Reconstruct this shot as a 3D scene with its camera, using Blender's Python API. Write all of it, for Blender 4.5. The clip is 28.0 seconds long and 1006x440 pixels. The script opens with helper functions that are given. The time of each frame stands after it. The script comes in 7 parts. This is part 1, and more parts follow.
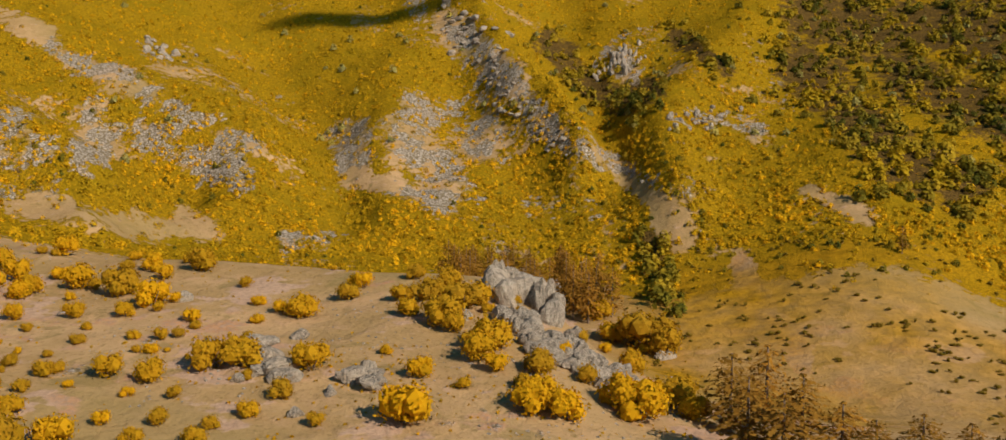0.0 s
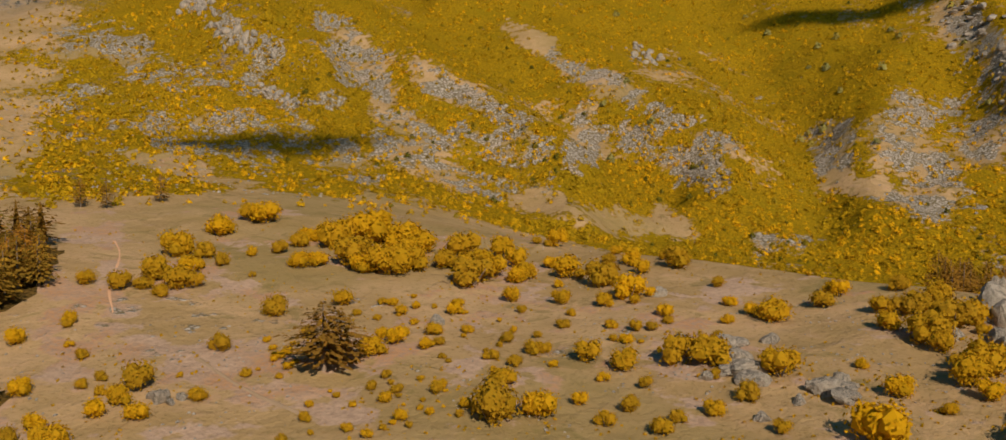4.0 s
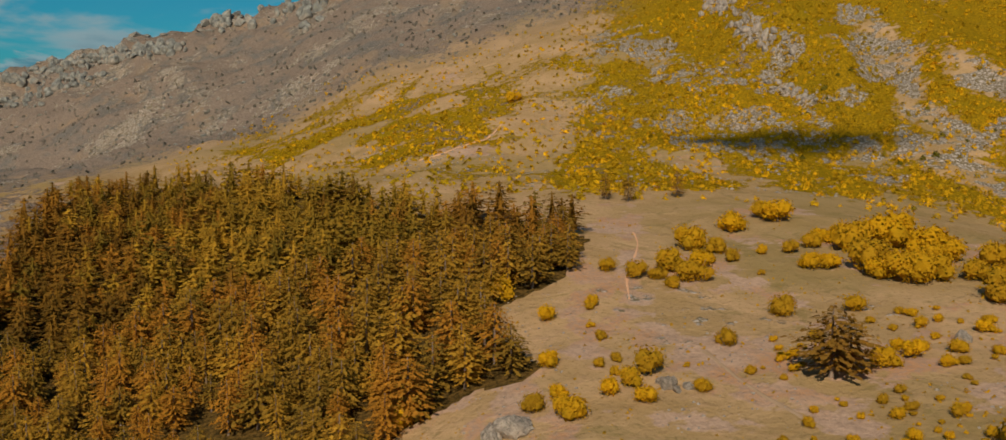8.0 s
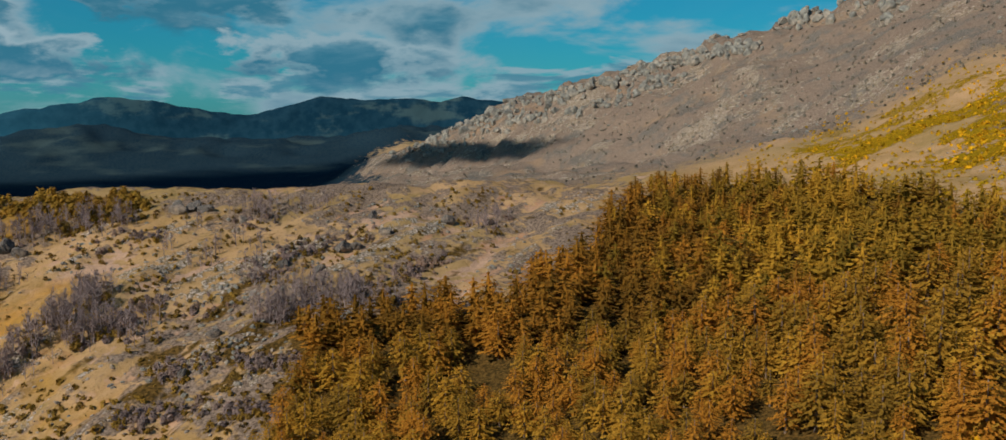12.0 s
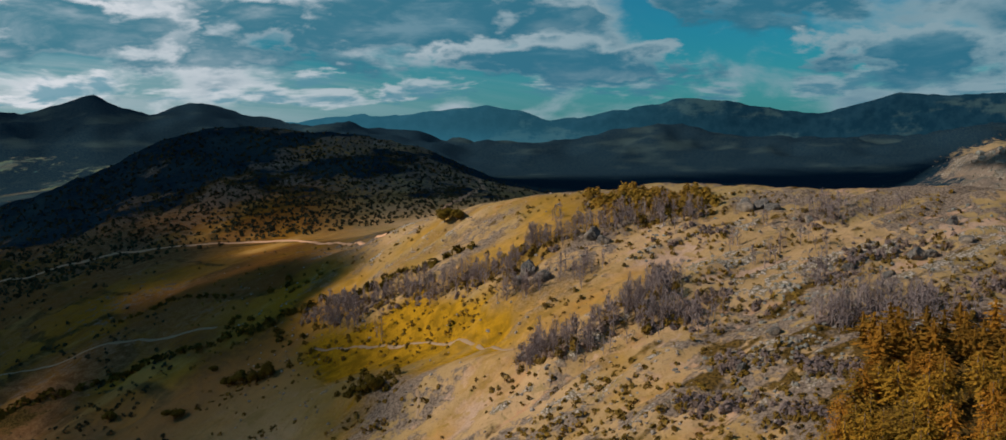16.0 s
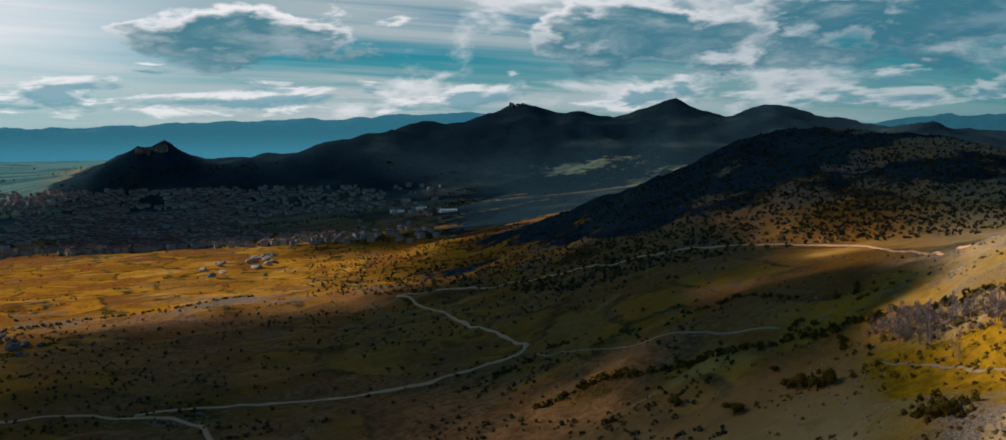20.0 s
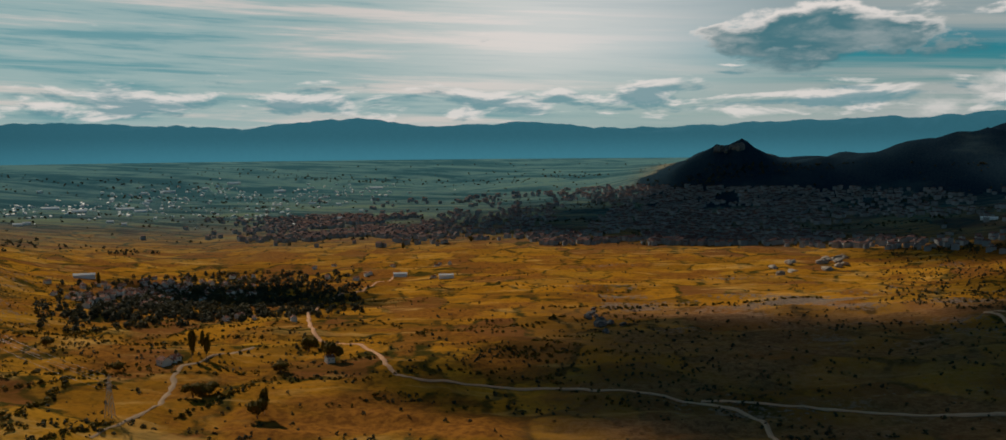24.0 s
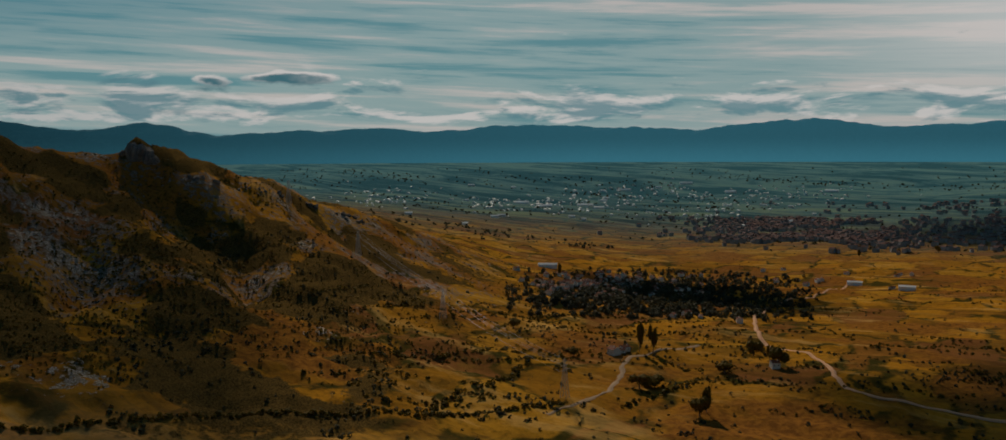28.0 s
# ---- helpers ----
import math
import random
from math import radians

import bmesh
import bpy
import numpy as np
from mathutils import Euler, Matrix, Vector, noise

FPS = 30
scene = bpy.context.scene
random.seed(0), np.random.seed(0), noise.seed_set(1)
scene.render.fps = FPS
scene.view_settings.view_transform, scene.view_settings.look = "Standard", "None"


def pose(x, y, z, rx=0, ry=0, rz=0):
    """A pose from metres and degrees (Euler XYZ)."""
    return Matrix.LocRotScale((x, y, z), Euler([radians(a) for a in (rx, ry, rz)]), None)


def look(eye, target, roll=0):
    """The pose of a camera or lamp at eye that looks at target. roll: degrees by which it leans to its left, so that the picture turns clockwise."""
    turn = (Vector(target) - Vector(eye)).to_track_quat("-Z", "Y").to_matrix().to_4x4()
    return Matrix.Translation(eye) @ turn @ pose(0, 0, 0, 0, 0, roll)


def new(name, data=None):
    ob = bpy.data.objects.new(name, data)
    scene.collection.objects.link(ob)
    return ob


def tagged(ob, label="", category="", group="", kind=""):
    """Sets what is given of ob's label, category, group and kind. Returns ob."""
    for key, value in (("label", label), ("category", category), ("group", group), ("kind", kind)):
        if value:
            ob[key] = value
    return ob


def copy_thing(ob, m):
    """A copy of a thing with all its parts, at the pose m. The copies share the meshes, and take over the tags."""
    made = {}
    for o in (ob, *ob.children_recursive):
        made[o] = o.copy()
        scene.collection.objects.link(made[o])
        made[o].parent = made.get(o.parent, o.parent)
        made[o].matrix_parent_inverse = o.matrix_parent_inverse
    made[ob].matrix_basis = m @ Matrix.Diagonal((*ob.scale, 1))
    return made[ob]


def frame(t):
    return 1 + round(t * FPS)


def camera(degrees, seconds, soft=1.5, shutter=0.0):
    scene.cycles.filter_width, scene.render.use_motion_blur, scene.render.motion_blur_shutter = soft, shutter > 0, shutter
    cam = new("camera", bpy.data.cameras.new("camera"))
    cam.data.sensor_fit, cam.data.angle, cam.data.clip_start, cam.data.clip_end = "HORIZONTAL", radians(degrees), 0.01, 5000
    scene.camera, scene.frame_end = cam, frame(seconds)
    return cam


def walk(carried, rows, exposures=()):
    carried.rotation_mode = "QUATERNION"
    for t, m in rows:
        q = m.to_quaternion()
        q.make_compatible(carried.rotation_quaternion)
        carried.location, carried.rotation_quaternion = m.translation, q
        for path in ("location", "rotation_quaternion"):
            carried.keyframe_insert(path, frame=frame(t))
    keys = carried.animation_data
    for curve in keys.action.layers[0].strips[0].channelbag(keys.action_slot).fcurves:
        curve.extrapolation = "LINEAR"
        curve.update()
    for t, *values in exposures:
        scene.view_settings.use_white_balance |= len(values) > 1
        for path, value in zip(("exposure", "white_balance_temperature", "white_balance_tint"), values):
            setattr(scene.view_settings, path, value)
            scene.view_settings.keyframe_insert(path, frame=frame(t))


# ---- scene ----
# camera: stands in the air over a spur and turns to the left
cam = camera(54.47, 28.0, soft=1.5)
EYE = 220.0
TURNS = [  # seconds, yaw, pitch, roll
    (0.0, 0.10, -5.24, -0.42),
    (0.5, 3.30, -5.25, -0.46),
    (1.0, 6.69, -5.27, -0.42),
    (1.5, 10.15, -5.28, -0.38),
    (2.0, 13.60, -5.30, -0.36),
    (2.5, 17.05, -5.30, -0.31),
    (3.0, 20.51, -5.31, -0.29),
    (3.5, 23.97, -5.31, -0.26),
    (5.5, 38.38, -5.43, -0.19),
    (6.0, 42.07, -5.44, -0.13),
    (6.5, 45.76, -5.46, -0.09),
    (7.0, 49.44, -5.49, -0.03),
    (7.5, 53.14, -5.50, 0.04),
    (8.0, 56.91, -5.50, 0.08),
    (8.5, 60.98, -5.51, 0.17),
    (9.0, 65.04, -5.50, 0.23),
    (9.5, 69.09, -5.52, 0.31),
    (10.0, 73.15, -5.53, 0.30),
    (10.5, 77.22, -5.51, 0.33),
    (11.0, 81.27, -5.51, 0.40),
    (11.5, 85.35, -5.50, 0.42),
    (12.0, 89.40, -5.51, 0.41),
    (12.5, 93.44, -5.49, 0.45),
    (14.5, 109.32, -5.37, 0.55),
    (15.0, 113.70, -5.34, 0.60),
    (15.5, 117.42, -5.31, 0.64),
    (16.0, 121.80, -5.26, 0.71),
    (16.5, 125.54, -5.20, 0.73),
    (17.0, 129.97, -5.12, 0.75),
    (17.5, 133.70, -5.06, 0.74),
    (18.0, 138.11, -4.99, 0.70),
    (18.5, 141.86, -4.97, 0.70),
    (19.0, 146.21, -4.90, 0.74),
    (19.5, 149.96, -4.84, 0.72),
    (20.0, 154.35, -4.79, 0.70),
    (20.5, 158.06, -4.74, 0.71),
    (21.0, 162.48, -4.69, 0.74),
    (21.5, 166.18, -4.65, 0.66),
    (23.5, 182.59, -4.56, 0.56),
    (24.0, 187.09, -4.52, 0.51),
    (24.5, 190.83, -4.49, 0.53),
    (25.0, 195.22, -4.47, 0.55),
    (25.5, 198.96, -4.43, 0.49),
    (26.0, 203.15, -4.41, 0.43),
    (26.5, 206.20, -4.37, 0.35),
    (27.0, 208.81, -4.36, 0.35),
    (27.5, 210.88, -4.33, 0.30),
    (28.0, 213.10, -4.30, 0.29),
]
walk(cam, [(t, pose(0, 0, EYE, 90 + p, r, y)) for t, y, p, r in TURNS],
     exposures=[(0, 0.16, 6300, 10), (3, -0.04, 6300, 10), (7, -0.32, 6350, 10), (9, -0.12, 6150, 10), (11, -0.05, 5900, 10), (13, -0.08, 5850, 10), (15, -0.20, 5850, 10),
                (18, -0.20, 5950, 10), (21, -0.25, 5950, 10), (23, -0.40, 6350, 10), (24, -0.52, 6450, 10), (26, -0.68, 6450, 10), (28, -0.92, 6350, 10)])

# ---- world, sun ----
SUN_AZ, SUN_EL = 225.0, 35.0
GLOW_AZ = 193.0  # the thin bright cloud


def world_sky():
    w = bpy.data.worlds.new("sky")
    scene.world = w
    w.use_nodes = True
    nt = w.node_tree
    nt.nodes.clear()

    def n(kind, **kw):
        q = nt.nodes.new(kind)
        for k, v in kw.items():
            setattr(q, k, v)
        return q

    def link(a, b):
        nt.links.new(a, b)

    out = n("ShaderNodeOutputWorld")
    bg = n("ShaderNodeBackground")
    bg.inputs["Strength"].default_value = 0.10
    sky = n("ShaderNodeTexSky", sky_type="NISHITA", sun_disc=False)
    sky.sun_elevation, sky.sun_rotation = radians(SUN_EL), radians(360 - SUN_AZ)
    sky.air_density, sky.dust_density, sky.ozone_density = 1.0, 0.6, 2.0
    tint = n("ShaderNodeMix", data_type="RGBA", blend_type="MULTIPLY")
    tint.inputs[0].default_value = 1.0
    tint.inputs[7].default_value = (0.085, 0.49, 0.58, 1)
    link(sky.outputs[0], tint.inputs[6])
    co = n("ShaderNodeTexCoord")
    sep = n("ShaderNodeSeparateXYZ")
    link(co.outputs["Generated"], sep.inputs[0])
    # layers of cloud lie flat: project the direction on a plane overhead
    zz = n("ShaderNodeMath", operation="MAXIMUM")
    zz.inputs[1].default_value = 0.0
    link(sep.outputs[2], zz.inputs[0])
    za = n("ShaderNodeMath", operation="ADD")
    za.inputs[1].default_value = 0.075
    link(zz.outputs[0], za.inputs[0])
    dx = n("ShaderNodeMath", operation="DIVIDE")
    dy = n("ShaderNodeMath", operation="DIVIDE")
    link(sep.outputs[0], dx.inputs[0]), link(za.outputs[0], dx.inputs[1])
    link(sep.outputs[1], dy.inputs[0]), link(za.outputs[0], dy.inputs[1])
    flat = n("ShaderNodeCombineXYZ")
    link(dx.outputs[0], flat.inputs[0]), link(dy.outputs[0], flat.inputs[1])

    def noise_tex(scale, detail, rough, vec, dist=0.0):
        t = n("ShaderNodeTexNoise")
        t.inputs["Scale"].default_value, t.inputs["Detail"].default_value = scale, detail
        t.inputs["Roughness"].default_value, t.inputs["Distortion"].default_value = rough, dist
        link(vec, t.inputs["Vector"])
        return t.outputs[0]

    def ramp(src, a, b):
        m = n("ShaderNodeMapRange", interpolation_type="SMOOTHSTEP")
        m.inputs[1].default_value, m.inputs[2].default_value = a, b
        link(src, m.inputs[0])
        return m.outputs[0]

    def math2(op, a, b):
        m = n("ShaderNodeMath", operation=op)
        for i, v in enumerate((a, b)):
            if isinstance(v, (int, float)):
                m.inputs[i].default_value = v
            else:
                link(v, m.inputs[i])
        return m.outputs[0]

    def mix(fac, a, b):
        m = n("ShaderNodeMix", data_type="RGBA")
        link(fac, m.inputs[0])
        for i, v in ((6, a), (7, b)):
            if isinstance(v, tuple):
                m.inputs[i].default_value = (*v, 1)
            else:
                link(v, m.inputs[i])
        return m.outputs[2]

    # high veil drawn out in streaks, then heaps of cumulus with a bright rim and a grey-teal belly
    stretch = n("ShaderNodeMapping")
    stretch.inputs["Scale"].default_value = (0.16, 1.0, 1.0)
    stretch.inputs["Rotation"].default_value = (0, 0, radians(-25))
    link(flat.outputs[0], stretch.inputs[0])
    streak = noise_tex(0.62, 7, 0.62, stretch.outputs[0], 0.35)
    puff = n("ShaderNodeMapping")
    puff.inputs["Scale"].default_value = (1.0, 1.0, 2.6)
    link(co.outputs["Generated"], puff.inputs[0])
    heap = noise_tex(6.0, 6, 0.54, puff.outputs[0], 0.3)
    billow = noise_tex(13.0, 5, 0.52, puff.outputs[0], 0.2)
    fluff = noise_tex(38.0, 6, 0.6, puff.outputs[0])
    towards = math2("ADD", math2("MULTIPLY", sep.outputs[0], -math.sin(radians(GLOW_AZ))),
                    math2("MULTIPLY", sep.outputs[1], math.cos(radians(GLOW_AZ))))
    near_sun = ramp(towards, 0.1, 1.0)
    overhead = ramp(sep.outputs[2], 0.7, 0.25)
    bearing = math2("MULTIPLY", math2("ARCTAN2", math2("MULTIPLY", sep.outputs[0], -1.0), sep.outputs[1]), 57.2958)
    bearing = math2("ADD", bearing, math2("MULTIPLY", math2("LESS_THAN", bearing, -60.0), 360.0))
    height = math2("MULTIPLY", math2("ARCSINE", sep.outputs[2], 0.0), 57.2958)

    def banded(su, sv, lift, tilt, detail, rough, seed, dist=0.0):
        vec = n("ShaderNodeCombineXYZ")
        link(math2("MULTIPLY", bearing, su), vec.inputs[0])
        link(math2("ADD", math2("MULTIPLY", math2("ADD", height, lift), sv), math2("MULTIPLY", bearing, tilt)), vec.inputs[1])
        vec.inputs[2].default_value = seed
        return noise_tex(1.0, detail, rough, vec.outputs[0], dist)

    veil = math2("MULTIPLY", math2("MULTIPLY", ramp(streak, 0.38, 0.60), overhead), math2("ADD", math2("MULTIPLY", near_sun, 0.92), 0.03))
    white = mix(near_sun, (2.8, 3.9, 4.1), (10.5, 9.8, 9.2))
    veil = math2("MULTIPLY", veil, ramp(bearing, 188.0, 160.0))
    grey = mix(near_sun, (0.42, 1.75, 2.4), (0.95, 2.5, 2.95))
    grey = mix(math2("MULTIPLY", ramp(banded(0.16, 0.55, 0.0, 0.0, 7, 0.60, 21.0, 0.5), 0.46, 0.70), 0.55), grey, mix(near_sun, (1.7, 3.2, 3.7), (5.0, 5.6, 5.6)))
    c1 = mix(veil, tint.outputs[2], mix(near_sun, (2.6, 3.7, 4.0), (5.6, 5.9, 5.6)))
    c1 = mix(math2("MULTIPLY", ramp(sep.outputs[2], 0.085, 0.01), math2("ADD", math2("MULTIPLY", near_sun, 0.45), 0.15)), c1, mix(near_sun, (1.9, 3.5, 4.0), (6.4, 6.8, 6.6)))
    # long level bands of thin cloud to the south
    layers = banded(0.045, 0.85, 0.0, -0.03, 8, 0.60, 4.0, 0.25)
    sheet = mix(ramp(layers, 0.38, 0.50), (2.1, 4.3, 4.7), (4.6, 6.1, 6.0))
    sheet = mix(ramp(layers, 0.50, 0.64), sheet, (8.8, 8.0, 7.4))
    sheet = mix(math2("MULTIPLY", math2("MULTIPLY", ramp(bearing, 212.0, 246.0), ramp(height, 4.0, 9.0)), 0.75), sheet, (1.1, 3.3, 4.1))
    c1 = mix(math2("MULTIPLY", math2("MULTIPLY", ramp(bearing, 168.0, 192.0), overhead), 0.92), c1, sheet)
    glow = math2("MULTIPLY", ramp(towards, 0.90, 0.99), ramp(sep.outputs[2], 0.015, 0.10))
    c1 = mix(math2("MULTIPLY", math2("MULTIPLY", glow, 0.56), ramp(bearing, 199.0, 183.0)), c1, (12.6, 11.4, 10.6))
    low = math2("MULTIPLY", ramp(sep.outputs[2], -0.01, 0.02), overhead)
    south = math2("MULTIPLY", ramp(bearing, 166.0, 181.0), ramp(bearing, 290.0, 260.0))
    heap = math2("SUBTRACT", heap, math2("ADD", math2("MULTIPLY", near_sun, 0.09), math2("MULTIPLY", south, 0.16)))
    rim = ramp(heap, 0.44, 0.58)
    belly = math2("MULTIPLY", ramp(heap, 0.50, 0.70), ramp(billow, 0.30, 0.62))
    c2 = mix(math2("MULTIPLY", rim, low), c1, white)
    c3 = mix(math2("MULTIPLY", belly, low), c2, grey)
    # low flat-bottomed heaps above the horizon: lit tops over teal bellies
    shelf = math2("MULTIPLY", math2("SUBTRACT", math2("MULTIPLY", ramp(height, 0.8, 1.9), ramp(height, 5.2, 2.2)), 1.0), 0.20)
    tops = math2("ADD", banded(0.20, 0.85, 0.0, 0.0, 8, 0.58, 9.0, 0.3), shelf)
    under = math2("ADD", banded(0.20, 0.85, 0.42, 0.0, 8, 0.58, 9.0, 0.3), shelf)
    c3 = mix(math2("MULTIPLY", ramp(tops, 0.475, 0.575), 0.85), c3, white)
    c3 = mix(math2("MULTIPLY", ramp(under, 0.485, 0.60), 0.85), c3, mix(near_sun, (0.7, 2.2, 2.8), (1.9, 3.9, 4.4)))
    # the great heaps: bearing, height, half width, half depth in degrees
    for az, el, hw, hd in ((128, 7.0, 15, 2.6), (119, 4.2, 9, 1.0), (168.5, 6.3, 6.5, 1.5), (146, 6.2, 6, 2.0), (108, 8.0, 9, 1.8), (229.6, 3.8, 1.3, 0.45), (226, 3.95, 2.6, 0.32), (100, 4.0, 6, 1.3)):
        dx2 = math2("DIVIDE", math2("SUBTRACT", bearing, az), hw)
        dy2 = math2("DIVIDE", math2("SUBTRACT", height, el), hd)
        far = math2("SQRT", math2("ADD", math2("MULTIPLY", dx2, dx2), math2("MULTIPLY", dy2, dy2)), 0.0)
        far = math2("ADD", far, math2("MULTIPLY", math2("SUBTRACT", billow, 0.5), 3.0))
        far = math2("ADD", far, math2("MULTIPLY", math2("SUBTRACT", fluff, 0.5), 0.7))
        c3 = mix(ramp(far, 1.12, 0.80), c3, white)
        lower = math2("ADD", far, math2("MULTIPLY", dy2, 0.35))
        c3 = mix(math2("MULTIPLY", ramp(lower, 1.00, 0.50), ramp(billow, 0.05, 0.48)), c3, grey)
    link(c3, bg.inputs[0])
    link(bg.outputs[0], out.inputs[0])


world_sky()

SUN_DIR = Vector((-math.sin(radians(SUN_AZ)) * math.cos(radians(SUN_EL)),
                  math.cos(radians(SUN_AZ)) * math.cos(radians(SUN_EL)), math.sin(radians(SUN_EL))))
lamp = bpy.data.lights.new("sun", "SUN")
lamp.energy, lamp.angle, lamp.color = 4.6, radians(0.5), (1.0, 0.84, 0.62)
new("sun", lamp).matrix_world = look(SUN_DIR * 2000, (0, 0, 0))


# ---- materials ----
class Nodes:
    """Short hand for a node material."""

    def __init__(self, name, rough=0.9):
        self.mat = bpy.data.materials.new(name)
        self.mat.use_nodes = True
        self.nt = self.mat.node_tree
        self.bsdf = self.nt.nodes["Principled BSDF"]
        self.bsdf.inputs["Roughness"].default_value = rough
        self.bsdf.inputs["Specular IOR Level"].default_value = 0.04 if rough > 0.7 else 0.3
        self.co = self.nt.nodes.new("ShaderNodeTexCoord").outputs["Object"]

    def n(self, kind, **kw):
        q = self.nt.nodes.new(kind)
        for k, v in kw.items():
            setattr(q, k, v)
        return q

    def put(self, value, socket):
        if isinstance(value, (int, float)):
            socket.default_value = value
        elif isinstance(value, tuple):
            socket.default_value = (*value, 1) if len(value) == 3 and socket.type == "RGBA" else value
        else:
            self.nt.links.new(value, socket)

    def noise(self, scale, detail=4, rough=0.55, vec=None, dist=0.0):
        t = self.n("ShaderNodeTexNoise")
        t.inputs["Scale"].default_value, t.inputs["Detail"].default_value = scale, detail
        t.inputs["Roughness"].default_value, t.inputs["Distortion"].default_value = rough, dist
        self.put(vec or self.co, t.inputs["Vector"])
        return t.outputs[0]

    def noise3(self, scale, detail=3):
        t = self.n("ShaderNodeTexNoise")
        t.inputs["Scale"].default_value, t.inputs["Detail"].default_value = scale, detail
        self.put(self.co, t.inputs["Vector"])
        return t.outputs["Color"]

    def cells(self, scale, vec=None, out="Color", feature="F1"):
        t = self.n("ShaderNodeTexVoronoi", feature=feature)
        t.inputs["Scale"].default_value = scale
        self.put(vec or self.co, t.inputs["Vector"])
        return t.outputs[out]

    def scaled(self, sx, sy, sz, turn=0.0):
        m = self.n("ShaderNodeMapping")
        m.inputs["Scale"].default_value, m.inputs["Rotation"].default_value = (sx, sy, sz), (0, 0, radians(turn))
        self.put(self.co, m.inputs[0])
        return m.outputs[0]

    def ramp(self, src, a, b, lo=0.0, hi=1.0):
        m = self.n("ShaderNodeMapRange", interpolation_type="SMOOTHSTEP")
        for i, v in enumerate((src, a, b, lo, hi)):
            self.put(v, m.inputs[i])
        return m.outputs[0]

    def op(self, kind, a, b=0.0):
        m = self.n("ShaderNodeMath", operation=kind)
        self.put(a, m.inputs[0]), self.put(b, m.inputs[1])
        return m.outputs[0]

    def mix(self, fac, a, b, blend="MIX"):
        m = self.n("ShaderNodeMix", data_type="RGBA", blend_type=blend)
        self.put(fac, m.inputs[0]), self.put(a, m.inputs[6]), self.put(b, m.inputs[7])
        return m.outputs[2]

    def attr(self, name):
        t = self.n("ShaderNodeVertexColor", layer_name=name)
        s = self.n("ShaderNodeSeparateColor")
        self.nt.links.new(t.outputs[0], s.inputs[0])
        return s.outputs

    def done(self, colour, bump=None, strength=0.5, distance=0.3):
        self.put(colour, self.bsdf.inputs["Base Color"])
        if bump is not None:
            b = self.n("ShaderNodeBump")
            b.inputs["Strength"].default_value, b.inputs["Distance"].default_value = strength, distance
            self.put(bump, b.inputs["Height"])
            self.put(b.outputs[0], self.bsdf.inputs["Normal"])
        return self.mat


def rock_material(name, light=(0.40, 0.37, 0.33), dark=(0.17, 0.16, 0.15), scale=1.0):
    m = Nodes(name, 0.85)
    big, small = m.noise(0.18 * scale, 5, 0.6), m.noise(1.6 * scale, 7, 0.7)
    grain = m.noise(0.9 * scale, 6, 0.7, m.scaled(1.6, 1.6, 0.35), 0.6)
    col = m.mix(m.ramp(small, 0.32, 0.68), dark, light)
    col = m.mix(m.op("MULTIPLY", m.ramp(big, 0.45, 0.7), 0.7), col, (0.42, 0.33, 0.25))
    col = m.mix(m.op("MULTIPLY", m.ramp(m.noise(4.0 * scale, 3), 0.56, 0.70), 0.7), col, (0.20, 0.18, 0.12))
    col = m.mix(m.op("MULTIPLY", m.ramp(grain, 0.44, 0.34), 0.75), col, (0.10, 0.09, 0.08))
    return m.done(col, m.op("ADD", small, m.op("MULTIPLY", grain, 1.4)), 0.9, 0.6)


def foliage_material(name, a, b, c, per="island", scale=0.5):
    """Leaves in three tones: between plants, within a plant, and here and there."""
    m = Nodes(name, 0.75)
    if per == "plant":
        r = m.n("ShaderNodeAttribute", attribute_name="tone").outputs["Fac"]
        r = m.ramp(r, 0.15, 0.85)
    else:
        r = m.n("ShaderNodeObjectInfo").outputs["Random"]
    col = m.mix(r, a, b)
    col = m.mix(m.ramp(m.noise(scale, 4), 0.45, 0.70), col, c)
    col = m.mix(m.op("MULTIPLY", m.n("ShaderNodeNewGeometry").outputs["Random Per Island"], 0.35), col,
                (0.5 * a[0], 0.55 * a[1], 0.5 * a[2]))
    tr = m.n("ShaderNodeBsdfTranslucent")
    m.put(col, tr.inputs[0])
    mx = m.n("ShaderNodeMixShader")
    mx.inputs[0].default_value = 0.24
    m.put(m.bsdf.outputs[0], mx.inputs[1]), m.put(tr.outputs[0], mx.inputs[2])
    m.put(mx.outputs[0], m.nt.nodes["Material Output"].inputs[0])
    return m.done(col)


def bark_material(name, a, b):
    m = Nodes(name, 0.9)
    s = m.noise(3.0, 5, 0.6, m.scaled(1, 1, 0.2))
    return m.done(m.mix(m.ramp(s, 0.35, 0.65), a, b), s, 0.6, 0.05)


def plain_material(name, a, b, scale=2.0, rough=0.8):
    m = Nodes(name, rough)
    r = m.n("ShaderNodeObjectInfo").outputs["Random"]
    col = m.mix(m.op("MULTIPLY", m.noise(scale, 4), m.op("ADD", r, 0.4)), a, b)
    return m.done(col)


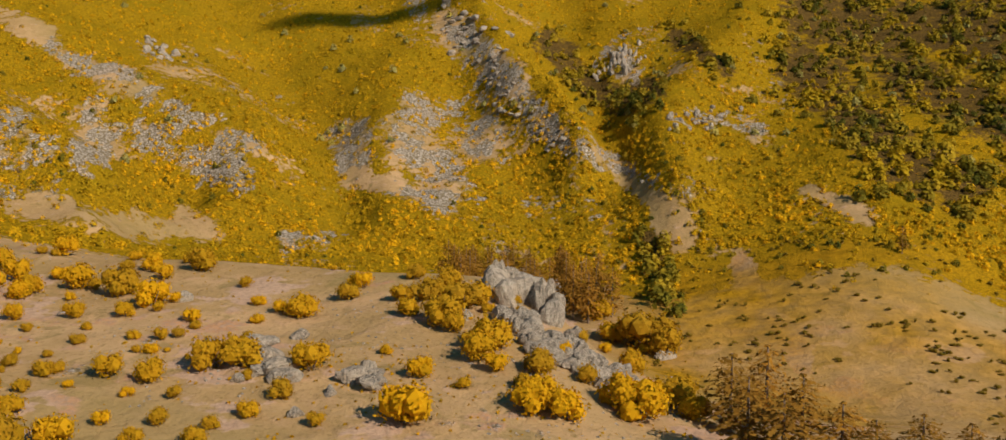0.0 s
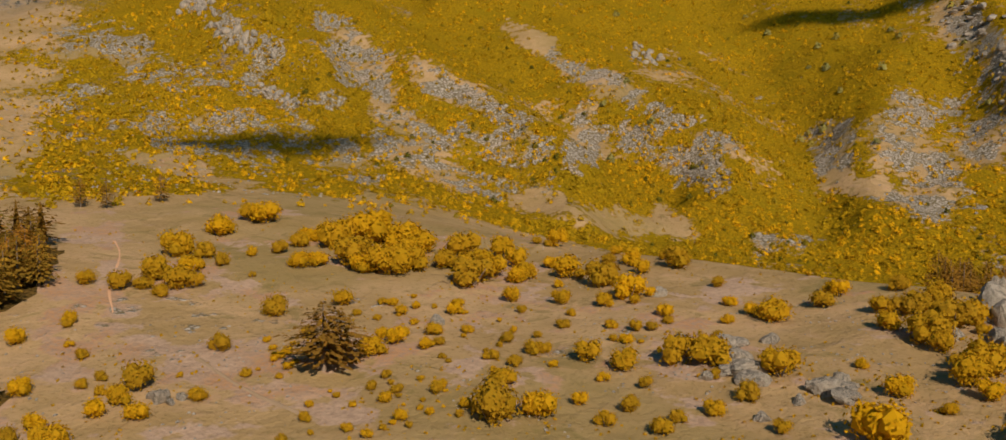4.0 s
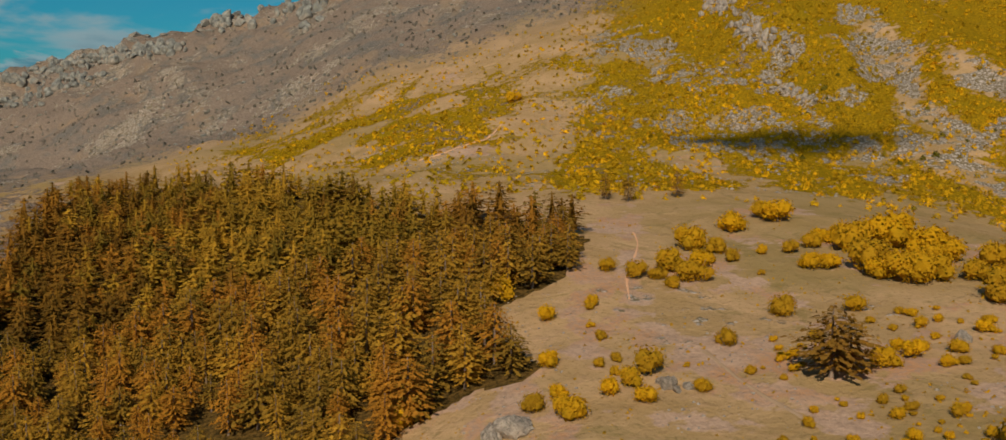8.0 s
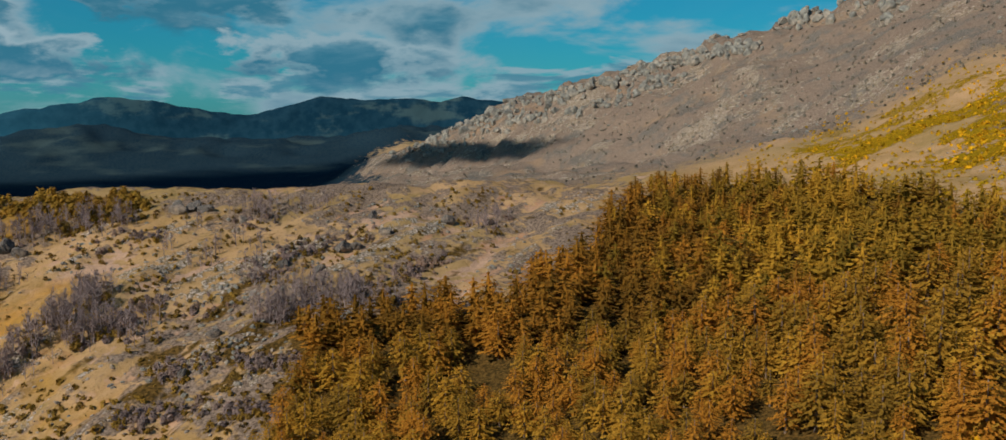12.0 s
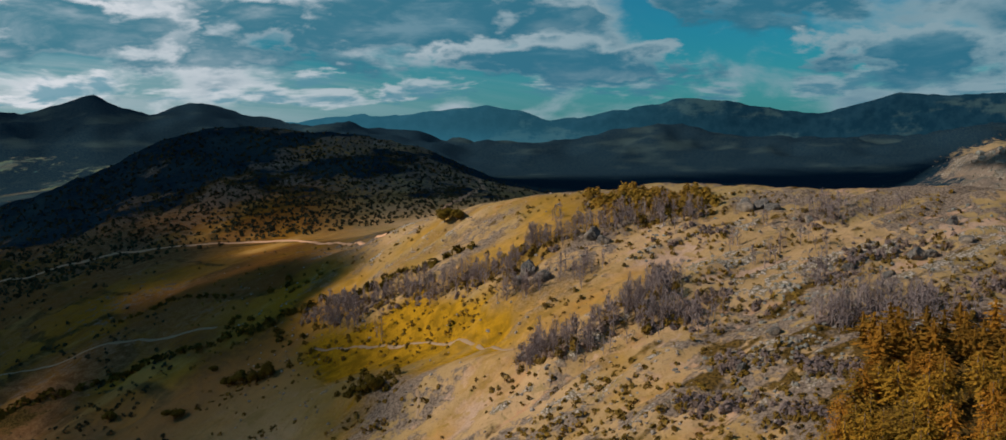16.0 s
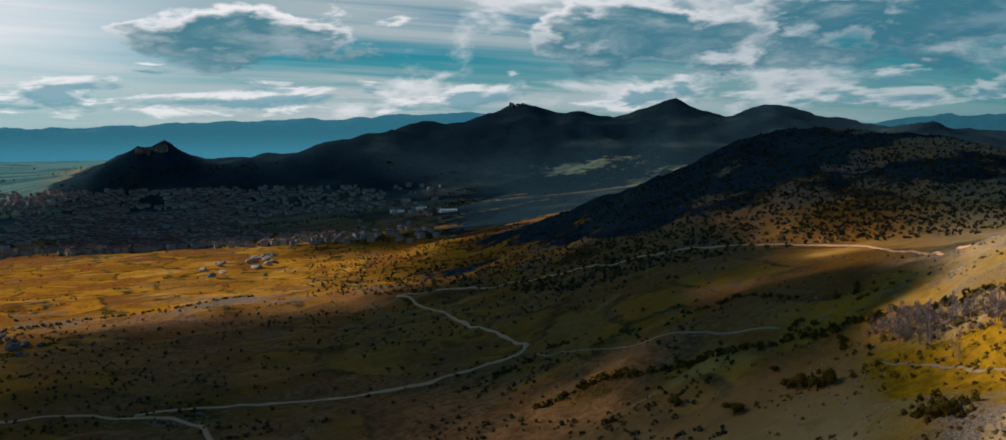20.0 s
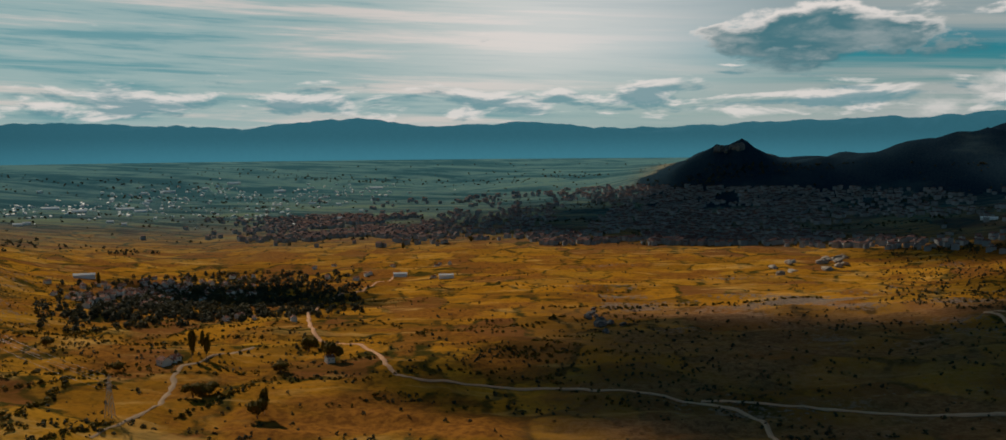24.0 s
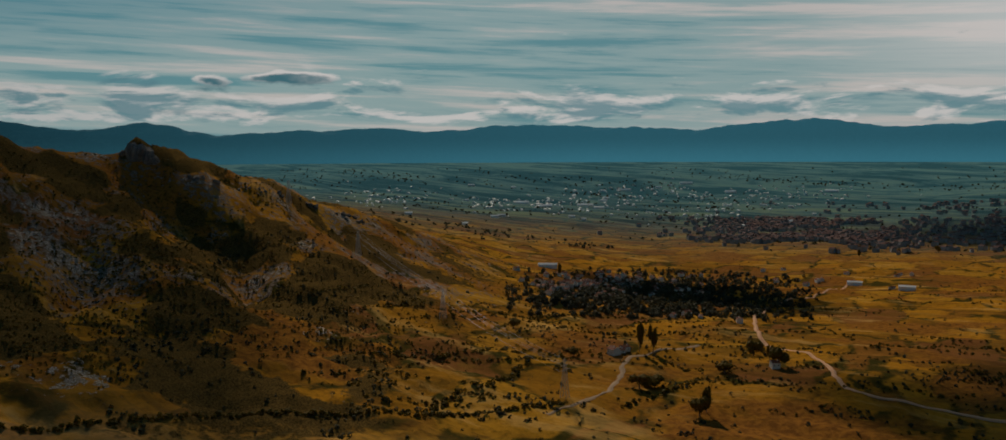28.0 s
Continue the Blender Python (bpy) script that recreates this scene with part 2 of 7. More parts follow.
def ground_material():
    m = Nodes("ground", 1.0)
    m.bsdf.inputs["Specular IOR Level"].default_value = 0.0
    rock, shrub, bare = m.attr("cover")[:3]
    field, heath, wood = m.attr("land")[:3]
    tiny, fine, mid, big = m.noise(1.1, 5, 0.65), m.noise(0.22, 6, 0.62), m.noise(0.045, 5, 0.6), m.noise(0.011, 4, 0.55)
    # dry grass
    grass = m.mix(m.ramp(mid, 0.35, 0.65), (0.35, 0.228, 0.105), (0.465, 0.302, 0.162))
    grass = m.mix(m.op("MULTIPLY", m.ramp(fine, 0.5, 0.72), 0.6), grass, (0.48, 0.300, 0.180))
    grass = m.mix(m.op("MULTIPLY", m.ramp(tiny, 0.52, 0.7), 0.5), grass, (0.15, 0.105, 0.03))
    grass = m.mix(m.op("MULTIPLY", m.ramp(big, 0.48, 0.62), 0.6), grass, (0.27, 0.195, 0.075))
    grass = m.mix(m.op("MULTIPLY", m.ramp(m.noise(0.09, 5, 0.7, None, 0.8), 0.54, 0.66), 0.55), grass, (0.19, 0.145, 0.05))
    # patchwork of fields with furrows
    tiltv = m.n("ShaderNodeVectorMath", operation="MULTIPLY_ADD")
    m.put(m.noise3(0.02, 4), tiltv.inputs[0]), m.put((45.0, 45.0, 0.0), tiltv.inputs[1])
    m.put(m.scaled(1.0, 0.62, 0.0, 24), tiltv.inputs[2])
    tilt = tiltv.outputs[0]
    cell = m.n("ShaderNodeSeparateColor")
    m.put(m.cells(0.017, tilt), cell.inputs[0])
    crop = m.mix(m.ramp(cell.outputs[0], 0.25, 0.75), (0.42, 0.185, 0.015), (0.30, 0.134, 0.014))
    crop = m.mix(m.ramp(cell.outputs[1], 0.68, 0.8), crop, (0.20, 0.080, 0.024))
    crop = m.mix(m.op("MULTIPLY", m.ramp(cell.outputs[2], 0.72, 0.82), 0.6), crop, (0.44, 0.22, 0.022))
    edge = m.ramp(m.cells(0.017, tilt, "Distance", "DISTANCE_TO_EDGE"), 0.02, 0.07)
    edge = m.op("MAXIMUM", edge, m.ramp(mid, 0.50, 0.60))
    crop = m.mix(edge, (0.05, 0.042, 0.010), crop)
    crop = m.mix(m.op("MULTIPLY", m.ramp(fine, 0.45, 0.7), 0.55), crop, (0.10, 0.058, 0.010))
    wash = m.noise(0.02, 7, 0.68, m.scaled(0.45, 1.7, 1.0, 12), 0.5)
    crop = m.mix(m.op("MULTIPLY", m.ramp(wash, 0.50, 0.64), 0.75), crop, (0.13, 0.062, 0.014))
    crop = m.mix(m.op("MULTIPLY", m.ramp(wash, 0.47, 0.34), 0.65), crop, (0.54, 0.31, 0.09))
    crop = m.mix(m.op("MULTIPLY", m.ramp(mid, 0.5, 0.7), 0.55), crop, (0.21, 0.11, 0.02))
    crop = m.mix(m.ramp(big, 0.50, 0.62), crop, m.mix(m.ramp(fine, 0.4, 0.62), (0.28, 0.116, 0.020), (0.16, 0.064, 0.015)))
    col = m.mix(field, grass, crop)
    # low yellow scrub
    leaf = m.mix(m.ramp(tiny, 0.35, 0.65), (0.15, 0.095, 0.006), (0.40, 0.232, 0.006))
    leaf = m.mix(m.op("MULTIPLY", m.ramp(mid, 0.45, 0.7), 0.6), leaf, (0.22, 0.150, 0.006))
    s = m.ramp(m.op("ADD", shrub, m.op("MULTIPLY", m.op("SUBTRACT", fine, 0.5), 1.4)), 0.44, 0.56)
    col = m.mix(s, col, leaf)
    # leafless grey-violet heath
    h = m.ramp(m.op("ADD", heath, m.op("MULTIPLY", m.op("SUBTRACT", fine, 0.5), 1.6)), 0.42, 0.6)
    col = m.mix(h, col, m.mix(m.ramp(tiny, 0.35, 0.65), (0.095, 0.070, 0.054), (0.28, 0.212, 0.165)))
    fell = m.mix(m.ramp(tiny, 0.35, 0.65), (0.12, 0.092, 0.074), (0.29, 0.222, 0.175))
    fell = m.mix(m.ramp(m.noise(0.030, 6, 0.65), 0.48, 0.60), fell, m.mix(m.ramp(tiny, 0.4, 0.6), (0.085, 0.078, 0.070), (0.20, 0.185, 0.165)))
    fell = m.mix(m.op("MULTIPLY", m.ramp(m.noise(0.016, 6, 0.62, None, 0.5), 0.54, 0.64), 0.5), fell, (0.32, 0.215, 0.13))
    col = m.mix(m.op("MULTIPLY", m.attr("rim")[1], 0.9), col, fell)
    # bare earth
    e = m.ramp(m.op("ADD", bare, m.op("MULTIPLY", m.op("SUBTRACT", fine, 0.5), 1.5)), 0.42, 0.62)
    col = m.mix(e, col, m.mix(m.ramp(tiny, 0.4, 0.65), m.mix(m.ramp(mid, 0.45, 0.6), (0.46, 0.31, 0.22), (0.45, 0.245, 0.13)), (0.36, 0.24, 0.17)))
    # rock and scree
    ragged = m.n("ShaderNodeVectorMath", operation="MULTIPLY_ADD")
    m.put(m.noise3(0.5, 4), ragged.inputs[0]), m.put((4.0, 4.0, 4.0), ragged.inputs[1]), m.put(m.co, ragged.inputs[2])
    crack = m.ramp(m.cells(0.55, ragged.outputs[0], "Distance", "DISTANCE_TO_EDGE"), 0.0, 0.22)
    stone = m.mix(m.ramp(tiny, 0.32, 0.68), (0.24, 0.205, 0.180), (0.54, 0.465, 0.405))
    stone = m.mix(m.op("MULTIPLY", m.ramp(mid, 0.5, 0.7), 0.6), stone, (0.50, 0.38, 0.31))
    stone = m.mix(crack, (0.17, 0.13, 0.07), stone)
    k = m.ramp(m.op("ADD", rock, m.op("MULTIPLY", m.op("SUBTRACT", fine, 0.5), 1.7)), 0.46, 0.56)
    col = m.mix(k, col, stone)
    # red-brown tint that offsets teal skylight on the shaded valley floor
    col = m.mix(m.attr("rim")[2], col, m.mix(m.ramp(m.op("ADD", m.op("MULTIPLY", tiny, 0.4), m.op("MULTIPLY", fine, 0.6)), 0.40, 0.60), (0.15, 0.072, 0.032), (0.31, 0.160, 0.072)))
    # needle litter and undergrowth in the wood; also painted shade on open ground
    w = m.ramp(m.op("ADD", wood, m.op("MULTIPLY", m.op("SUBTRACT", fine, 0.5), 0.8)), 0.4, 0.6)
    col = m.mix(w, col, m.mix(m.ramp(tiny, 0.35, 0.65), (0.040, 0.028, 0.010), (0.15, 0.088, 0.024)))
    # far oak woods and far plain, with blue haze and shade put into the colour
    dark, teal_haze, golden = m.attr("far")[:3]
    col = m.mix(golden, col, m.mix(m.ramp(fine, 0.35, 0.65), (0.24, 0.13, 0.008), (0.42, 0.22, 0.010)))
    col = m.mix(teal_haze, col, m.mix(0.16, m.mix(m.ramp(m.noise(0.009, 8, 0.72, m.scaled(0.5, 1.6, 1.0, 8), 1.2), 0.40, 0.66), (0.019, 0.076, 0.108), (0.085, 0.182, 0.185)), crop))
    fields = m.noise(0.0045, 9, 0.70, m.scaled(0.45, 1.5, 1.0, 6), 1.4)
    col = m.mix(m.op("MULTIPLY", teal_haze, m.op("MULTIPLY", m.ramp(fields, 0.51, 0.57), 0.8)), col, (0.012, 0.040, 0.048))
    col = m.mix(m.op("MULTIPLY", teal_haze, m.op("MULTIPLY", m.ramp(fields, 0.475, 0.42), 0.75)), col, (0.17, 0.205, 0.115))
    # paler blue haze painted in towards the far edge of the plain
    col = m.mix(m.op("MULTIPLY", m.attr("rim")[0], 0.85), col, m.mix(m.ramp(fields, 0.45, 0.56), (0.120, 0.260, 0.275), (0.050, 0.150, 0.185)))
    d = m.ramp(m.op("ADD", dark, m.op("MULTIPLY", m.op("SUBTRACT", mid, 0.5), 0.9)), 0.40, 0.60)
    # haze and shade are put into this blue-black wood colour
    shaded_oak = m.mix(m.ramp(fine, 0.35, 0.65), (0.007, 0.022, 0.042), (0.024, 0.045, 0.060))
    # pale patches painted as sunlit spots on the far hills
    shaded_oak = m.mix(m.op("MULTIPLY", m.ramp(m.noise(0.004, 5, 0.55, m.scaled(1.0, 1.0, 4.0)), 0.54, 0.70), 0.6), shaded_oak, (0.055, 0.085, 0.088))
    col = m.mix(d, col, shaded_oak)
    hgt = m.op("ADD", m.op("MULTIPLY", tiny, 0.5), m.op("ADD", m.op("MULTIPLY", fine, 2.0), m.op("MULTIPLY", m.op("MULTIPLY", s, 1.2), tiny)))
    hgt = m.op("ADD", hgt, m.op("MULTIPLY", k, m.op("MULTIPLY", crack, 0.8)))
    return m.done(col, hgt, 0.55, 0.9)


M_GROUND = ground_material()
M_ROCK = rock_material("pale_rock", (0.50, 0.425, 0.355), (0.24, 0.200, 0.168), 2.2)
M_SCREE = rock_material("scree_rock", (0.44, 0.375, 0.325), (0.20, 0.170, 0.148), 0.5)
M_GREYROCK = rock_material("grey_rock", (0.31, 0.310, 0.285), (0.115, 0.115, 0.108), 0.5)
M_DARKROCK = rock_material("dark_rock", (0.22, 0.20, 0.19), (0.07, 0.065, 0.065), 3.0)
M_PINE = foliage_material("pine_needles", (0.50, 0.268, 0.028), (0.24, 0.140, 0.022), (0.22, 0.130, 0.020), "object", 0.35)
M_PINEFAR = foliage_material("pine_needles_far", (0.54, 0.300, 0.028), (0.19, 0.122, 0.018), (0.32, 0.185, 0.022), "plant", 0.06)
M_PINERUST = foliage_material("rusty_pine_needles", (0.46, 0.205, 0.024), (0.15, 0.082, 0.015), (0.26, 0.130, 0.018), "plant", 0.08)
M_OLIVE = foliage_material("olive_leaves", (0.42, 0.290, 0.022), (0.075, 0.085, 0.014), (0.50, 0.325, 0.010), "plant", 0.02)
M_DARKOLIVE = foliage_material("dark_olive_leaves", (0.20, 0.130, 0.016), (0.075, 0.070, 0.014), (0.26, 0.160, 0.014), "plant", 0.05)
M_PALE = foliage_material("pale_green_leaves", (0.40, 0.34, 0.10), (0.30, 0.28, 0.10), (0.46, 0.36, 0.07), "plant", 0.03)
M_PINEDARK = foliage_material("dark_pine_needles", (0.38, 0.185, 0.026), (0.25, 0.130, 0.022), (0.15, 0.090, 0.018), "object", 0.35)
M_BUSH = foliage_material("bush_leaves", (0.66, 0.350, 0.006), (0.36, 0.200, 0.014), (0.34, 0.205, 0.010), "object", 0.5)
M_SCRUB = foliage_material("scrub_leaves", (0.86, 0.480, 0.008), (0.36, 0.225, 0.008), (0.42, 0.285, 0.010), "plant", 0.018)
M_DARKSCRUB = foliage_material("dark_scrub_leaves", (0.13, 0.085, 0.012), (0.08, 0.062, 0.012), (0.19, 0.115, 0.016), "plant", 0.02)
# leaf tone lowered so the shade on the dark hill is in the colour
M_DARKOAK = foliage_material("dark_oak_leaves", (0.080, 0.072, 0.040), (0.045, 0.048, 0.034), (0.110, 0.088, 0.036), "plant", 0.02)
M_RIDGE = foliage_material("rust_scrub_leaves", (0.26, 0.155, 0.030), (0.13, 0.085, 0.026), (0.33, 0.20, 0.035), "plant", 0.03)
M_HEATH = foliage_material("grey_heath", (0.25, 0.225, 0.19), (0.17, 0.158, 0.138), (0.33, 0.285, 0.22), "plant", 0.03)
M_OCHRE = foliage_material("ochre_leaves", (0.40, 0.235, 0.034), (0.21, 0.130, 0.026), (0.30, 0.165, 0.030), "plant", 0.05)
M_VIOLET = foliage_material("leafless_twigs", (0.30, 0.225, 0.215), (0.19, 0.145, 0.140), (0.34, 0.22, 0.15), "plant", 0.05)
M_TWIG = bark_material("bare_twigs", (0.16, 0.124, 0.125), (0.33, 0.265, 0.26))
M_BARK = bark_material("bark", (0.16, 0.11, 0.08), (0.30, 0.23, 0.18))
M_TRACK = plain_material("pale_gravel", (0.58, 0.32, 0.185), (0.70, 0.41, 0.25), 0.4, 0.95)
M_WALL = plain_material("house_plaster", (0.62, 0.58, 0.52), (0.78, 0.74, 0.68), 0.3)
# plaster and tiles darkened to carry the cloud shade over the town
M_TOWNSHADE = plain_material("shaded_town_plaster", (0.05, 0.06, 0.07), (0.42, 0.42, 0.42), 0.02)
M_TOWNROOFSHADE = plain_material("shaded_town_tiles", (0.045, 0.036, 0.040), (0.16, 0.085, 0.075), 0.02)
M_DUST = plain_material("dusty_earth", (0.30, 0.20, 0.12), (0.42, 0.29, 0.19), 0.4, 0.95)
M_ROOF = plain_material("roof_tiles", (0.15, 0.06, 0.042), (0.26, 0.12, 0.08), 0.6)
M_PANE = plain_material("dark_window_glass", (0.02, 0.025, 0.03), (0.05, 0.06, 0.07), 1.0, 0.2)
M_SHED = plain_material("white_sheet_metal", (0.74, 0.75, 0.75), (0.82, 0.82, 0.82), 0.1, 0.6)
M_STEEL = plain_material("galvanised_steel", (0.35, 0.36, 0.37), (0.5, 0.5, 0.5), 1.0, 0.45)
M_CLOUD = plain_material("cloud_vapour", (0.85, 0.85, 0.86), (0.92, 0.92, 0.92), 0.002, 1.0)
M_WISP = plain_material("thin_cloud_vapour", (0.85, 0.85, 0.86), (0.92, 0.92, 0.92), 0.02, 1.0)


def thin_out(material, cover):
    """Cloud lets light through, the more the nearer to its ragged rim."""
    nt = material.node_tree
    clear, both = nt.nodes.new("ShaderNodeBsdfTransparent"), nt.nodes.new("ShaderNodeMixShader")
    thick, mul = nt.nodes.new("ShaderNodeVertexColor"), nt.nodes.new("ShaderNodeMath")
    thick.layer_name = "thickness"
    mul.operation = "MULTIPLY"
    mul.inputs[1].default_value = cover
    nt.links.new(thick.outputs[0], mul.inputs[0])
    nt.links.new(mul.outputs[0], both.inputs[0])
    nt.links.new(clear.outputs[0], both.inputs[1])
    nt.links.new(nt.nodes["Principled BSDF"].outputs[0], both.inputs[2])
    nt.links.new(both.outputs[0], nt.nodes["Material Output"].inputs[0])


M_VEIL, M_HAZE = M_WISP.copy(), M_WISP.copy()
thin_out(M_CLOUD, 1.0)
thin_out(M_WISP, 0.40)
thin_out(M_VEIL, 0.82)
thin_out(M_HAZE, 0.66)
def distance_material():
    m = Nodes("blue_distance", 1.0)
    patch_, fine = m.noise(0.0022, 5, 0.6, m.scaled(1, 1, 3.5)), m.noise(0.02, 5, 0.65)
    sep = m.n("ShaderNodeSeparateXYZ")
    m.put(m.co, sep.inputs[0])
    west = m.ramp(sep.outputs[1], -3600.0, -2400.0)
    # blue haze and sunlit patches are put into the colour
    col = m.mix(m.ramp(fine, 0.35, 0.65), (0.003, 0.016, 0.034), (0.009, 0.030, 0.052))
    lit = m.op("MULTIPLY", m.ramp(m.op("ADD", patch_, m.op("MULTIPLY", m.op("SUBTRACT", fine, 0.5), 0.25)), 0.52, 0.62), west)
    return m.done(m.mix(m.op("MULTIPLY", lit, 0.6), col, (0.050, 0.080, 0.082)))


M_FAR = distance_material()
# the range glows faintly to imitate haze
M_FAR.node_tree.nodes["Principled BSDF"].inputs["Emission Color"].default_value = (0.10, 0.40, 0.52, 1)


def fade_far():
    """Glow that stands in for haze: fainter in the shade to the west, brighter under the sun and at the foot."""
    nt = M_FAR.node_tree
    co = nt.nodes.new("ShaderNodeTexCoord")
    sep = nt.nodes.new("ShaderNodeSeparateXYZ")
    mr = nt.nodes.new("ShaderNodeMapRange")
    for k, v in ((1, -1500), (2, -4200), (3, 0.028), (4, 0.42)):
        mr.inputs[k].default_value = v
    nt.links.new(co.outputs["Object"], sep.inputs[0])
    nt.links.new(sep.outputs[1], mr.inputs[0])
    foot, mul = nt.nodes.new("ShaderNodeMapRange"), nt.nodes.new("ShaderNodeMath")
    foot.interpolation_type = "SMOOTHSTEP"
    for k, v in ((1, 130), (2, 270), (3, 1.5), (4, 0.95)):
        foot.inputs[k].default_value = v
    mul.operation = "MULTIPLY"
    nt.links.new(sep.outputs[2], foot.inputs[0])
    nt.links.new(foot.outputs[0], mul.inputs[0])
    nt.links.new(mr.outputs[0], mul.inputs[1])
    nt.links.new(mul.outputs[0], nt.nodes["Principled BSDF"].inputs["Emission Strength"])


fade_far()


# ---- small helpers ----
def part(name, verts, faces, material, parent=None, label="", smooth=False):
    me = bpy.data.meshes.new(name)
    me.from_pydata([tuple(v) for v in verts], [], [tuple(f) for f in faces])
    me.materials.append(material)
    if smooth:
        me.shade_smooth()
    ob = new(name, me)
    if parent:
        ob.parent = parent
    return tagged(ob, label)


def bulk(name, verts, faces, material, smooth=False, tone=None):
    """A large mesh from arrays; all faces have the same number of corners. tone: one number a point, alike over each plant."""
    me = bpy.data.meshes.new(name)
    k = faces.shape[1]
    me.vertices.add(len(verts))
    me.vertices.foreach_set("co", np.ascontiguousarray(verts, dtype=np.float32).ravel())
    me.loops.add(faces.size)
    me.loops.foreach_set("vertex_index", np.ascontiguousarray(faces, dtype=np.int32).ravel())
    me.polygons.add(len(faces))
    me.polygons.foreach_set("loop_start", np.arange(0, faces.size, k, dtype=np.int32))
    me.polygons.foreach_set("use_smooth", np.full(len(faces), smooth))
    me.update(calc_edges=True)
    me.materials.append(material)
    if tone is not None:
        me.attributes.new("tone", "FLOAT", "POINT").data.foreach_set("value", np.ascontiguousarray(tone, dtype=np.float32))
    return new(name, me)


def hash2(ix, iy, seed):
    h = (ix.astype(np.int64) * 374761393 + iy.astype(np.int64) * 668265263 + seed * 974634777) & 0x7FFFFFFF
    h = ((h ^ (h >> 13)) * 1274126177) & 0x7FFFFFFF
    return ((h ^ (h >> 16)) & 0xFFFF) / 65535.0


def value_noise(x, y, seed=0):
    ix, iy = np.floor(x), np.floor(y)
    fx, fy = x - ix, y - iy
    fx, fy = fx * fx * (3 - 2 * fx), fy * fy * (3 - 2 * fy)
    a, b = hash2(ix, iy, seed), hash2(ix + 1, iy, seed)
    c, d = hash2(ix, iy + 1, seed), hash2(ix + 1, iy + 1, seed)
    return (a + (b - a) * fx) * (1 - fy) + (c + (d - c) * fx) * fy


def fbm(x, y, octaves=5, seed=0, gain=0.5):
    total, amp, norm = 0.0, 1.0, 0.0
    for o in range(octaves):
        total = total + amp * (value_noise(x, y, seed + o) - 0.5)
        norm += amp
        amp *= gain
        x, y = x * 2.03 + 17.1, y * 2.03 - 9.7
    return total / norm * 2


def smooth01(x, a, b):
    t = np.clip((x - a) / (b - a), 0, 1)
    return t * t * (3 - 2 * t)


def bump01(x, a, b, soft):
    return smooth01(x, a - soft, a + soft) * (1 - smooth01(x, b - soft, b + soft))


# ---- the land ----
# Break lines of the slopes round the vantage point: bearing (degrees, anticlockwise from +y), distance, slope of sight (degrees).
FOOT = [(-40, 115, -20), (0, 118, -18.6), (30, 118, -18.6), (55, 125, -18.6), (65, 145, -18.6), (80, 170, -18.6), (100, 205, -18.6),
        (115, 235, -18.6), (130, 300, -18.5), (145, 390, -18.2), (160, 450, -18), (180, 480, -17.6), (200, 480, -17.5),
        (220, 440, -17.5), (240, 380, -17.5), (260, 300, -18), (300, 150, -20)]
RIM_HIGH = [(-40, 138, -18), (-28, 138, -18), (-14, 142, -17), (-11, 150, -15.9), (-8, 160, -14.6), (-6, 168, -13.2), (-3, 180, -10.5),
            (0, 195, -8.6), (3, 200, -8.35), (7, 205, -8.1), (11, 212, -8), (14, 220, -7.5), (20, 232, -6.9), (27, 245, -6.4),
            (32, 255, -5.7), (40, 265, -5.0), (48, 270, -4.75), (54, 275, -4.6), (60, 290, -4.5), (66, 330, -3.9), (74, 380, -3.6),
            (82, 430, -3.9), (88, 440, -3.9), (92, 430, -3.85)]
RIM_LOW = [(95, 420, -3.55), (98, 420, -3.45), (103, 420, -3.5), (107, 425, -3.6), (110.5, 435, -3.3), (113, 440, -3.3), (116, 445, -3.6),
           (119, 450, -3.7), (122, 460, -4.2), (126, 480, -5.4), (130, 510, -6.8), (135, 530, -8), (141, 550, -9.2), (148, 570, -10.8),
           (153, 590, -12.3), (158, 600, -12.8), (165, 620, -13), (175, 640, -12.5), (185, 660, -12), (195, 680, -11.8),
           (205, 690, -11.5), (215, 670, -11.2), (225, 600, -11.2), (240, 540, -10.5), (260, 400, -9.5)]
DIP_HIGH = [(-40, 215, -15), (-28, 215, -15.5), (-20, 225, -15.5), (-12, 235, -14.5), (-6, 250, -13), (0, 270, -10.5), (7, 280, -10),
            (14, 285, -9), (20, 290, -7.8), (27, 300, -6.2), (32, 300, -4.9), (40, 320, -3.7), (48, 330, -3), (54, 345, -2.6),
            (60, 360, -2.3), (66, 420, -2.4), (74, 470, -2.9), (82, 520, -3.0), (88, 540, -3.6), (92, 560, -4.8)]
DIP_LOW = [(98, 620, -5.6), (107, 680, -6), (116, 640, -6), (120, 620, -5.6), (124, 640, -4.9), (128, 660, -5.85), (134, 680, -6.15),
           (138, 700, -6.25), (143, 720, -6.4), (148, 760, -7.3), (153, 800, -8.3), (158, 820, -8.9), (161, 830, -9.1), (165, 900, -9),
           (175, 980, -9), (185, 1000, -9), (195, 1020, -9.2), (205, 1000, -9.2), (215, 900, -8.2), (220, 820, -7.6), (230, 720, -7.4),
           (240, 640, -6.8), (260, 500, -6)]
FLANK_HIGH = [(-40, 330, -9), (-28, 340, -8.6), (-24, 340, -6.4), (-20, 350, -4.8), (-12, 330, -8), (-9, 330, -8.4), (-3, 340, -9),
              (3, 350, -8), (14, 360, -7), (20, 360, -6.4), (27, 360, -4.6), (32, 360, -3.2), (40, 390, -1.5), (48, 410, -0.6),
              (54, 430, 0.3), (60, 470, 0.8), (66, 540, 0), (70, 600, -0.5), (74, 650, -1.2), (82, 760, -2.6), (88, 880, -3.2), (92, 950, -3.0)]
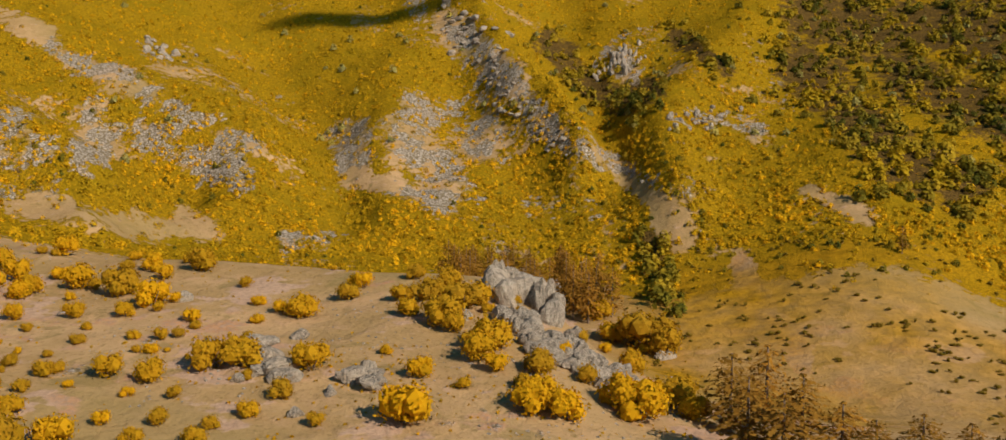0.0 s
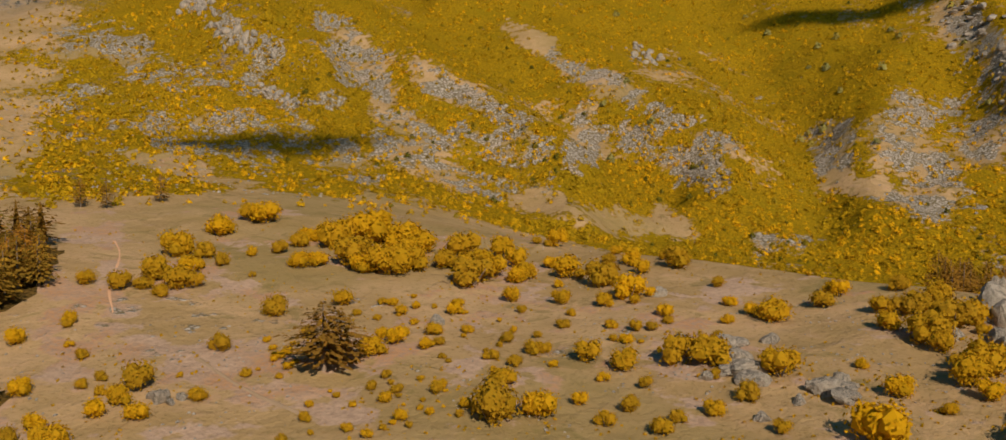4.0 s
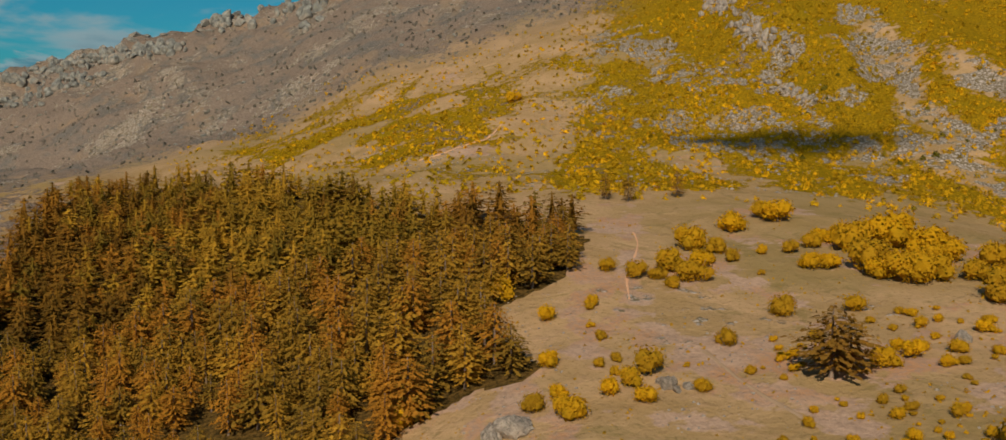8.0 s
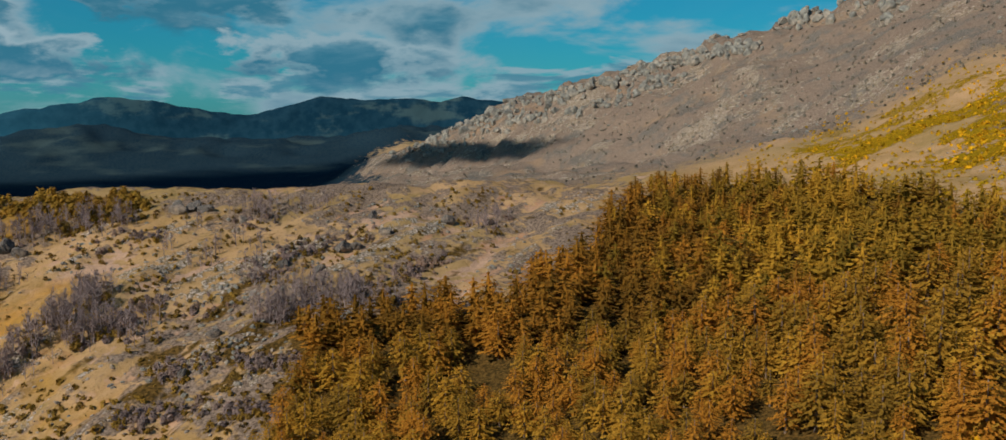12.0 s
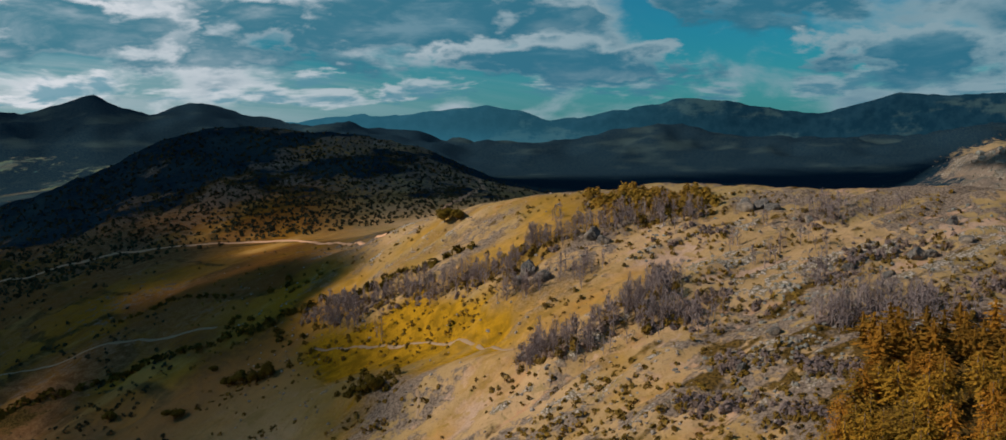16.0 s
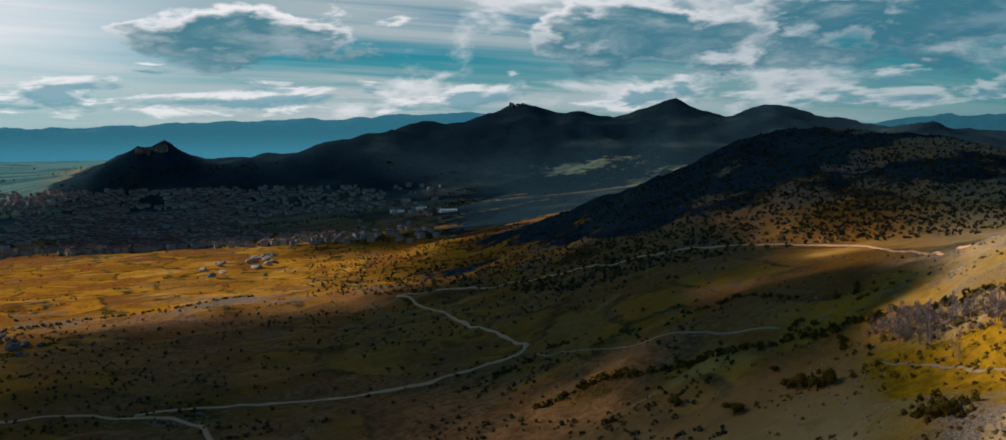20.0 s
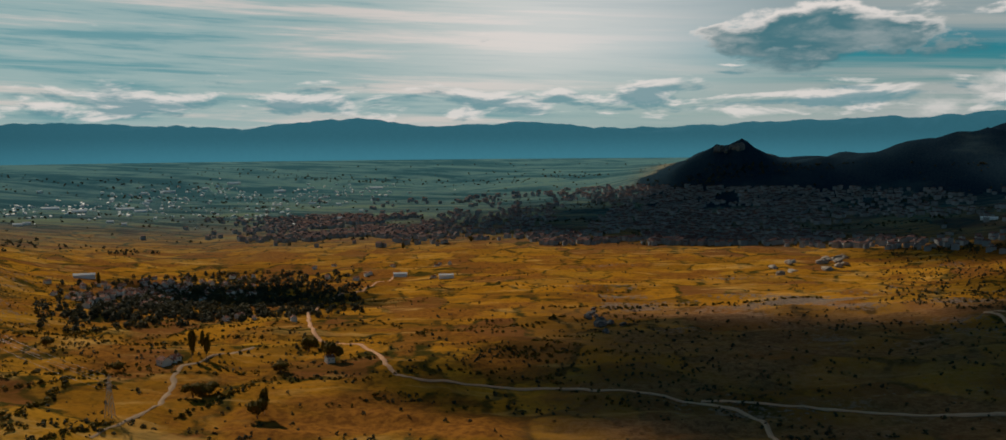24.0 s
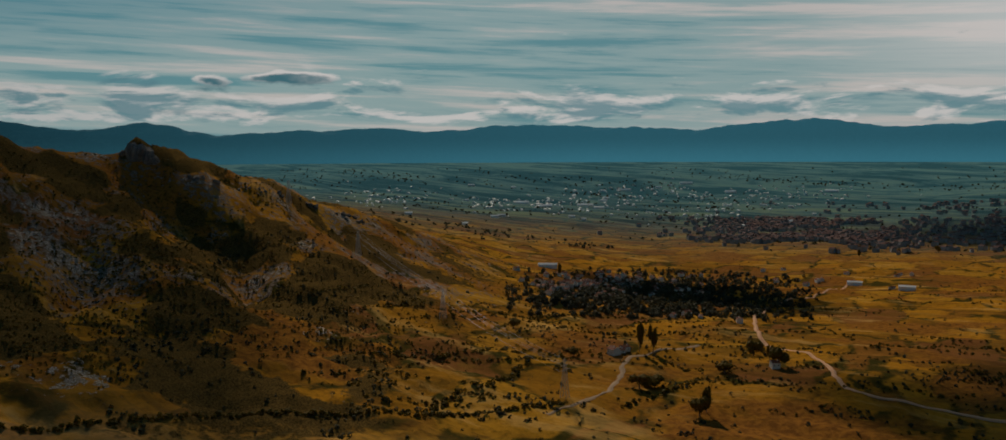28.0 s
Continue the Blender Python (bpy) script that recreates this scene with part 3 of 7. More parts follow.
FLANK_LOW = [(98, 1200, -3.9), (107, 1300, -4.6), (116, 1200, -4.6), (119.4, 1000, -3.9), (122, 960, -3.5), (124, 900, -3.6),
             (127, 880, -3.4), (132, 880, -2.7), (138, 900, -2.6), (143, 930, -3.6), (148, 980, -5), (153, 1050, -6.2), (158, 1150, -7.2),
             (165, 1300, -7.3), (175, 1400, -7.3), (185, 1400, -7.3), (195, 1400, -7.6), (205, 1400, -7.8), (212, 1250, -7.2),
             (220, 970, -5.4), (230, 815, -4.2), (240, 730, -3.4), (260, 590, -3)]
SHOULDER = [(-40, 620, 4), (0, 620, 4), (20, 600, 4), (40, 600, 6.5), (45, 620, 7.5), (49, 640, 7.1), (52.6, 640, 6.1), (60, 660, 3.9),
            (65, 680, 3.1), (70.3, 720, 0.6), (78, 800, -1.5), (84, 900, -3.0), (88, 1000, -2.9), (92, 1150, -2.9), (98, 1500, -3.6),
            (107, 1600, -4.4), (115, 1500, -4.3)]
DARK_HILL = [(118, 1200, -3.8), (121.5, 1100, -3.2), (123.6, 1090, -2.36), (127.1, 1080, -0.69), (131.9, 1080, 0.05), (135.6, 1080, 0.38),
             (138.3, 1080, 0.38), (141.3, 1070, -0.2), (143.5, 1070, -1.8), (146.5, 1080, -2.87), (149.5, 1120, -3.91),
             (153.1, 1200, -5.26), (155.9, 1280, -5.87), (161, 1450, -6.3), (169, 1700, -6.3), (180, 1800, -6), (190, 1800, -6),
             (205, 1800, -6.3), (212, 1600, -6.2)]
SOUTH_HILL = [(213.5, 1300, -6.7), (216.3, 1150, -5.9), (218.6, 1080, -4.85), (221.5, 1020, -3.75), (225.9, 960, -2.3), (229.7, 920, -1.1),
              (232.4, 900, -0.45), (233.5, 890, -0.1), (235.7, 880, -0.47), (238.5, 860, 0.24), (240.2, 850, 0.91), (250, 800, 3),
              (262, 700, 3), (280, 700, 4), (318, 650, 4)]
CREST = [(-40, 1100, 14), (30, 1100, 14), (60, 1150, 11), (68.7, 1150, 7.06), (71.7, 1160, 5.9), (74.3, 1180, 5.0), (77.6, 1200, 4.4),
         (80.2, 1230, 3.5), (82.2, 1260, 2.8), (84.7, 1300, 2.5), (87.2, 1340, 1.7), (89.6, 1400, 0.8), (92.4, 1480, -0.4),
         (94.7, 1560, -1.16), (97.6, 1680, -1.85), (100, 1900, -3.2), (107, 2200, -3.8), (116, 2200, -3.6), (122, 1900, -3.4),
         (127, 1600, -2.6), (135, 1600, -2.4), (143, 1600, -3.2), (150, 1700, -4.8), (156, 1900, -5.2), (165, 2300, -5), (180, 2500, -4.8),
         (205, 2500, -4.8), (213, 2000, -5.2), (220, 1600, -5), (232, 1300, -3), (240, 1200, -2), (260, 1100, 0)]
PLAIN = [(-40, 1600, 8), (60, 1600, 6), (70, 1700, 0), (85, 2200, -2.4), (95, 2600, -2.7), (110, 2800, -2.6), (125, 2800, -2.5), (140, 2600, -2.2),
         (150, 2600, -3), (160, 2600, -3.3), (178, 2900, -3.3), (190, 3300, -3.3), (215, 3300, -3.3), (225, 2600, -3), (240, 2000, -2),
         (270, 1600, 0), (300, 1600, 5)]
HILLS_NORTH = [(-40, 2400, 4), (60, 2400, 3), (75, 2800, 0), (85, 3300, -1.5), (90, 3400, -1), (95, 3400, 0.2), (100, 3400, -0.8), (108, 3400, -0.8),
               (113, 3400, 0.1), (118, 3400, -1), (125, 3400, -0.7), (131, 3400, 0.6), (133.6, 3450, 0.4), (135.6, 3500, 0.7), (137.5, 3500, 1.29),
               (139.4, 3500, 1.6), (141.6, 3500, 1.15), (144.4, 3500, 2.15), (147.1, 3500, 1.28)]
HILLS_SOUTH = [(149.7, 3500, 1.6), (151.6, 3500, 1.7), (152.8, 3500, 2.2), (154, 3500, 1.75), (155.6, 3450, 1.42), (159, 3300, 0.9),
               (161.2, 3150, 0.3), (162.6, 3050, 0.0), (164.9, 3000, -0.15), (166.2, 3000, -0.9), (168.6, 3000, -1.15), (170.5, 3000, -1.25),
               (172.3, 3000, -0.76), (173.4, 3000, -0.3), (173.9, 3000, -0.55), (174.6, 3000, -0.45), (175.4, 3000, -0.75), (176.6, 3000, -1.45),
               (178.3, 3050, -2.3), (182, 3400, -2.5), (190, 3700, -2.4), (205, 3700, -2.4), (222, 3600, -2.4), (240, 3000, -2), (280, 2500, 2)]
FAR_PLAIN = [(0, 3900, -1.5), (180, 3950, -1.55)]
EDGE = [(0, 4400, -0.88), (180, 4400, -0.9)]

AZ = np.concatenate([np.arange(-38, 252, 0.35), np.arange(252, 322, 1.4)])
RAD = np.concatenate([[0.02, 5.0], np.geomspace(15, 100, 24, endpoint=False), np.geomspace(100, 480, 195, endpoint=False),
                      np.geomspace(480, 4400, 195)])


def soften(rows, width):
    k = np.exp(-0.5 * (np.arange(-3 * width, 3 * width + 1) / width) ** 2)
    k /= k.sum()
    pad = np.concatenate([np.repeat(rows[:1], 3 * width, 0), rows, np.repeat(rows[-1:], 3 * width, 0)])
    return sum(k[i] * pad[i:i + len(rows)] for i in range(len(k)))


def break_line(rows, width=3):
    rows = sorted((a % 360, d, e) for a, d, e in rows)
    a, d, e = np.array(rows, dtype=float).T
    dist = np.interp(AZ % 360, a, d, period=360)
    tilt = np.interp(AZ % 360, a, e, period=360)
    return soften(dist, width), soften(tilt, width)


def land():
    lines = [break_line(FOOT, 8), break_line(RIM_HIGH + RIM_LOW), break_line(DIP_HIGH + DIP_LOW, 5), break_line(FLANK_HIGH + FLANK_LOW, 4),
             break_line(SHOULDER + DARK_HILL + SOUTH_HILL, 2), break_line(CREST, 2), break_line(PLAIN, 8),
             break_line(HILLS_NORTH + HILLS_SOUTH, 1), break_line(FAR_PLAIN, 4), break_line(EDGE, 4)]
    knots_r = np.array([np.full(len(AZ), 10.0), np.full(len(AZ), 40.0)] + [d for d, _ in lines])
    knots_z = np.array([np.full(len(AZ), -62.0), np.full(len(AZ), -58.0)] + [d * np.tan(np.radians(e)) for d, e in lines])
    z = np.empty((len(AZ), len(RAD)))
    for i in range(len(AZ)):
        order = np.maximum.accumulate(knots_r[:, i] + np.arange(len(knots_r)) * 0.01)
        z[i] = np.interp(RAD, order, knots_z[:, i])
    z = soften(z.T, 2).T
    return z


A2, R2 = np.meshgrid(AZ, RAD, indexing="ij")
X2, Y2 = -R2 * np.sin(np.radians(A2)), R2 * np.cos(np.radians(A2))
Z2 = land()

# spurs and gullies that run down the opposite slope: bearing and slope of sight along each, height in metres, width in degrees
TILT0 = np.degrees(np.arctan2(Z2, R2))


def spur_line(points, height, width):
    best = np.full(Z2.shape, 99.0)
    for (a0, e0), (a1, e1) in zip(points, points[1:]):
        da, de = a1 - a0, e1 - e0
        t = np.clip(((A2 - a0) * da + (TILT0 - e0) * de) / (da * da + de * de), 0, 1)
        best = np.minimum(best, np.hypot(A2 - a0 - t * da, TILT0 - e0 - t * de))
    return height * np.exp(-(best / width) ** 2) * (R2 > 330) * (R2 < 1100)


Z2 = Z2 + spur_line([(5, 10), (3.6, 7.4), (1.0, 4.2), (-0.5, 1.2), (-3.3, -1.0), (-4.5, -2)], 26, 1.6)
Z2 = Z2 + spur_line([(3.6, 7.4), (6, 2), (8, -2.5)], 10, 2.5)
Z2 = Z2 + spur_line([(46, 8), (44.7, 6.6), (42.6, 4.7), (40.3, 3.8), (38, 2)], 14, 1.3)
Z2 = Z2 + spur_line([(30, 7), (25.3, 4.6), (20.9, 2.0), (14.2, -1.1)], 13, 2.0)
Z2 = Z2 + spur_line([(38, 6), (35.2, 4.6), (31.7, 2.2), (25.9, -1.5), (22.9, -4.4)], 14, 2.0)
Z2 = Z2 + spur_line([(-16, 8), (-12, 3), (-9, 0), (-10, -4)], 14, 2.2)
Z2 = Z2 + spur_line([(16, 9), (13, 4), (10, 0), (9, -4)], -14, 2.0)
Z2 = Z2 + spur_line([(34, 8), (29, 4), (24, 1), (18, -3)], -10, 1.5)
Z2 = Z2 + spur_line([(-3, 8), (-5, 3), (-6, -1)], -12, 2.0)

# the south hill
Z2 = Z2 + spur_line([(238.6, -2.3), (234.2, -5.9), (229.9, -8.6)], 12, 1.5)
Z2 = Z2 + spur_line([(232.4, -1.0), (229.8, -3.6), (226.3, -6.2), (223.1, -8.2)], 13, 1.3)
Z2 = Z2 + spur_line([(227, -3.0), (224.6, -5.4), (220.5, -8.3)], 8, 1.0)
Z2 = Z2 + spur_line([(233.6, -1.6), (231.5, -4.2), (229.1, -6.1), (228.1, -8.0)], -13, 1.1)
Z2 = Z2 + spur_line([(224.4, -3.6), (221.5, -6.3), (219.3, -7.9)], -8, 0.9)
Z2 = Z2 + spur_line([(239.4, -0.6), (236.7, -3.4), (235.9, -6.5), (237.2, -8.2)], -11, 1.1)

# roughness of the ground: swells, gullies that run down the slopes, and crags
wide = fbm(X2 / 160, Y2 / 160, 5, 11)
mids = fbm(X2 / 42, Y2 / 42, 5, 23)
ridged = 1 - 2 * np.abs(fbm(X2 / 70 + 0.6 * wide, Y2 / 70, 5, 31))
far_w = smooth01(R2, 300, 1200)
mount = bump01(A2, -60, 99, 4) * smooth01(R2, 300, 420)
rocky = bump01(A2, 52, 98, 5) * smooth01(R2, 620, 1000)
rough = 1.0 + 3.0 * mount + 7 * rocky
hillz = bump01(A2, 120, 150, 6) * bump01(R2, 800, 1500, 100) + bump01(A2, 219, 300, 4) * bump01(R2, 420, 1300, 80)
farhill = smooth01(R2, 2700, 3200) * bump01(R2, 2800, 4000, 150) * (bump01(A2, 85, 178, 3))
lump = 0.9 * mids + 1.5 * wide
Z2 = Z2 + lump * (rough + 2.0 * hillz) * smooth01(R2, 60, 130) * (1 - 0.75 * smooth01(R2, 1500, 2500) * (1 - farhill))
Z2 = Z2 + ridged * (3.0 * mount + 4.5 * rocky + 3.5 * hillz) + (1 - 2 * np.abs(fbm(X2 / 230, Y2 / 230, 5, 131))) * 26.0 * farhill + fbm(X2 / 120, Y2 / 120, 4, 139) * 22.0 * farhill
UP2, DOWN2 = -0.85 * X2 + 0.53 * Y2, 0.53 * X2 + 0.85 * Y2
combed = fbm(UP2 / 42, DOWN2 / 7.5, 5, 41, 0.6)
on_ridge = bump01(A2, 84, 134, 4) * bump01(R2, 190, 620, 40)
Z2 = Z2 + combed * on_ridge * 3.2 + ridged * on_ridge * 2.0
TILT1 = np.degrees(np.arctan2(Z2, R2))


def swell(points, height, width):
    """A spur (or, below nought, a hollow) along a line of bearing and slope of sight on the lit ridge."""
    best = np.full(Z2.shape, 99.0)
    for (a0, e0), (a1, e1) in zip(points, points[1:]):
        da, de = a1 - a0, e1 - e0
        t = np.clip(((A2 - a0) * da + (TILT1 - e0) * de) / (da * da + de * de), 0, 1)
        best = np.minimum(best, np.hypot((A2 - a0 - t * da) * 0.8, TILT1 - e0 - t * de))
    return height * np.exp(-(best / width) ** 2) * bump01(R2, 210, 620, 40)


Z2 = Z2 + swell([(130.4, -15.4), (126.6, -14.8), (120.1, -13.5), (114.6, -11.3), (109.7, -8.7)], 3.5, 0.9)
Z2 = Z2 + swell([(132.0, -12.6), (127.0, -12.0), (122.5, -11.6)], -4.5, 1.3)
Z2 = Z2 + swell([(128.0, -8.6), (122.4, -7.8), (118.5, -6.0)], 3.0, 0.8)
jag = fbm(X2 / 14, Y2 / 14, 4, 47, 0.6)
Z2 = Z2 + jag * (0.5 * smooth01(R2, 80, 150) * (1 - far_w) + 1.6 * mount + 9.0 * rocky * smooth01(R2, 1000, 1200) + 3.0 * hillz)
# rock faces along the spurs of the opposite slope
Z2 = Z2 + spur_line([(5, 9), (3.6, 7.4), (1.0, 4.5), (-1.2, 1.6), (-3.5, -1.0)], 1.0, 0.8) * (3 + 10 * jag + 5 * fbm(X2 / 8, Y2 / 8, 3, 351))
Z2 = Z2 + spur_line([(44.6, 6.8), (43.4, 5.9), (41.9, 4.9), (40.5, 4.0)], 1.0, 0.7) * (2 + 9 * jag)
Z2 = Z2 + spur_line([(-6.4, 4.3), (-6.9, 2.8)], 1.0, 0.9) * (3 + 8 * jag)
# twin tops of the hill behind the town
Z2 = Z2 + 26 * np.exp(-((A2 - 173.4) / 0.5) ** 2 - ((R2 - 3000) / 110) ** 2) + 17 * np.exp(-((A2 - 174.8) / 0.4) ** 2 - ((R2 - 3000) / 110) ** 2)
# castle-like crag on the south hill
fields_w = bump01(A2, 140, 300, 5) * bump01(R2, 400, 1900, 80)
Z2 = Z2 + fields_w * (fbm(X2 / 75, Y2 / 28, 5, 151, 0.55) * 6.5 + fbm(X2 / 18, Y2 / 14, 3, 153) * 1.2)
crag_w = np.exp(-(((A2 - 233.6) / 0.55) ** 2) - ((R2 - 890) / 18) ** 2)
Z2 = Z2 + fbm(X2 / 9, Y2 / 9, 3, 161, 0.6) * 3.2 * bump01(A2, 216, 300, 4) * bump01(R2, 500, 1300, 60)
Z2 = Z2 + 13 * crag_w * (1 + 0.6 * jag)
TILT = np.degrees(np.arctan2(Z2, R2))
TOP = np.maximum.accumulate(TILT, axis=1)


def ground_z(x, y):
    """Height over the plain datum at places given in metres."""
    x, y = np.asarray(x, float), np.asarray(y, float)
    r, a = np.hypot(x, y), np.degrees(np.arctan2(-x, y))
    a = np.where(a < -38, a + 360, a)
    i = np.clip(np.interp(a, AZ, np.arange(len(AZ))), 0, len(AZ) - 1.001)
    j = np.clip(np.interp(r, RAD, np.arange(len(RAD))), 0, len(RAD) - 1.001)
    i0, j0 = i.astype(int), j.astype(int)
    fi, fj = i - i0, j - j0
    z = (Z2[i0, j0] * (1 - fi) + Z2[i0 + 1, j0] * fi) * (1 - fj) + (Z2[i0, j0 + 1] * (1 - fi) + Z2[i0 + 1, j0 + 1] * fi) * fj
    return z + EYE


def sight(az, el):
    """Where lines of sight from the vantage point first meet the land: x, y, z, distance; distance 0 for the sky."""
    az, el = np.atleast_1d(np.asarray(az, float)), np.atleast_1d(np.asarray(el, float))
    a = np.where(az < -38, az + 360, az)
    i = np.clip(np.rint(np.interp(a, AZ, np.arange(len(AZ)))).astype(int), 0, len(AZ) - 1)
    r = np.zeros(len(a))
    for col in np.unique(i):
        pick = i == col
        j = np.searchsorted(TOP[col], el[pick])
        ok = (j > 0) & (j < len(RAD))
        jj = np.clip(j, 1, len(RAD) - 1)
        lo, hi = TILT[col, jj - 1], TILT[col, jj]
        f = np.clip((el[pick] - lo) / np.where(np.abs(hi - lo) < 1e-9, 1e-9, hi - lo), 0, 1)
        r[pick] = np.where(ok, RAD[jj - 1] + f * (RAD[jj] - RAD[jj - 1]), 0)
    x, y = -r * np.sin(np.radians(az)), r * np.cos(np.radians(az))
    return x, y, ground_z(x, y), r


def spot(az, el):
    x, y, z, r = sight(az, el)
    return Vector((x[0], y[0], z[0])), r[0]


FOREST = [(80.8, -3.9), (76.3, -3.6), (68.8, -3.8), (65, -4.7), (60.7, -5.3), (54.4, -5.6), (51.8, -6.6), (53.3, -8.9), (57.2, -10.7), (58, -12),
          (54.5, -14.0), (56, -15), (58.5, -15.4), (60, -16.2), (63, -17.6), (66, -20), (104.5, -20), (102, -15), (101.6, -11.6), (96.1, -11), (90, -10.9),
          (87.5, -9.6), (84.5, -7.8), (83.6, -6.4), (82, -4.6)]


def inside(poly, a, e):
    hit = np.zeros(np.shape(a), bool)
    for (x0, y0), (x1, y1) in zip(poly, poly[1:] + poly[:1]):
        if y0 != y1:
            hit ^= ((y0 > e) != (y1 > e)) & (a < (x1 - x0) * (e - y0) / (y1 - y0) + x0)
    return hit


# what grows where
streaks = fbm(X2 / 55 + 0.8 * wide, Y2 / 55, 5, 61)
along, perp = -0.87 * A2 - 0.5 * TILT, 0.5 * A2 - 0.87 * TILT
ribs = fbm(along / 5.5 + 0.5 * wide, perp / 1.5, 5, 63)
patch = fbm(X2 / 30, Y2 / 30, 4, 71)
slope_face = bump01(A2, -60, 52, 4) * smooth01(R2, 285, 330)
near_top = bump01(A2, -45, 76, 3) * (1 - smooth01(R2, 270, 310))
spur = bump01(A2, -42, -7, 3) * bump01(R2, 195, 345, 12)
pasture = bump01(A2, 38, 66, 5) * bump01(R2, 300, 560, 40)
grey_mt = bump01(A2, 50, 101, 3) * smooth01(R2, 560, 760) * (R2 < 1900)
lit_ridge = bump01(A2, 80, 134, 4) * bump01(R2, 190, 640, 40)
meadow_line = [(131.5, -12.4), (127.5, -12.0), (123.5, -11.6)]
meadow = np.zeros(Z2.shape)
for (a0_, e0_), (a1_, e1_) in zip(meadow_line, meadow_line[1:]):
    t_ = np.clip(((A2 - a0_) * (a1_ - a0_) + (TILT - e0_) * (e1_ - e0_)) / ((a1_ - a0_) ** 2 + (e1_ - e0_) ** 2), 0, 1)
    off_ = np.hypot((A2 - a0_ - t_ * (a1_ - a0_)) * 0.8, TILT - e0_ - t_ * (e1_ - e0_)) * (1 + 0.4 * fbm(X2 / 20, Y2 / 20, 3, 331))
    meadow = np.maximum(meadow, 1 - smooth01(off_ + 0.7 * fbm(X2 / 12, Y2 / 7, 3, 403), 0.7, 2.6))
plain_w = bump01(A2, 131, 300, 4) * smooth01(R2, 330, 480) * (1 - farhill)
dark_w = hillz
south = bump01(A2, 212, 300, 4) * bump01(R2, 520, 1400, 80)
gorse = bump01(A2, 58, 74, 3) * bump01(TILT, -3, 3, 1.0) * (R2 < 720) * smooth01(R2, 360, 420)
# stony ground on the opposite slope: lines of bearing and slope of sight, then the half width in degrees
STONY_A = [([(25.5, 5.2), (23.9, 3.5), (21.8, 3.1), (19.3, 1.4), (14.2, -1.1)], 0.55), ([(22.7, 0.6), (22.9, -1.6), (21.1, -0.6)], 0.9), ([(20.0, -0.6), (17.5, -1.7), (15.6, -2.5)], 1.1),
           ([(5.2, 7.2), (3.2, 5.9), (1.0, 4.5), (-1.2, 1.6), (-3.5, -1.0)], 0.75), ([(1.2, 3.4), (2.4, 1.2), (1.0, -0.6)], 1.5), ([(5.0, 1.4), (5.4, -0.9), (3.6, -2.4)], 1.5),
           ([(8.6, 0.0), (9.0, -1.6)], 1.0), ([(7.2, -3.4), (3.4, -4.0)], 0.7), ([(12.6, -6.3), (9.5, -6.2)], 0.6), ([(-6.6, 4.2), (-6.9, 2.7)], 1.1),
           ([(-10.1, 0.9), (-12.3, 0.7), (-14.4, 0.2)], 0.6), ([(-4.4, -1.0), (-6.4, -1.8), (-8.3, -3.1)], 0.6)]
STONY_B = [([(44.6, 6.8), (43.4, 5.9), (41.9, 4.9), (40.5, 4.0)], 0.75), ([(47.5, 2.9), (43.0, 2.6), (39.3, 1.3)], 0.8), ([(46.5, -0.2), (42.0, 0.3), (39.0, -0.8), (35.4, -2.6)], 1.2),
           ([(37.5, 6.3), (36.3, 4.6), (35.2, 3.6), (37.4, 1.8)], 0.9), ([(34.8, 2.6), (34.4, 0.7), (32.2, -0.2)], 0.8), ([(32.3, 3.3), (29.2, 1.8), (27.2, 0.6), (25.8, -1.2)], 0.7),
           ([(31.8, -0.9), (29.4, -0.7), (27.2, -1.4)], 0.9), ([(34.6, -1.0), (32.0, -2.0), (28.6, -3.4), (25.0, -3.9)], 0.9), ([(27.4, 0.0), (25.2, -1.4)], 0.7),
           ([(52.0, 4.6), (48.0, 4.4)], 0.8), ([(55.0, 2.2), (50.5, 1.6)], 0.8), ([(63.0, 5.4), (57.0, 5.2)], 0.9)]
STONY_C = [([(90.5, -7.2), (88.0, -7.8)], 1.3), ([(87.0, -6.3), (85.2, -6.3)], 0.9), ([(101, -6.3), (94, -6.7)], 1.1), ([(107, -12), (103.5, -13.5)], 1.6), ([(108, -8.4), (104, -8.6)], 1.1)]
EARTH = [([(26.5, -4.4), (22.5, -5.2), (17.0, -5.6)], 0.9), ([(47.7, -1.7), (43.9, -2.5), (40.9, -4.0), (35.6, -5.0), (33.4, -6.0)], 0.6), ([(27.2, 5.6), (25.4, 5.0)], 0.7),
         ([(-9.3, -5.0), (-10.2, -6.2)], 0.8), ([(-6.8, -2.9), (-9.5, -4.4)], 0.5), ([(8.8, -2.9), (6.5, -3.0)], 0.6), ([(-13.6, -7.4), (-15.4, -10.2), (-17.2, -12.9)], 0.6), ([(-17.5, -3.2), (-20.5, -4.6)], 0.5)]
WOODS = [([(-17.0, 6.4), (-20.0, 5.4), (-24.0, 5.6), (-27.0, 4.4)], 2.0), ([(-16.6, 3.6), (-19.5, 1.4), (-22.0, -1.6), (-25.0, -2.4)], 1.7), ([(-22.0, 3.2), (-26.5, 1.0)], 2.0),
         ([(-2.6, 5.0), (-4.2, 3.0), (-6.6, 1.6), (-8.2, 2.4)], 1.1), ([(-9.6, 5.4), (-12.6, 3.6)], 0.7), ([(-8.2, -6.0), (-9.3, -8.3), (-10.1, -10.2)], 0.7), ([(-15, 8.5), (-27, 8)], 1.5)]
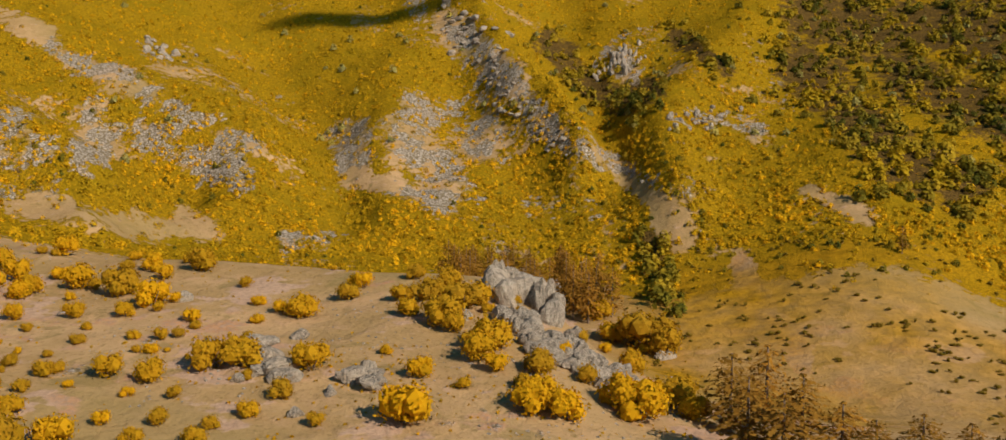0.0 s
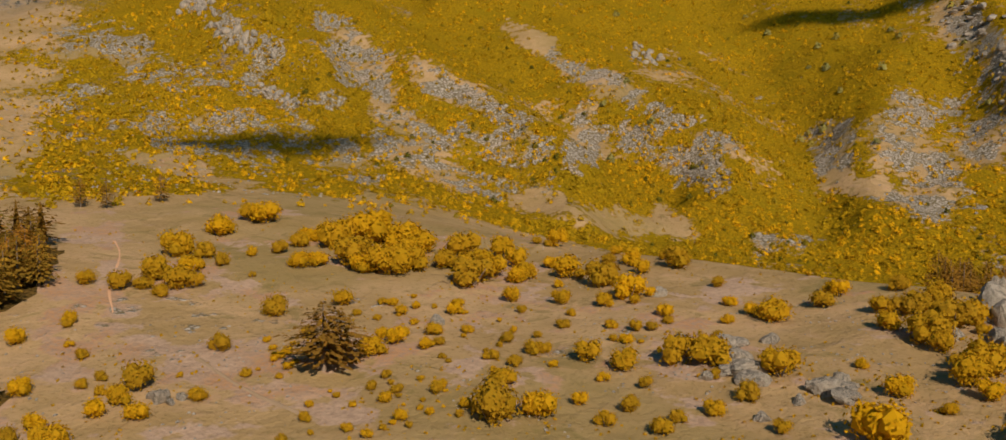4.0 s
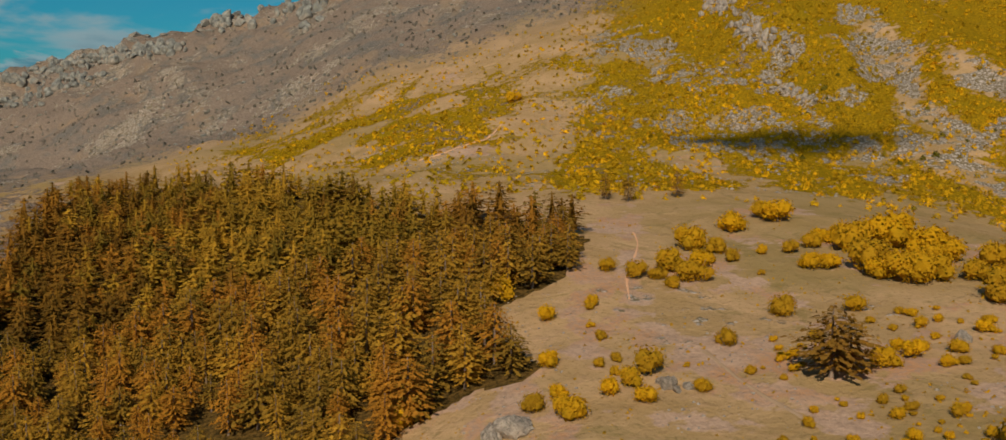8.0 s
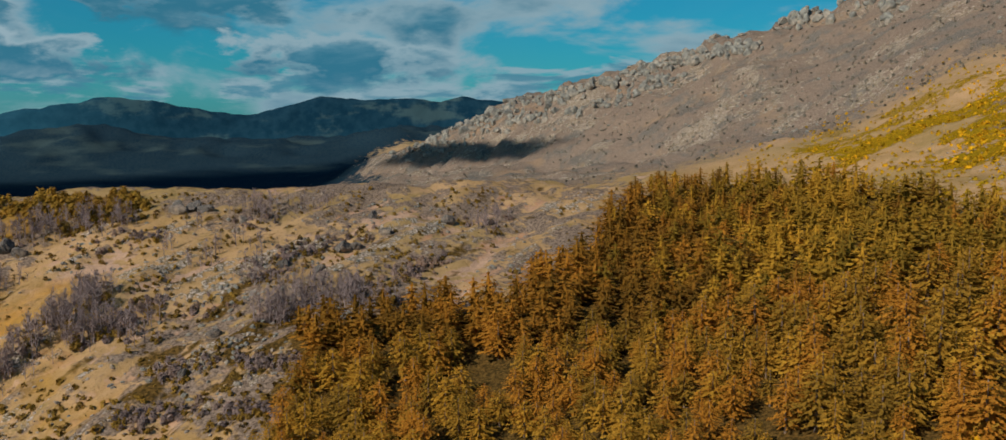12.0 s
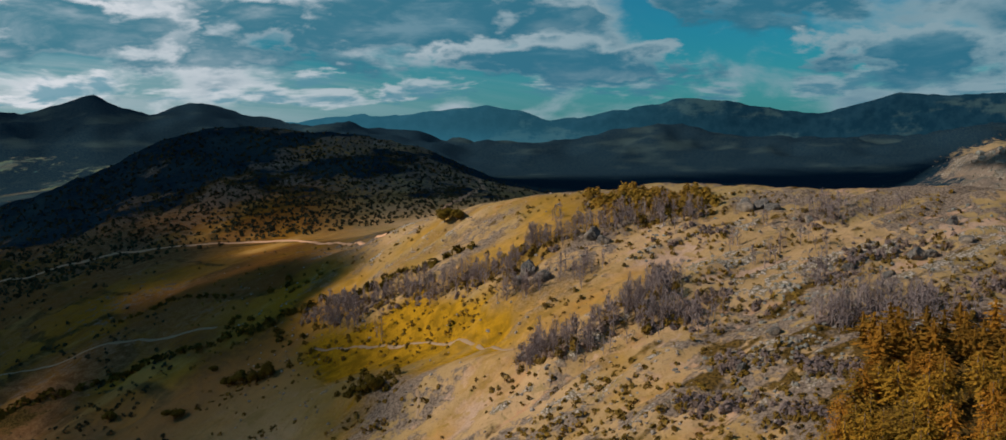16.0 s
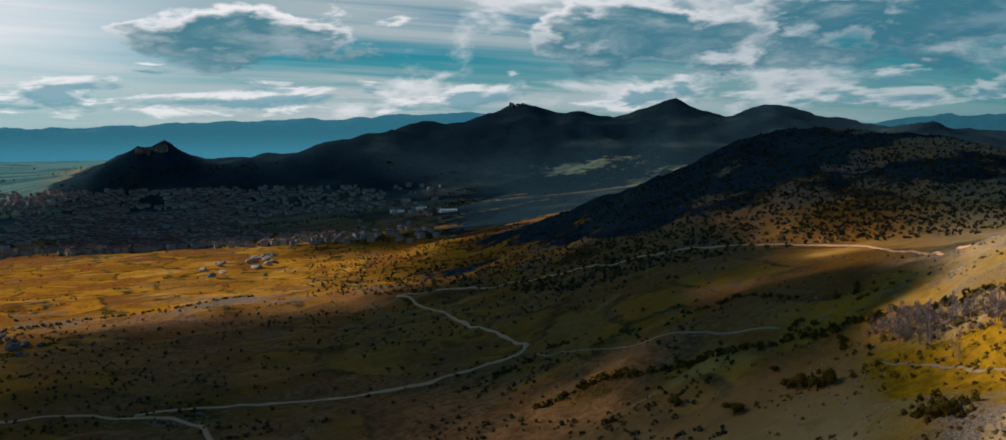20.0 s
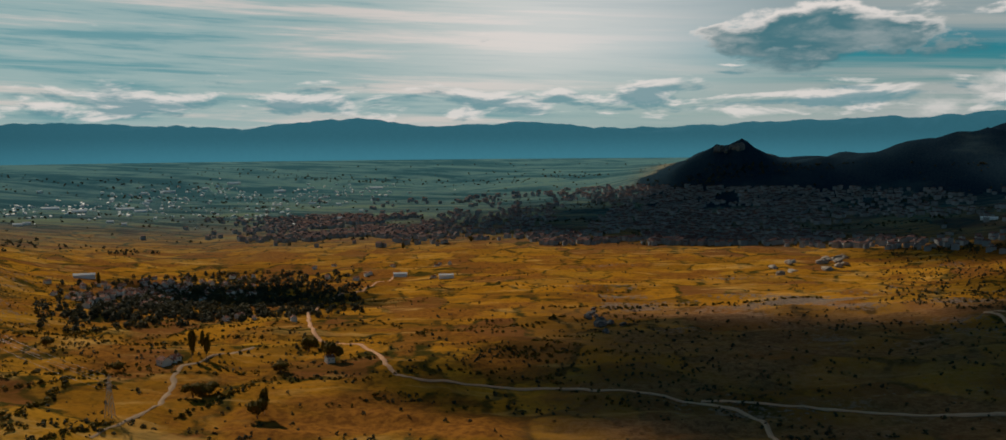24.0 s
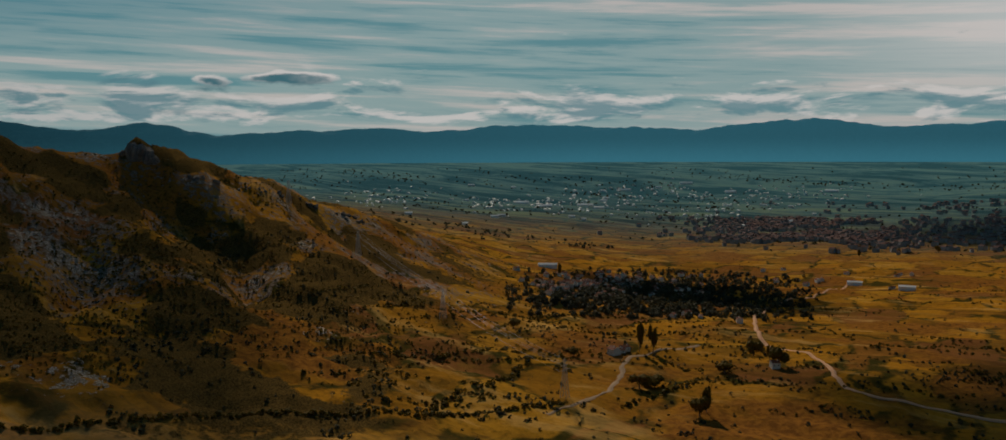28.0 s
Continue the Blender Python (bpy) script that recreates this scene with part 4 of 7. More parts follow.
BARE = [(27.4, -9.3, 3.0, 1.9), (43.8, -13.1, 2.3, 1.1), (37.4, -16.4, 2.3, 0.9), (16.3, -16.3, 1.5, 1.1), (43.7, -7.6, 2.3, 0.8), (40.7, -15.0, 3.4, 1.2),
        (49.4, -7.5, 0.8, 2.3), (60.2, 2.9, 1.5, 0.6), (59.0, -1.5, 3.0, 0.6), (-14.0, -8.9, 0.6, 1.9), (-15.5, -11.0, 0.8, 1.5), (-17.1, -12.7, 0.8, 1.5)]


def patches(rows):
    """Soft oval patches: bearing, slope of sight, half width, half height, all in degrees."""
    total = np.zeros(Z2.shape)
    for a, e, w, h in rows:
        total = np.maximum(total, np.exp(-((A2 - a) / w) ** 2 - ((TILT - e) / h) ** 2))
    return total


def strokes(rows):
    """Soft bands along lines of bearing and slope of sight, frayed at the rim."""
    total = np.zeros(Z2.shape)
    fray = 1 + 0.55 * fbm(A2 / 1.3, TILT / 0.8, 4, 301) + 0.35 * fbm(A2 / 0.5, TILT / 0.35, 3, 305)
    for line, width in rows:
        best = np.full(Z2.shape, 99.0)
        for (a0, e0), (a1, e1) in zip(line, line[1:]):
            da, de = a1 - a0, e1 - e0
            t = np.clip(((A2 - a0) * da + (TILT - e0) * de) / (da * da + de * de), 0, 1)
            best = np.minimum(best, np.hypot(A2 - a0 - t * da, TILT - e0 - t * de))
        total = np.maximum(total, 1 - smooth01(best * fray / width, 0.35, 1.6))
    return total


speckle = fbm(X2 / 7, Y2 / 7, 3, 311)
stony, wooded, earth = strokes(STONY_A + STONY_B + STONY_C), strokes(WOODS), strokes(EARTH)
rockmask = (slope_face * (0.0 + 0.56 * stony + 0.42 * ribs + 0.50 * fbm(X2 / 13, Y2 / 13, 4, 101) + 0.6 * speckle * (0.35 + stony) - 0.6 * earth) + grey_mt * (0.30 + 0.5 * streaks + 0.5 * fbm(X2 / 16, Y2 / 16, 4, 103)) + pasture * (0.10 + 0.5 * fbm(X2 / 22, Y2 / 22, 4, 107)) + near_top * (0.06 + 0.45 * patch)
            + lit_ridge * (0.06 + 0.3 * stony + 0.45 * patch + 0.85 * combed - 0.6 * meadow) + dark_w * (0.08 + 0.6 * streaks + 0.3 * patch) + south * (-0.1 + 0.4 * patch) + 0.25 * plain_w * (patch - 0.2))
shrubmask = (slope_face * (0.86 - 0.30 * stony - 0.42 * ribs + 0.3 * wooded - 0.55 * earth + 0.5 * patch) + pasture * (0.30 + 0.8 * patch) + gorse * (0.30 + 0.9 * patch) + near_top * (0.05 + 0.2 * patch)
             + meadow * 0.55 + lit_ridge * (0.02 + 0.5 * wide - 0.5 * combed) + dark_w * 0.1)
baremask = 0.6 * patches(BARE) + 0.30 * earth * slope_face + near_top * (0.24 + 1.0 * fbm(X2 / 16, Y2 / 16, 4, 83) + 0.5 * fbm(X2 / 5, Y2 / 3, 3, 381)) + lit_ridge * (0.17 + 0.4 * patch - 0.9 * combed - 0.6 * meadow) + spur * (-0.1 + 0.3 * patch + 0.7 * earth) + 0.06 * pasture
# besides real heath, grey tone stands in for shade on valley floor and south hill
heathmask = bump01(A2, 158, 185, 5) * bump01(R2, 760, 1500, 100) * (0.12 + 0.6 * fbm(X2 / 60, Y2 / 40, 4, 411)) + bump01(A2, 134, 180, 4) * bump01(R2, 430, 1000, 40) * (0.22 + 0.6 * fbm(X2 / 50, Y2 / 30, 4, 395)) + south * smooth01(TILT, -11.5, -8) * (0.36 + 0.4 * patch + 0.3 * streaks) + grey_mt * (0.98 + 0.5 * patch + 0.5 * ribs) + pasture * (0.20 + 0.5 * patch) + lit_ridge * (0.42 + 0.08 * (1 - smooth01(A2, 104, 116)) - 0.4 * patch - 0.5 * meadow + 0.4 * fbm(UP2 / 30, DOWN2 / 9, 4, 43)) + bump01(A2, 110, 160, 4) * dark_w * (0.6 + 0.3 * patch)
# also puts shade of south hill, dark hill and valley into the colour
woodshade = (0.6 * south * smooth01(TILT, -11, -8) * smooth01(-(streaks + 0.5 * patch), -0.1, 0.25) + inside(FOREST, A2, TILT) * (R2 < 520) + 0.62 * wooded * slope_face + 0.8 * dark_w * smooth01(-streaks, -0.25, 0.15)
            + 0.6 * bump01(A2, 134, 181, 4) * bump01(R2, 430, 960, 40) * (0.25 + 0.9 * fbm(X2 / 60, Y2 / 45, 4, 361))
            + bump01(A2, 96, 111, 3) * bump01(TILT, -19, -9.5, 1.5) * (R2 < 330) * (0.14 + 0.8 * fbm(UP2 / 10, DOWN2 / 6, 4, 363, 0.6))
            + lit_ridge * (0.16 + 0.75 * fbm(UP2 / 16, DOWN2 / 6, 5, 371, 0.6) - 0.8 * meadow)
            + 0.5 * grey_mt * (0.05 + 0.8 * fbm(X2 / 38, Y2 / 38, 5, 365)))


# painted haze and shade: far hills, dark hill, ground behind the ridge
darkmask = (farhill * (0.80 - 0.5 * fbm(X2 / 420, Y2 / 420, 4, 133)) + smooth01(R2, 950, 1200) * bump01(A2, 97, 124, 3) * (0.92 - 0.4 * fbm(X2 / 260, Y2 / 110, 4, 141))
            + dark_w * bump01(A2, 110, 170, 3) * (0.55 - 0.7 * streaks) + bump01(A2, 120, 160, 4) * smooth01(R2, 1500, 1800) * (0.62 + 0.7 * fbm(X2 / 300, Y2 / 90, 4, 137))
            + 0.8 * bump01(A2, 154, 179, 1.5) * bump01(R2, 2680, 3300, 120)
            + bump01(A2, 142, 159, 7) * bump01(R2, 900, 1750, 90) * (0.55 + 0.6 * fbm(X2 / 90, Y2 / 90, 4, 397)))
# where teal haze is put into the colour of the far plain
hazemask = plain_w * smooth01(R2, 1500, 3000)
goldmask = 0.7 * lit_ridge * bump01(A2, 108, 140, 5) * smooth01(fbm(X2 / 34, Y2 / 34, 4, 401) - 0.6 * combed, -0.1, 0.5) + spur * (0.55 + 0.8 * patch) + meadow * (0.85 + 0.5 * patch) 


# red-brown put into the valley floor so that it stays brown in shade
russet = bump01(A2, 137, 184, 5) * bump01(R2, 400, 900, 50) * np.clip(0.62 + 0.8 * fbm(X2 / 70, Y2 / 34, 4, 421), 0, 0.9)
# haze that thickens towards the far edge, also put into the colour
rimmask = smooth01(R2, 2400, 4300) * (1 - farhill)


def build_ground():
    na, nr = Z2.shape
    verts = np.stack([X2, Y2, Z2 + EYE], -1).reshape(-1, 3)
    i, j = np.meshgrid(np.arange(na), np.arange(nr - 1), indexing="ij")
    i2 = (i + 1) % na
    faces = np.stack([i * nr + j, i * nr + j + 1, i2 * nr + j + 1, i2 * nr + j], -1).reshape(-1, 4)[:, ::-1]
    ob = bulk("ground", verts, faces, M_GROUND, True)
    for name, chans in (("cover", (rockmask, shrubmask, baremask)), ("land", (plain_w, heathmask, woodshade)), ("far", (darkmask, hazemask, goldmask)), ("rim", (rimmask, grey_mt, russet))):
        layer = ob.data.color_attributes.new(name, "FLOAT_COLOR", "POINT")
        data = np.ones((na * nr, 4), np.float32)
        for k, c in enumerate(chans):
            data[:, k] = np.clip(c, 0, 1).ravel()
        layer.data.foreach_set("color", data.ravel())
    return tagged(ob, "rolling dry grassland with rocky scrub slopes and a wide plain", "terrain", "", "structure")


build_ground()


def far_range():
    """Blue range that closes the plain all round."""
    pairs = [(-40, 3), (60, 3), (80, 2.6), (85.1, 2.4), (86.9, 1.77), (88.8, 1.16), (89.9, 1.5), (91.8, 1.73), (92.9, 1.37), (94.7, 1.67), (97.7, 1.57),
             (99.9, 1.76), (101, 1.4), (103.5, 0.7), (105.9, 0.87), (108.3, 1.41), (111, 1.68), (113.1, 1.4), (116.5, 0.8), (119.1, 0.5), (120.5, 1.0),
             (122.7, 1.4), (125.3, 1.16), (127.8, 0.89), (130.5, 0.98), (133.6, 0.6), (150, 1.0), (157.3, 1.56), (163.4, 1.24),
             (169.3, 1.12), (173, 0.98), (180, 0.72), (185, 1.2), (189.6, 1.1), (191, 0.96), (195.6, 1.5), (202, 0.95), (205, 1.0), (210, 1.22), (213, 1.2),
             (217.7, 0.87), (220, 1.05), (225.4, 0.9), (229.6, 0.7), (233, 1.44), (236.6, 0.91), (240.2, 1.47), (260, 2)]
    az = np.arange(0, 360, 0.2)
    a, e = np.array(sorted((p % 360, q) for p, q in pairs)).T
    top = np.interp(az, a, e, period=360)
    rows = np.linspace(0, 1, 16)
    A, T = np.meshgrid(az, rows, indexing="ij")
    R = 4720 + 120 * T
    top2 = np.repeat(top[:, None], 16, 1)
    el = -1.3 + (top2 + 1.3) * np.sin(T * math.pi / 2)
    z = R * np.tan(np.radians(el)) + EYE + fbm(A * 1.1, T * 5, 5, 5) * 14 * T * (1.3 - T) * 3 + fbm(A * 0.9, T, 4, 9) * 4 * T
    x, y = -R * np.sin(np.radians(A)), R * np.cos(np.radians(A))
    n = len(az)
    i, j = np.meshgrid(np.arange(n), np.arange(15), indexing="ij")
    f = np.stack([i * 16 + j, i * 16 + j + 1, ((i + 1) % n) * 16 + j + 1, ((i + 1) % n) * 16 + j], -1).reshape(-1, 4)[:, ::-1]
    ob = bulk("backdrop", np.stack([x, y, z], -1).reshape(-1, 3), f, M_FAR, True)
    tagged(ob, "distant mountain range beyond the plain, blue haze put into its colour", "mountains", "", "structure")


far_range()

# ---- clouds overhead, out of view, added to shade the land ----
def cloud(az, r, along, across, turn, seed, height=720, vapour=None, drop=0.0):
    """A flat-bottomed heap of cloud, out of view, placed so that its shade falls round that bearing and distance."""
    back = (height + drop) / math.tan(radians(SUN_EL))
    cx = -r * math.sin(radians(az)) - back * math.sin(radians(SUN_AZ))
    cy = r * math.cos(radians(az)) + back * math.cos(radians(SUN_AZ))
    ang, ring = np.meshgrid(np.linspace(0, 2 * math.pi, 96, endpoint=False), np.linspace(0.02, 1, 14), indexing="ij")
    rim = 1 + 0.45 * fbm(np.cos(ang) * 1.6 + seed, np.sin(ang) * 1.6, 5, seed, 0.6)
    u, v = ring * rim * np.cos(ang) * along, ring * rim * np.sin(ang) * across
    dome = np.sqrt(np.clip(1 - ring ** 2, 0, 1)) * 0.22 * min(along, across) * (1 + 0.8 * fbm(u / 90, v / 90, 4, seed + 3))
    base = -0.02 * min(along, across) * (1 - ring) + 4 * fbm(u / 60, v / 60, 3, seed + 5)
    c, s = math.cos(radians(turn)), math.sin(radians(turn))
    rows = []
    for h in (dome, base):
        rows.append(np.stack([c * u - s * v, s * u + c * v, h], -1).reshape(-1, 3))
    verts = np.concatenate(rows)
    i, j = np.meshgrid(np.arange(96), np.arange(13), indexing="ij")
    i2 = (i + 1) % 96
    f = np.stack([i * 14 + j, i * 14 + j + 1, i2 * 14 + j + 1, i2 * 14 + j], -1).reshape(-1, 4)
    faces = np.concatenate([f, f[:, ::-1] + 96 * 14])
    ob = bulk("cloud", verts, faces, vapour or M_CLOUD, True)
    ob.location = (cx, cy, EYE + height)
    thick = np.clip((1.02 - ring) * 2.1 * (1 + 0.5 * fbm(u / 110, v / 110, 4, seed + 8)), 0, 1)
    thick = (thick * thick * (3 - 2 * thick)).reshape(-1)
    layer = ob.data.color_attributes.new("thickness", "FLOAT_COLOR", "POINT")
    layer.data.foreach_set("color", np.repeat(np.concatenate([thick, thick]), 4).astype(np.float32))
    return tagged(ob, "flat-bottomed heap cloud out of view, added to shade the land", "cloud", "heap clouds")


cloud(139, 1180, 560, 440, 40, 3, 720, M_VEIL)
cloud(107, 2100, 720, 1100, 15, 8)
cloud(151, 690, 245, 275, -30, 14, 720, M_CLOUD, 125)
cloud(149, 1140, 350, 300, -10, 79, 720, M_VEIL, 140)
cloud(144, 385, 180, 95, -45, 87, 720, M_HAZE, 110)
cloud(133, 585, 105, 60, -47, 59, 720, M_WISP, 70)
cloud(171, 650, 235, 270, -8, 83, 720, M_VEIL, 145)
cloud(159, 1640, 300, 330, 0, 95, 720, M_VEIL, 170)
cloud(139, 505, 130, 80, -45, 97, 720, M_CLOUD, 92)
# added only to balance the brightness of the near fields
cloud(184, 590, 200, 75, -6, 61, 720, M_HAZE, 130)
cloud(152, 3350, 1000, 520, -20, 71, 1000, M_WISP)
cloud(202, 1150, 240, 125, -28, 75, 720, M_CLOUD, 170)
cloud(174, 2400, 950, 660, -5, 21, 720, M_CLOUD, 180)
# thin unseen cloud added to dim the backlit south hill
cloud(236, 640, 150, 230, 53, 52, 720, M_WISP, 90)
cloud(8.5, 672, 75, 18, -3, 33, 720, M_VEIL, -70)
cloud(41, 396, 52, 20, 48, 27, 720, M_HAZE, 10)
# narrow unseen strip, added to darken a band below the mountain crest
cloud(92.4, 1288, 330, 46, 30, 91, 720, M_CLOUD, 40)


# ---- plants ----
def leaf_quads(rng, points, size, facing, droop=0.0, loose=0.45):
    """Leafy sprays: one bent quad at each point, that faces more or less the way given."""
    n = len(points)
    w = facing / (np.linalg.norm(facing, axis=1)[:, None] + 1e-9) + rng.normal(size=(n, 3)) * loose
    w /= np.linalg.norm(w, axis=1)[:, None]
    a = rng.normal(size=(n, 3))
    a -= w * (a * w).sum(1)[:, None]
    a /= np.linalg.norm(a, axis=1)[:, None]
    b = np.cross(w, a)
    s = (size * rng.uniform(0.7, 1.3, n))[:, None] if np.ndim(size) == 0 else (size * rng.uniform(0.7, 1.3, n))[:, None]
    k = rng.uniform(0.55, 1.0, (n, 1))
    corners = [points - a * s - b * s * k * 0.6, points + a * s * 0.9 - b * s * k, points + a * s + b * s * k * 0.7, points - a * s * 0.8 + b * s * k]
    v = np.stack(corners, 1)
    v[:, 2, 2] -= droop * s[:, 0]
    f = np.arange(4 * n).reshape(n, 4)
    return v.reshape(-1, 3), f


def cone(h, r0, r1, sides, base=(0, 0, 0), tip=None, rings=2):
    base = np.array(base, float)
    tip = base + (0, 0, h) if tip is None else np.array(tip, float)
    ax = (tip - base) / np.linalg.norm(tip - base)
    u = np.cross(ax, (0.3, 0.9, 0.1))
    u /= np.linalg.norm(u)
    w = np.cross(ax, u)
    v, f = [], []
    for k in range(rings):
        t = k / (rings - 1)
        rr = r0 + (r1 - r0) * t
        for q in range(sides):
            c = 2 * math.pi * q / sides
            v.append(base + (tip - base) * t + rr * (u * math.cos(c) + w * math.sin(c)))
    for k in range(rings - 1):
        for q in range(sides):
            p = (q + 1) % sides
            f.append((k * sides + q, k * sides + p, (k + 1) * sides + p, (k + 1) * sides + q))
    return np.array(v), np.array(f)


def join(pieces):
    vs, fs, n = [], [], 0
    for v, f in pieces:
        vs.append(v), fs.append(f + n)
        n += len(v)
    return np.concatenate(vs), np.concatenate(fs)


def pine_crown(rng, h, whorls, branches, sprays, size):
    """Tiers of drooping branches, each a row of long needle sprays, and small tufts between them."""
    wide = rng.uniform(0.23, 0.29)
    base, along, length, width = [], [], [], []
    tuft, tsize = [], []
    for k in range(whorls):
        t = min(max((k + rng.uniform(-0.35, 0.35)) / (whorls - 1), 0), 1)
        z = h * (0.17 + 0.81 * t)
        reach = h * (wide * max(1 - t ** 3.2, 0) ** 0.7 * (0.75 + 0.5 * min(t * 3, 0.5)) + 0.03) * rng.uniform(0.7, 1.2)
        for q in range(branches):
            a = 2 * math.pi * (q + rng.uniform(-0.4, 0.4)) / branches + k * 1.3
            rr = reach * rng.uniform(0.65, 1.15)
            out = np.array([math.cos(a), math.sin(a), rng.uniform(-0.28, 0.12)])
            for s in range(sprays):
                d = rr * (0.15 + 0.85 * s / sprays)
                base.append(np.array([0, 0, z]) + out * d)
                turn = rng.uniform(-0.45, 0.45)
                w = np.array([out[0] - turn * out[1], out[1] + turn * out[0], out[2] - 0.10 * s])
                along.append(w)
                length.append(rr * 1.1 / sprays)
                width.append(rr * rng.uniform(0.13, 0.25) / sprays ** 0.45)
            tuft.append(np.array([0, 0, z + 0.012 * h]) + out * rr * rng.uniform(0.5, 1.0))
            tsize.append(size * h * rng.uniform(0.5, 1.0))
    base, along = np.array(base), np.array(along)
    length, width = np.array(length)[:, None], np.array(width)[:, None]
    side = np.cross(along, (0, 0, 1.0))
    side /= np.linalg.norm(side, axis=1)[:, None]
    side[:, 2] += rng.uniform(-0.55, 0.55, len(side))
    c = [base - side * width * 0.5, base + along * length * 0.55 - side * width, base + along * length, base + along * length * 0.5 + side * width]
    v = np.stack(c, 1).reshape(-1, 3)
    f = np.arange(len(v)).reshape(-1, 4)
    tuft = np.array(tuft + [np.array([0, 0, h * 0.99])])
    tsize = np.array(tsize + [size * h * 0.4])
    out = tuft * np.array([1, 1, 0])
    out /= np.linalg.norm(out, axis=1)[:, None] + 1e-6
    tv, tf = leaf_quads(rng, tuft, tsize, out * 0.9 + np.array([0, 0, 0.5]), 0.3, 0.4)
    return join([(v, f), (tv, tf)])


def scatter_bulk(rng, models, places, scales, turns):
    """All copies of the models as one array of points and faces, and a tone for each copy."""
    vs, fs, n, tones = [], [], 0, []
    shade = np.clip(0.5 + 0.22 * rng.normal(size=len(places)) + 0.35 * fbm(places[:, 0] / 35, places[:, 1] / 35, 3, 3), 0, 1)
    pick = rng.integers(0, len(models), len(places))
    for k, (v, f) in enumerate(models):
        sel = np.where(pick == k)[0]
        if not len(sel):
            continue
        c, s = np.cos(turns[sel])[:, None], np.sin(turns[sel])[:, None]
        sc = scales[sel]
        x = (v[None, :, 0] * c - v[None, :, 1] * s) * sc[:, 0:1]
        y = (v[None, :, 0] * s + v[None, :, 1] * c) * sc[:, 0:1]
        z = v[None, :, 2] * sc[:, 1:2]
        p = np.stack([x, y, z], -1) + places[sel][:, None, :]
        vs.append(p.reshape(-1, 3))
        fs.append((f[None] + (np.arange(len(sel)) * len(v))[:, None, None] + n).reshape(-1, f.shape[1]))
        tones.append(np.repeat(shade[sel], len(v)))
        n += len(sel) * len(v)
    return np.concatenate(vs), np.concatenate(fs), np.concatenate(tones)


def lattice(rng, az0, az1, r0, r1, step):
    """Places about one step apart in a ring sector."""
    out = []
    r = r0
    while r < r1:
        da = math.degrees(step / r)
        a = np.arange(az0, az1, da)
        a = a + rng.uniform(-0.45, 0.45, len(a)) * da
        rr = r + rng.uniform(-0.45, 0.45, len(a)) * step
        out.append(np.stack([a, rr], 1))
        r += step * 0.9
    return np.concatenate(out)


def level(az, r):
    x, y = -r * np.sin(np.radians(az)), r * np.cos(np.radians(az))
    z = ground_z(x, y)
    return np.stack([x, y, z], -1), np.degrees(np.arctan2(z - EYE, r))


def stand(p, size, turn, wide=None):
    wide = size if wide is None else wide
    return Matrix.LocRotScale(p, Euler((0, 0, turn)), (wide, wide, size))


rng = np.random.default_rng(5)


def pine_thing(seed, needles=None):
    g = np.random.default_rng(seed)
    root = tagged(new("pine_tree"), "rusty brown pine with tiers of drooping branches", "pine tree", "pines of the plantation")
    tv, tf = cone(1, 0.022, 0.006, 7, rings=4)
    part("trunk", tv, tf, M_BARK, root, "", True)
    cv, cf = pine_crown(g, 1.0, 19, 9, 6, 0.022)
    part("crown", cv, cf, needles or M_PINE, root)
    return root


def plant_forest():
    pts = lattice(rng, 50, 105, 125, 470, 6.3)
    pos, el = level(pts[:, 0], pts[:, 1])
    gap = fbm(pos[:, 0] / 22, pos[:, 1] / 22, 3, 91)
    ok = inside(FOREST, pts[:, 0], el) & (gap > -0.44)
    pos, pts = pos[ok], pts[ok]
    order = np.argsort(pts[:, 1])
    pos, pts = pos[order], pts[order]
    tall = rng.uniform(6.8, 11.0, len(pos)) * (1 + 0.25 * fbm(pos[:, 0] / 40, pos[:, 1] / 40, 3, 7))
    near = 300
    kinds = [pine_thing(40 + k, (M_PINE, M_PINE, M_PINERUST)[k % 3]) for k in range(6)]
    for k in range(near):
        m = stand(pos[k] - (0, 0, 0.2), tall[k], rng.uniform(0, 6.28), tall[k] * rng.uniform(1.05, 1.5))
        if k < len(kinds):
            kinds[k].matrix_basis = m
            kinds[k].scale = m.to_scale()
        else:
            src = kinds[k % len(kinds)]
            keep = src.scale.copy()
            src.scale = (1, 1, 1)
            copy_thing(src, m)
            src.scale = keep
    models = []
    for k in range(5):
        g = np.random.default_rng(70 + k)
        models.append(join([pine_crown(g, 1.0, 13, 6, 2, 0.030), cone(0.85, 0.10, 0.01, 4, (0, 0, 0.18))]))
    rest = pos[near:]
    sc = np.stack([tall[near:] * rng.uniform(1.1, 1.6, len(rest)), tall[near:] * 1.05], 1)
    turns, rusty = rng.uniform(0, 6.28, len(rest)), np.abs(pts[near:, 0] + rng.normal(size=len(rest)) * 4 - 69) > 8
    for pick, needles, label in ((rusty, M_PINERUST, "dense plantation of rusty brown pines"), (~rusty, M_PINEFAR, "dense plantation of ochre and olive pines")):
        v, f, tone = scatter_bulk(rng, models, rest[pick], sc[pick], turns[pick])
        tagged(bulk("pine_forest", v, f, needles, False, tone), label, "forest", "", "stuff")


plant_forest()


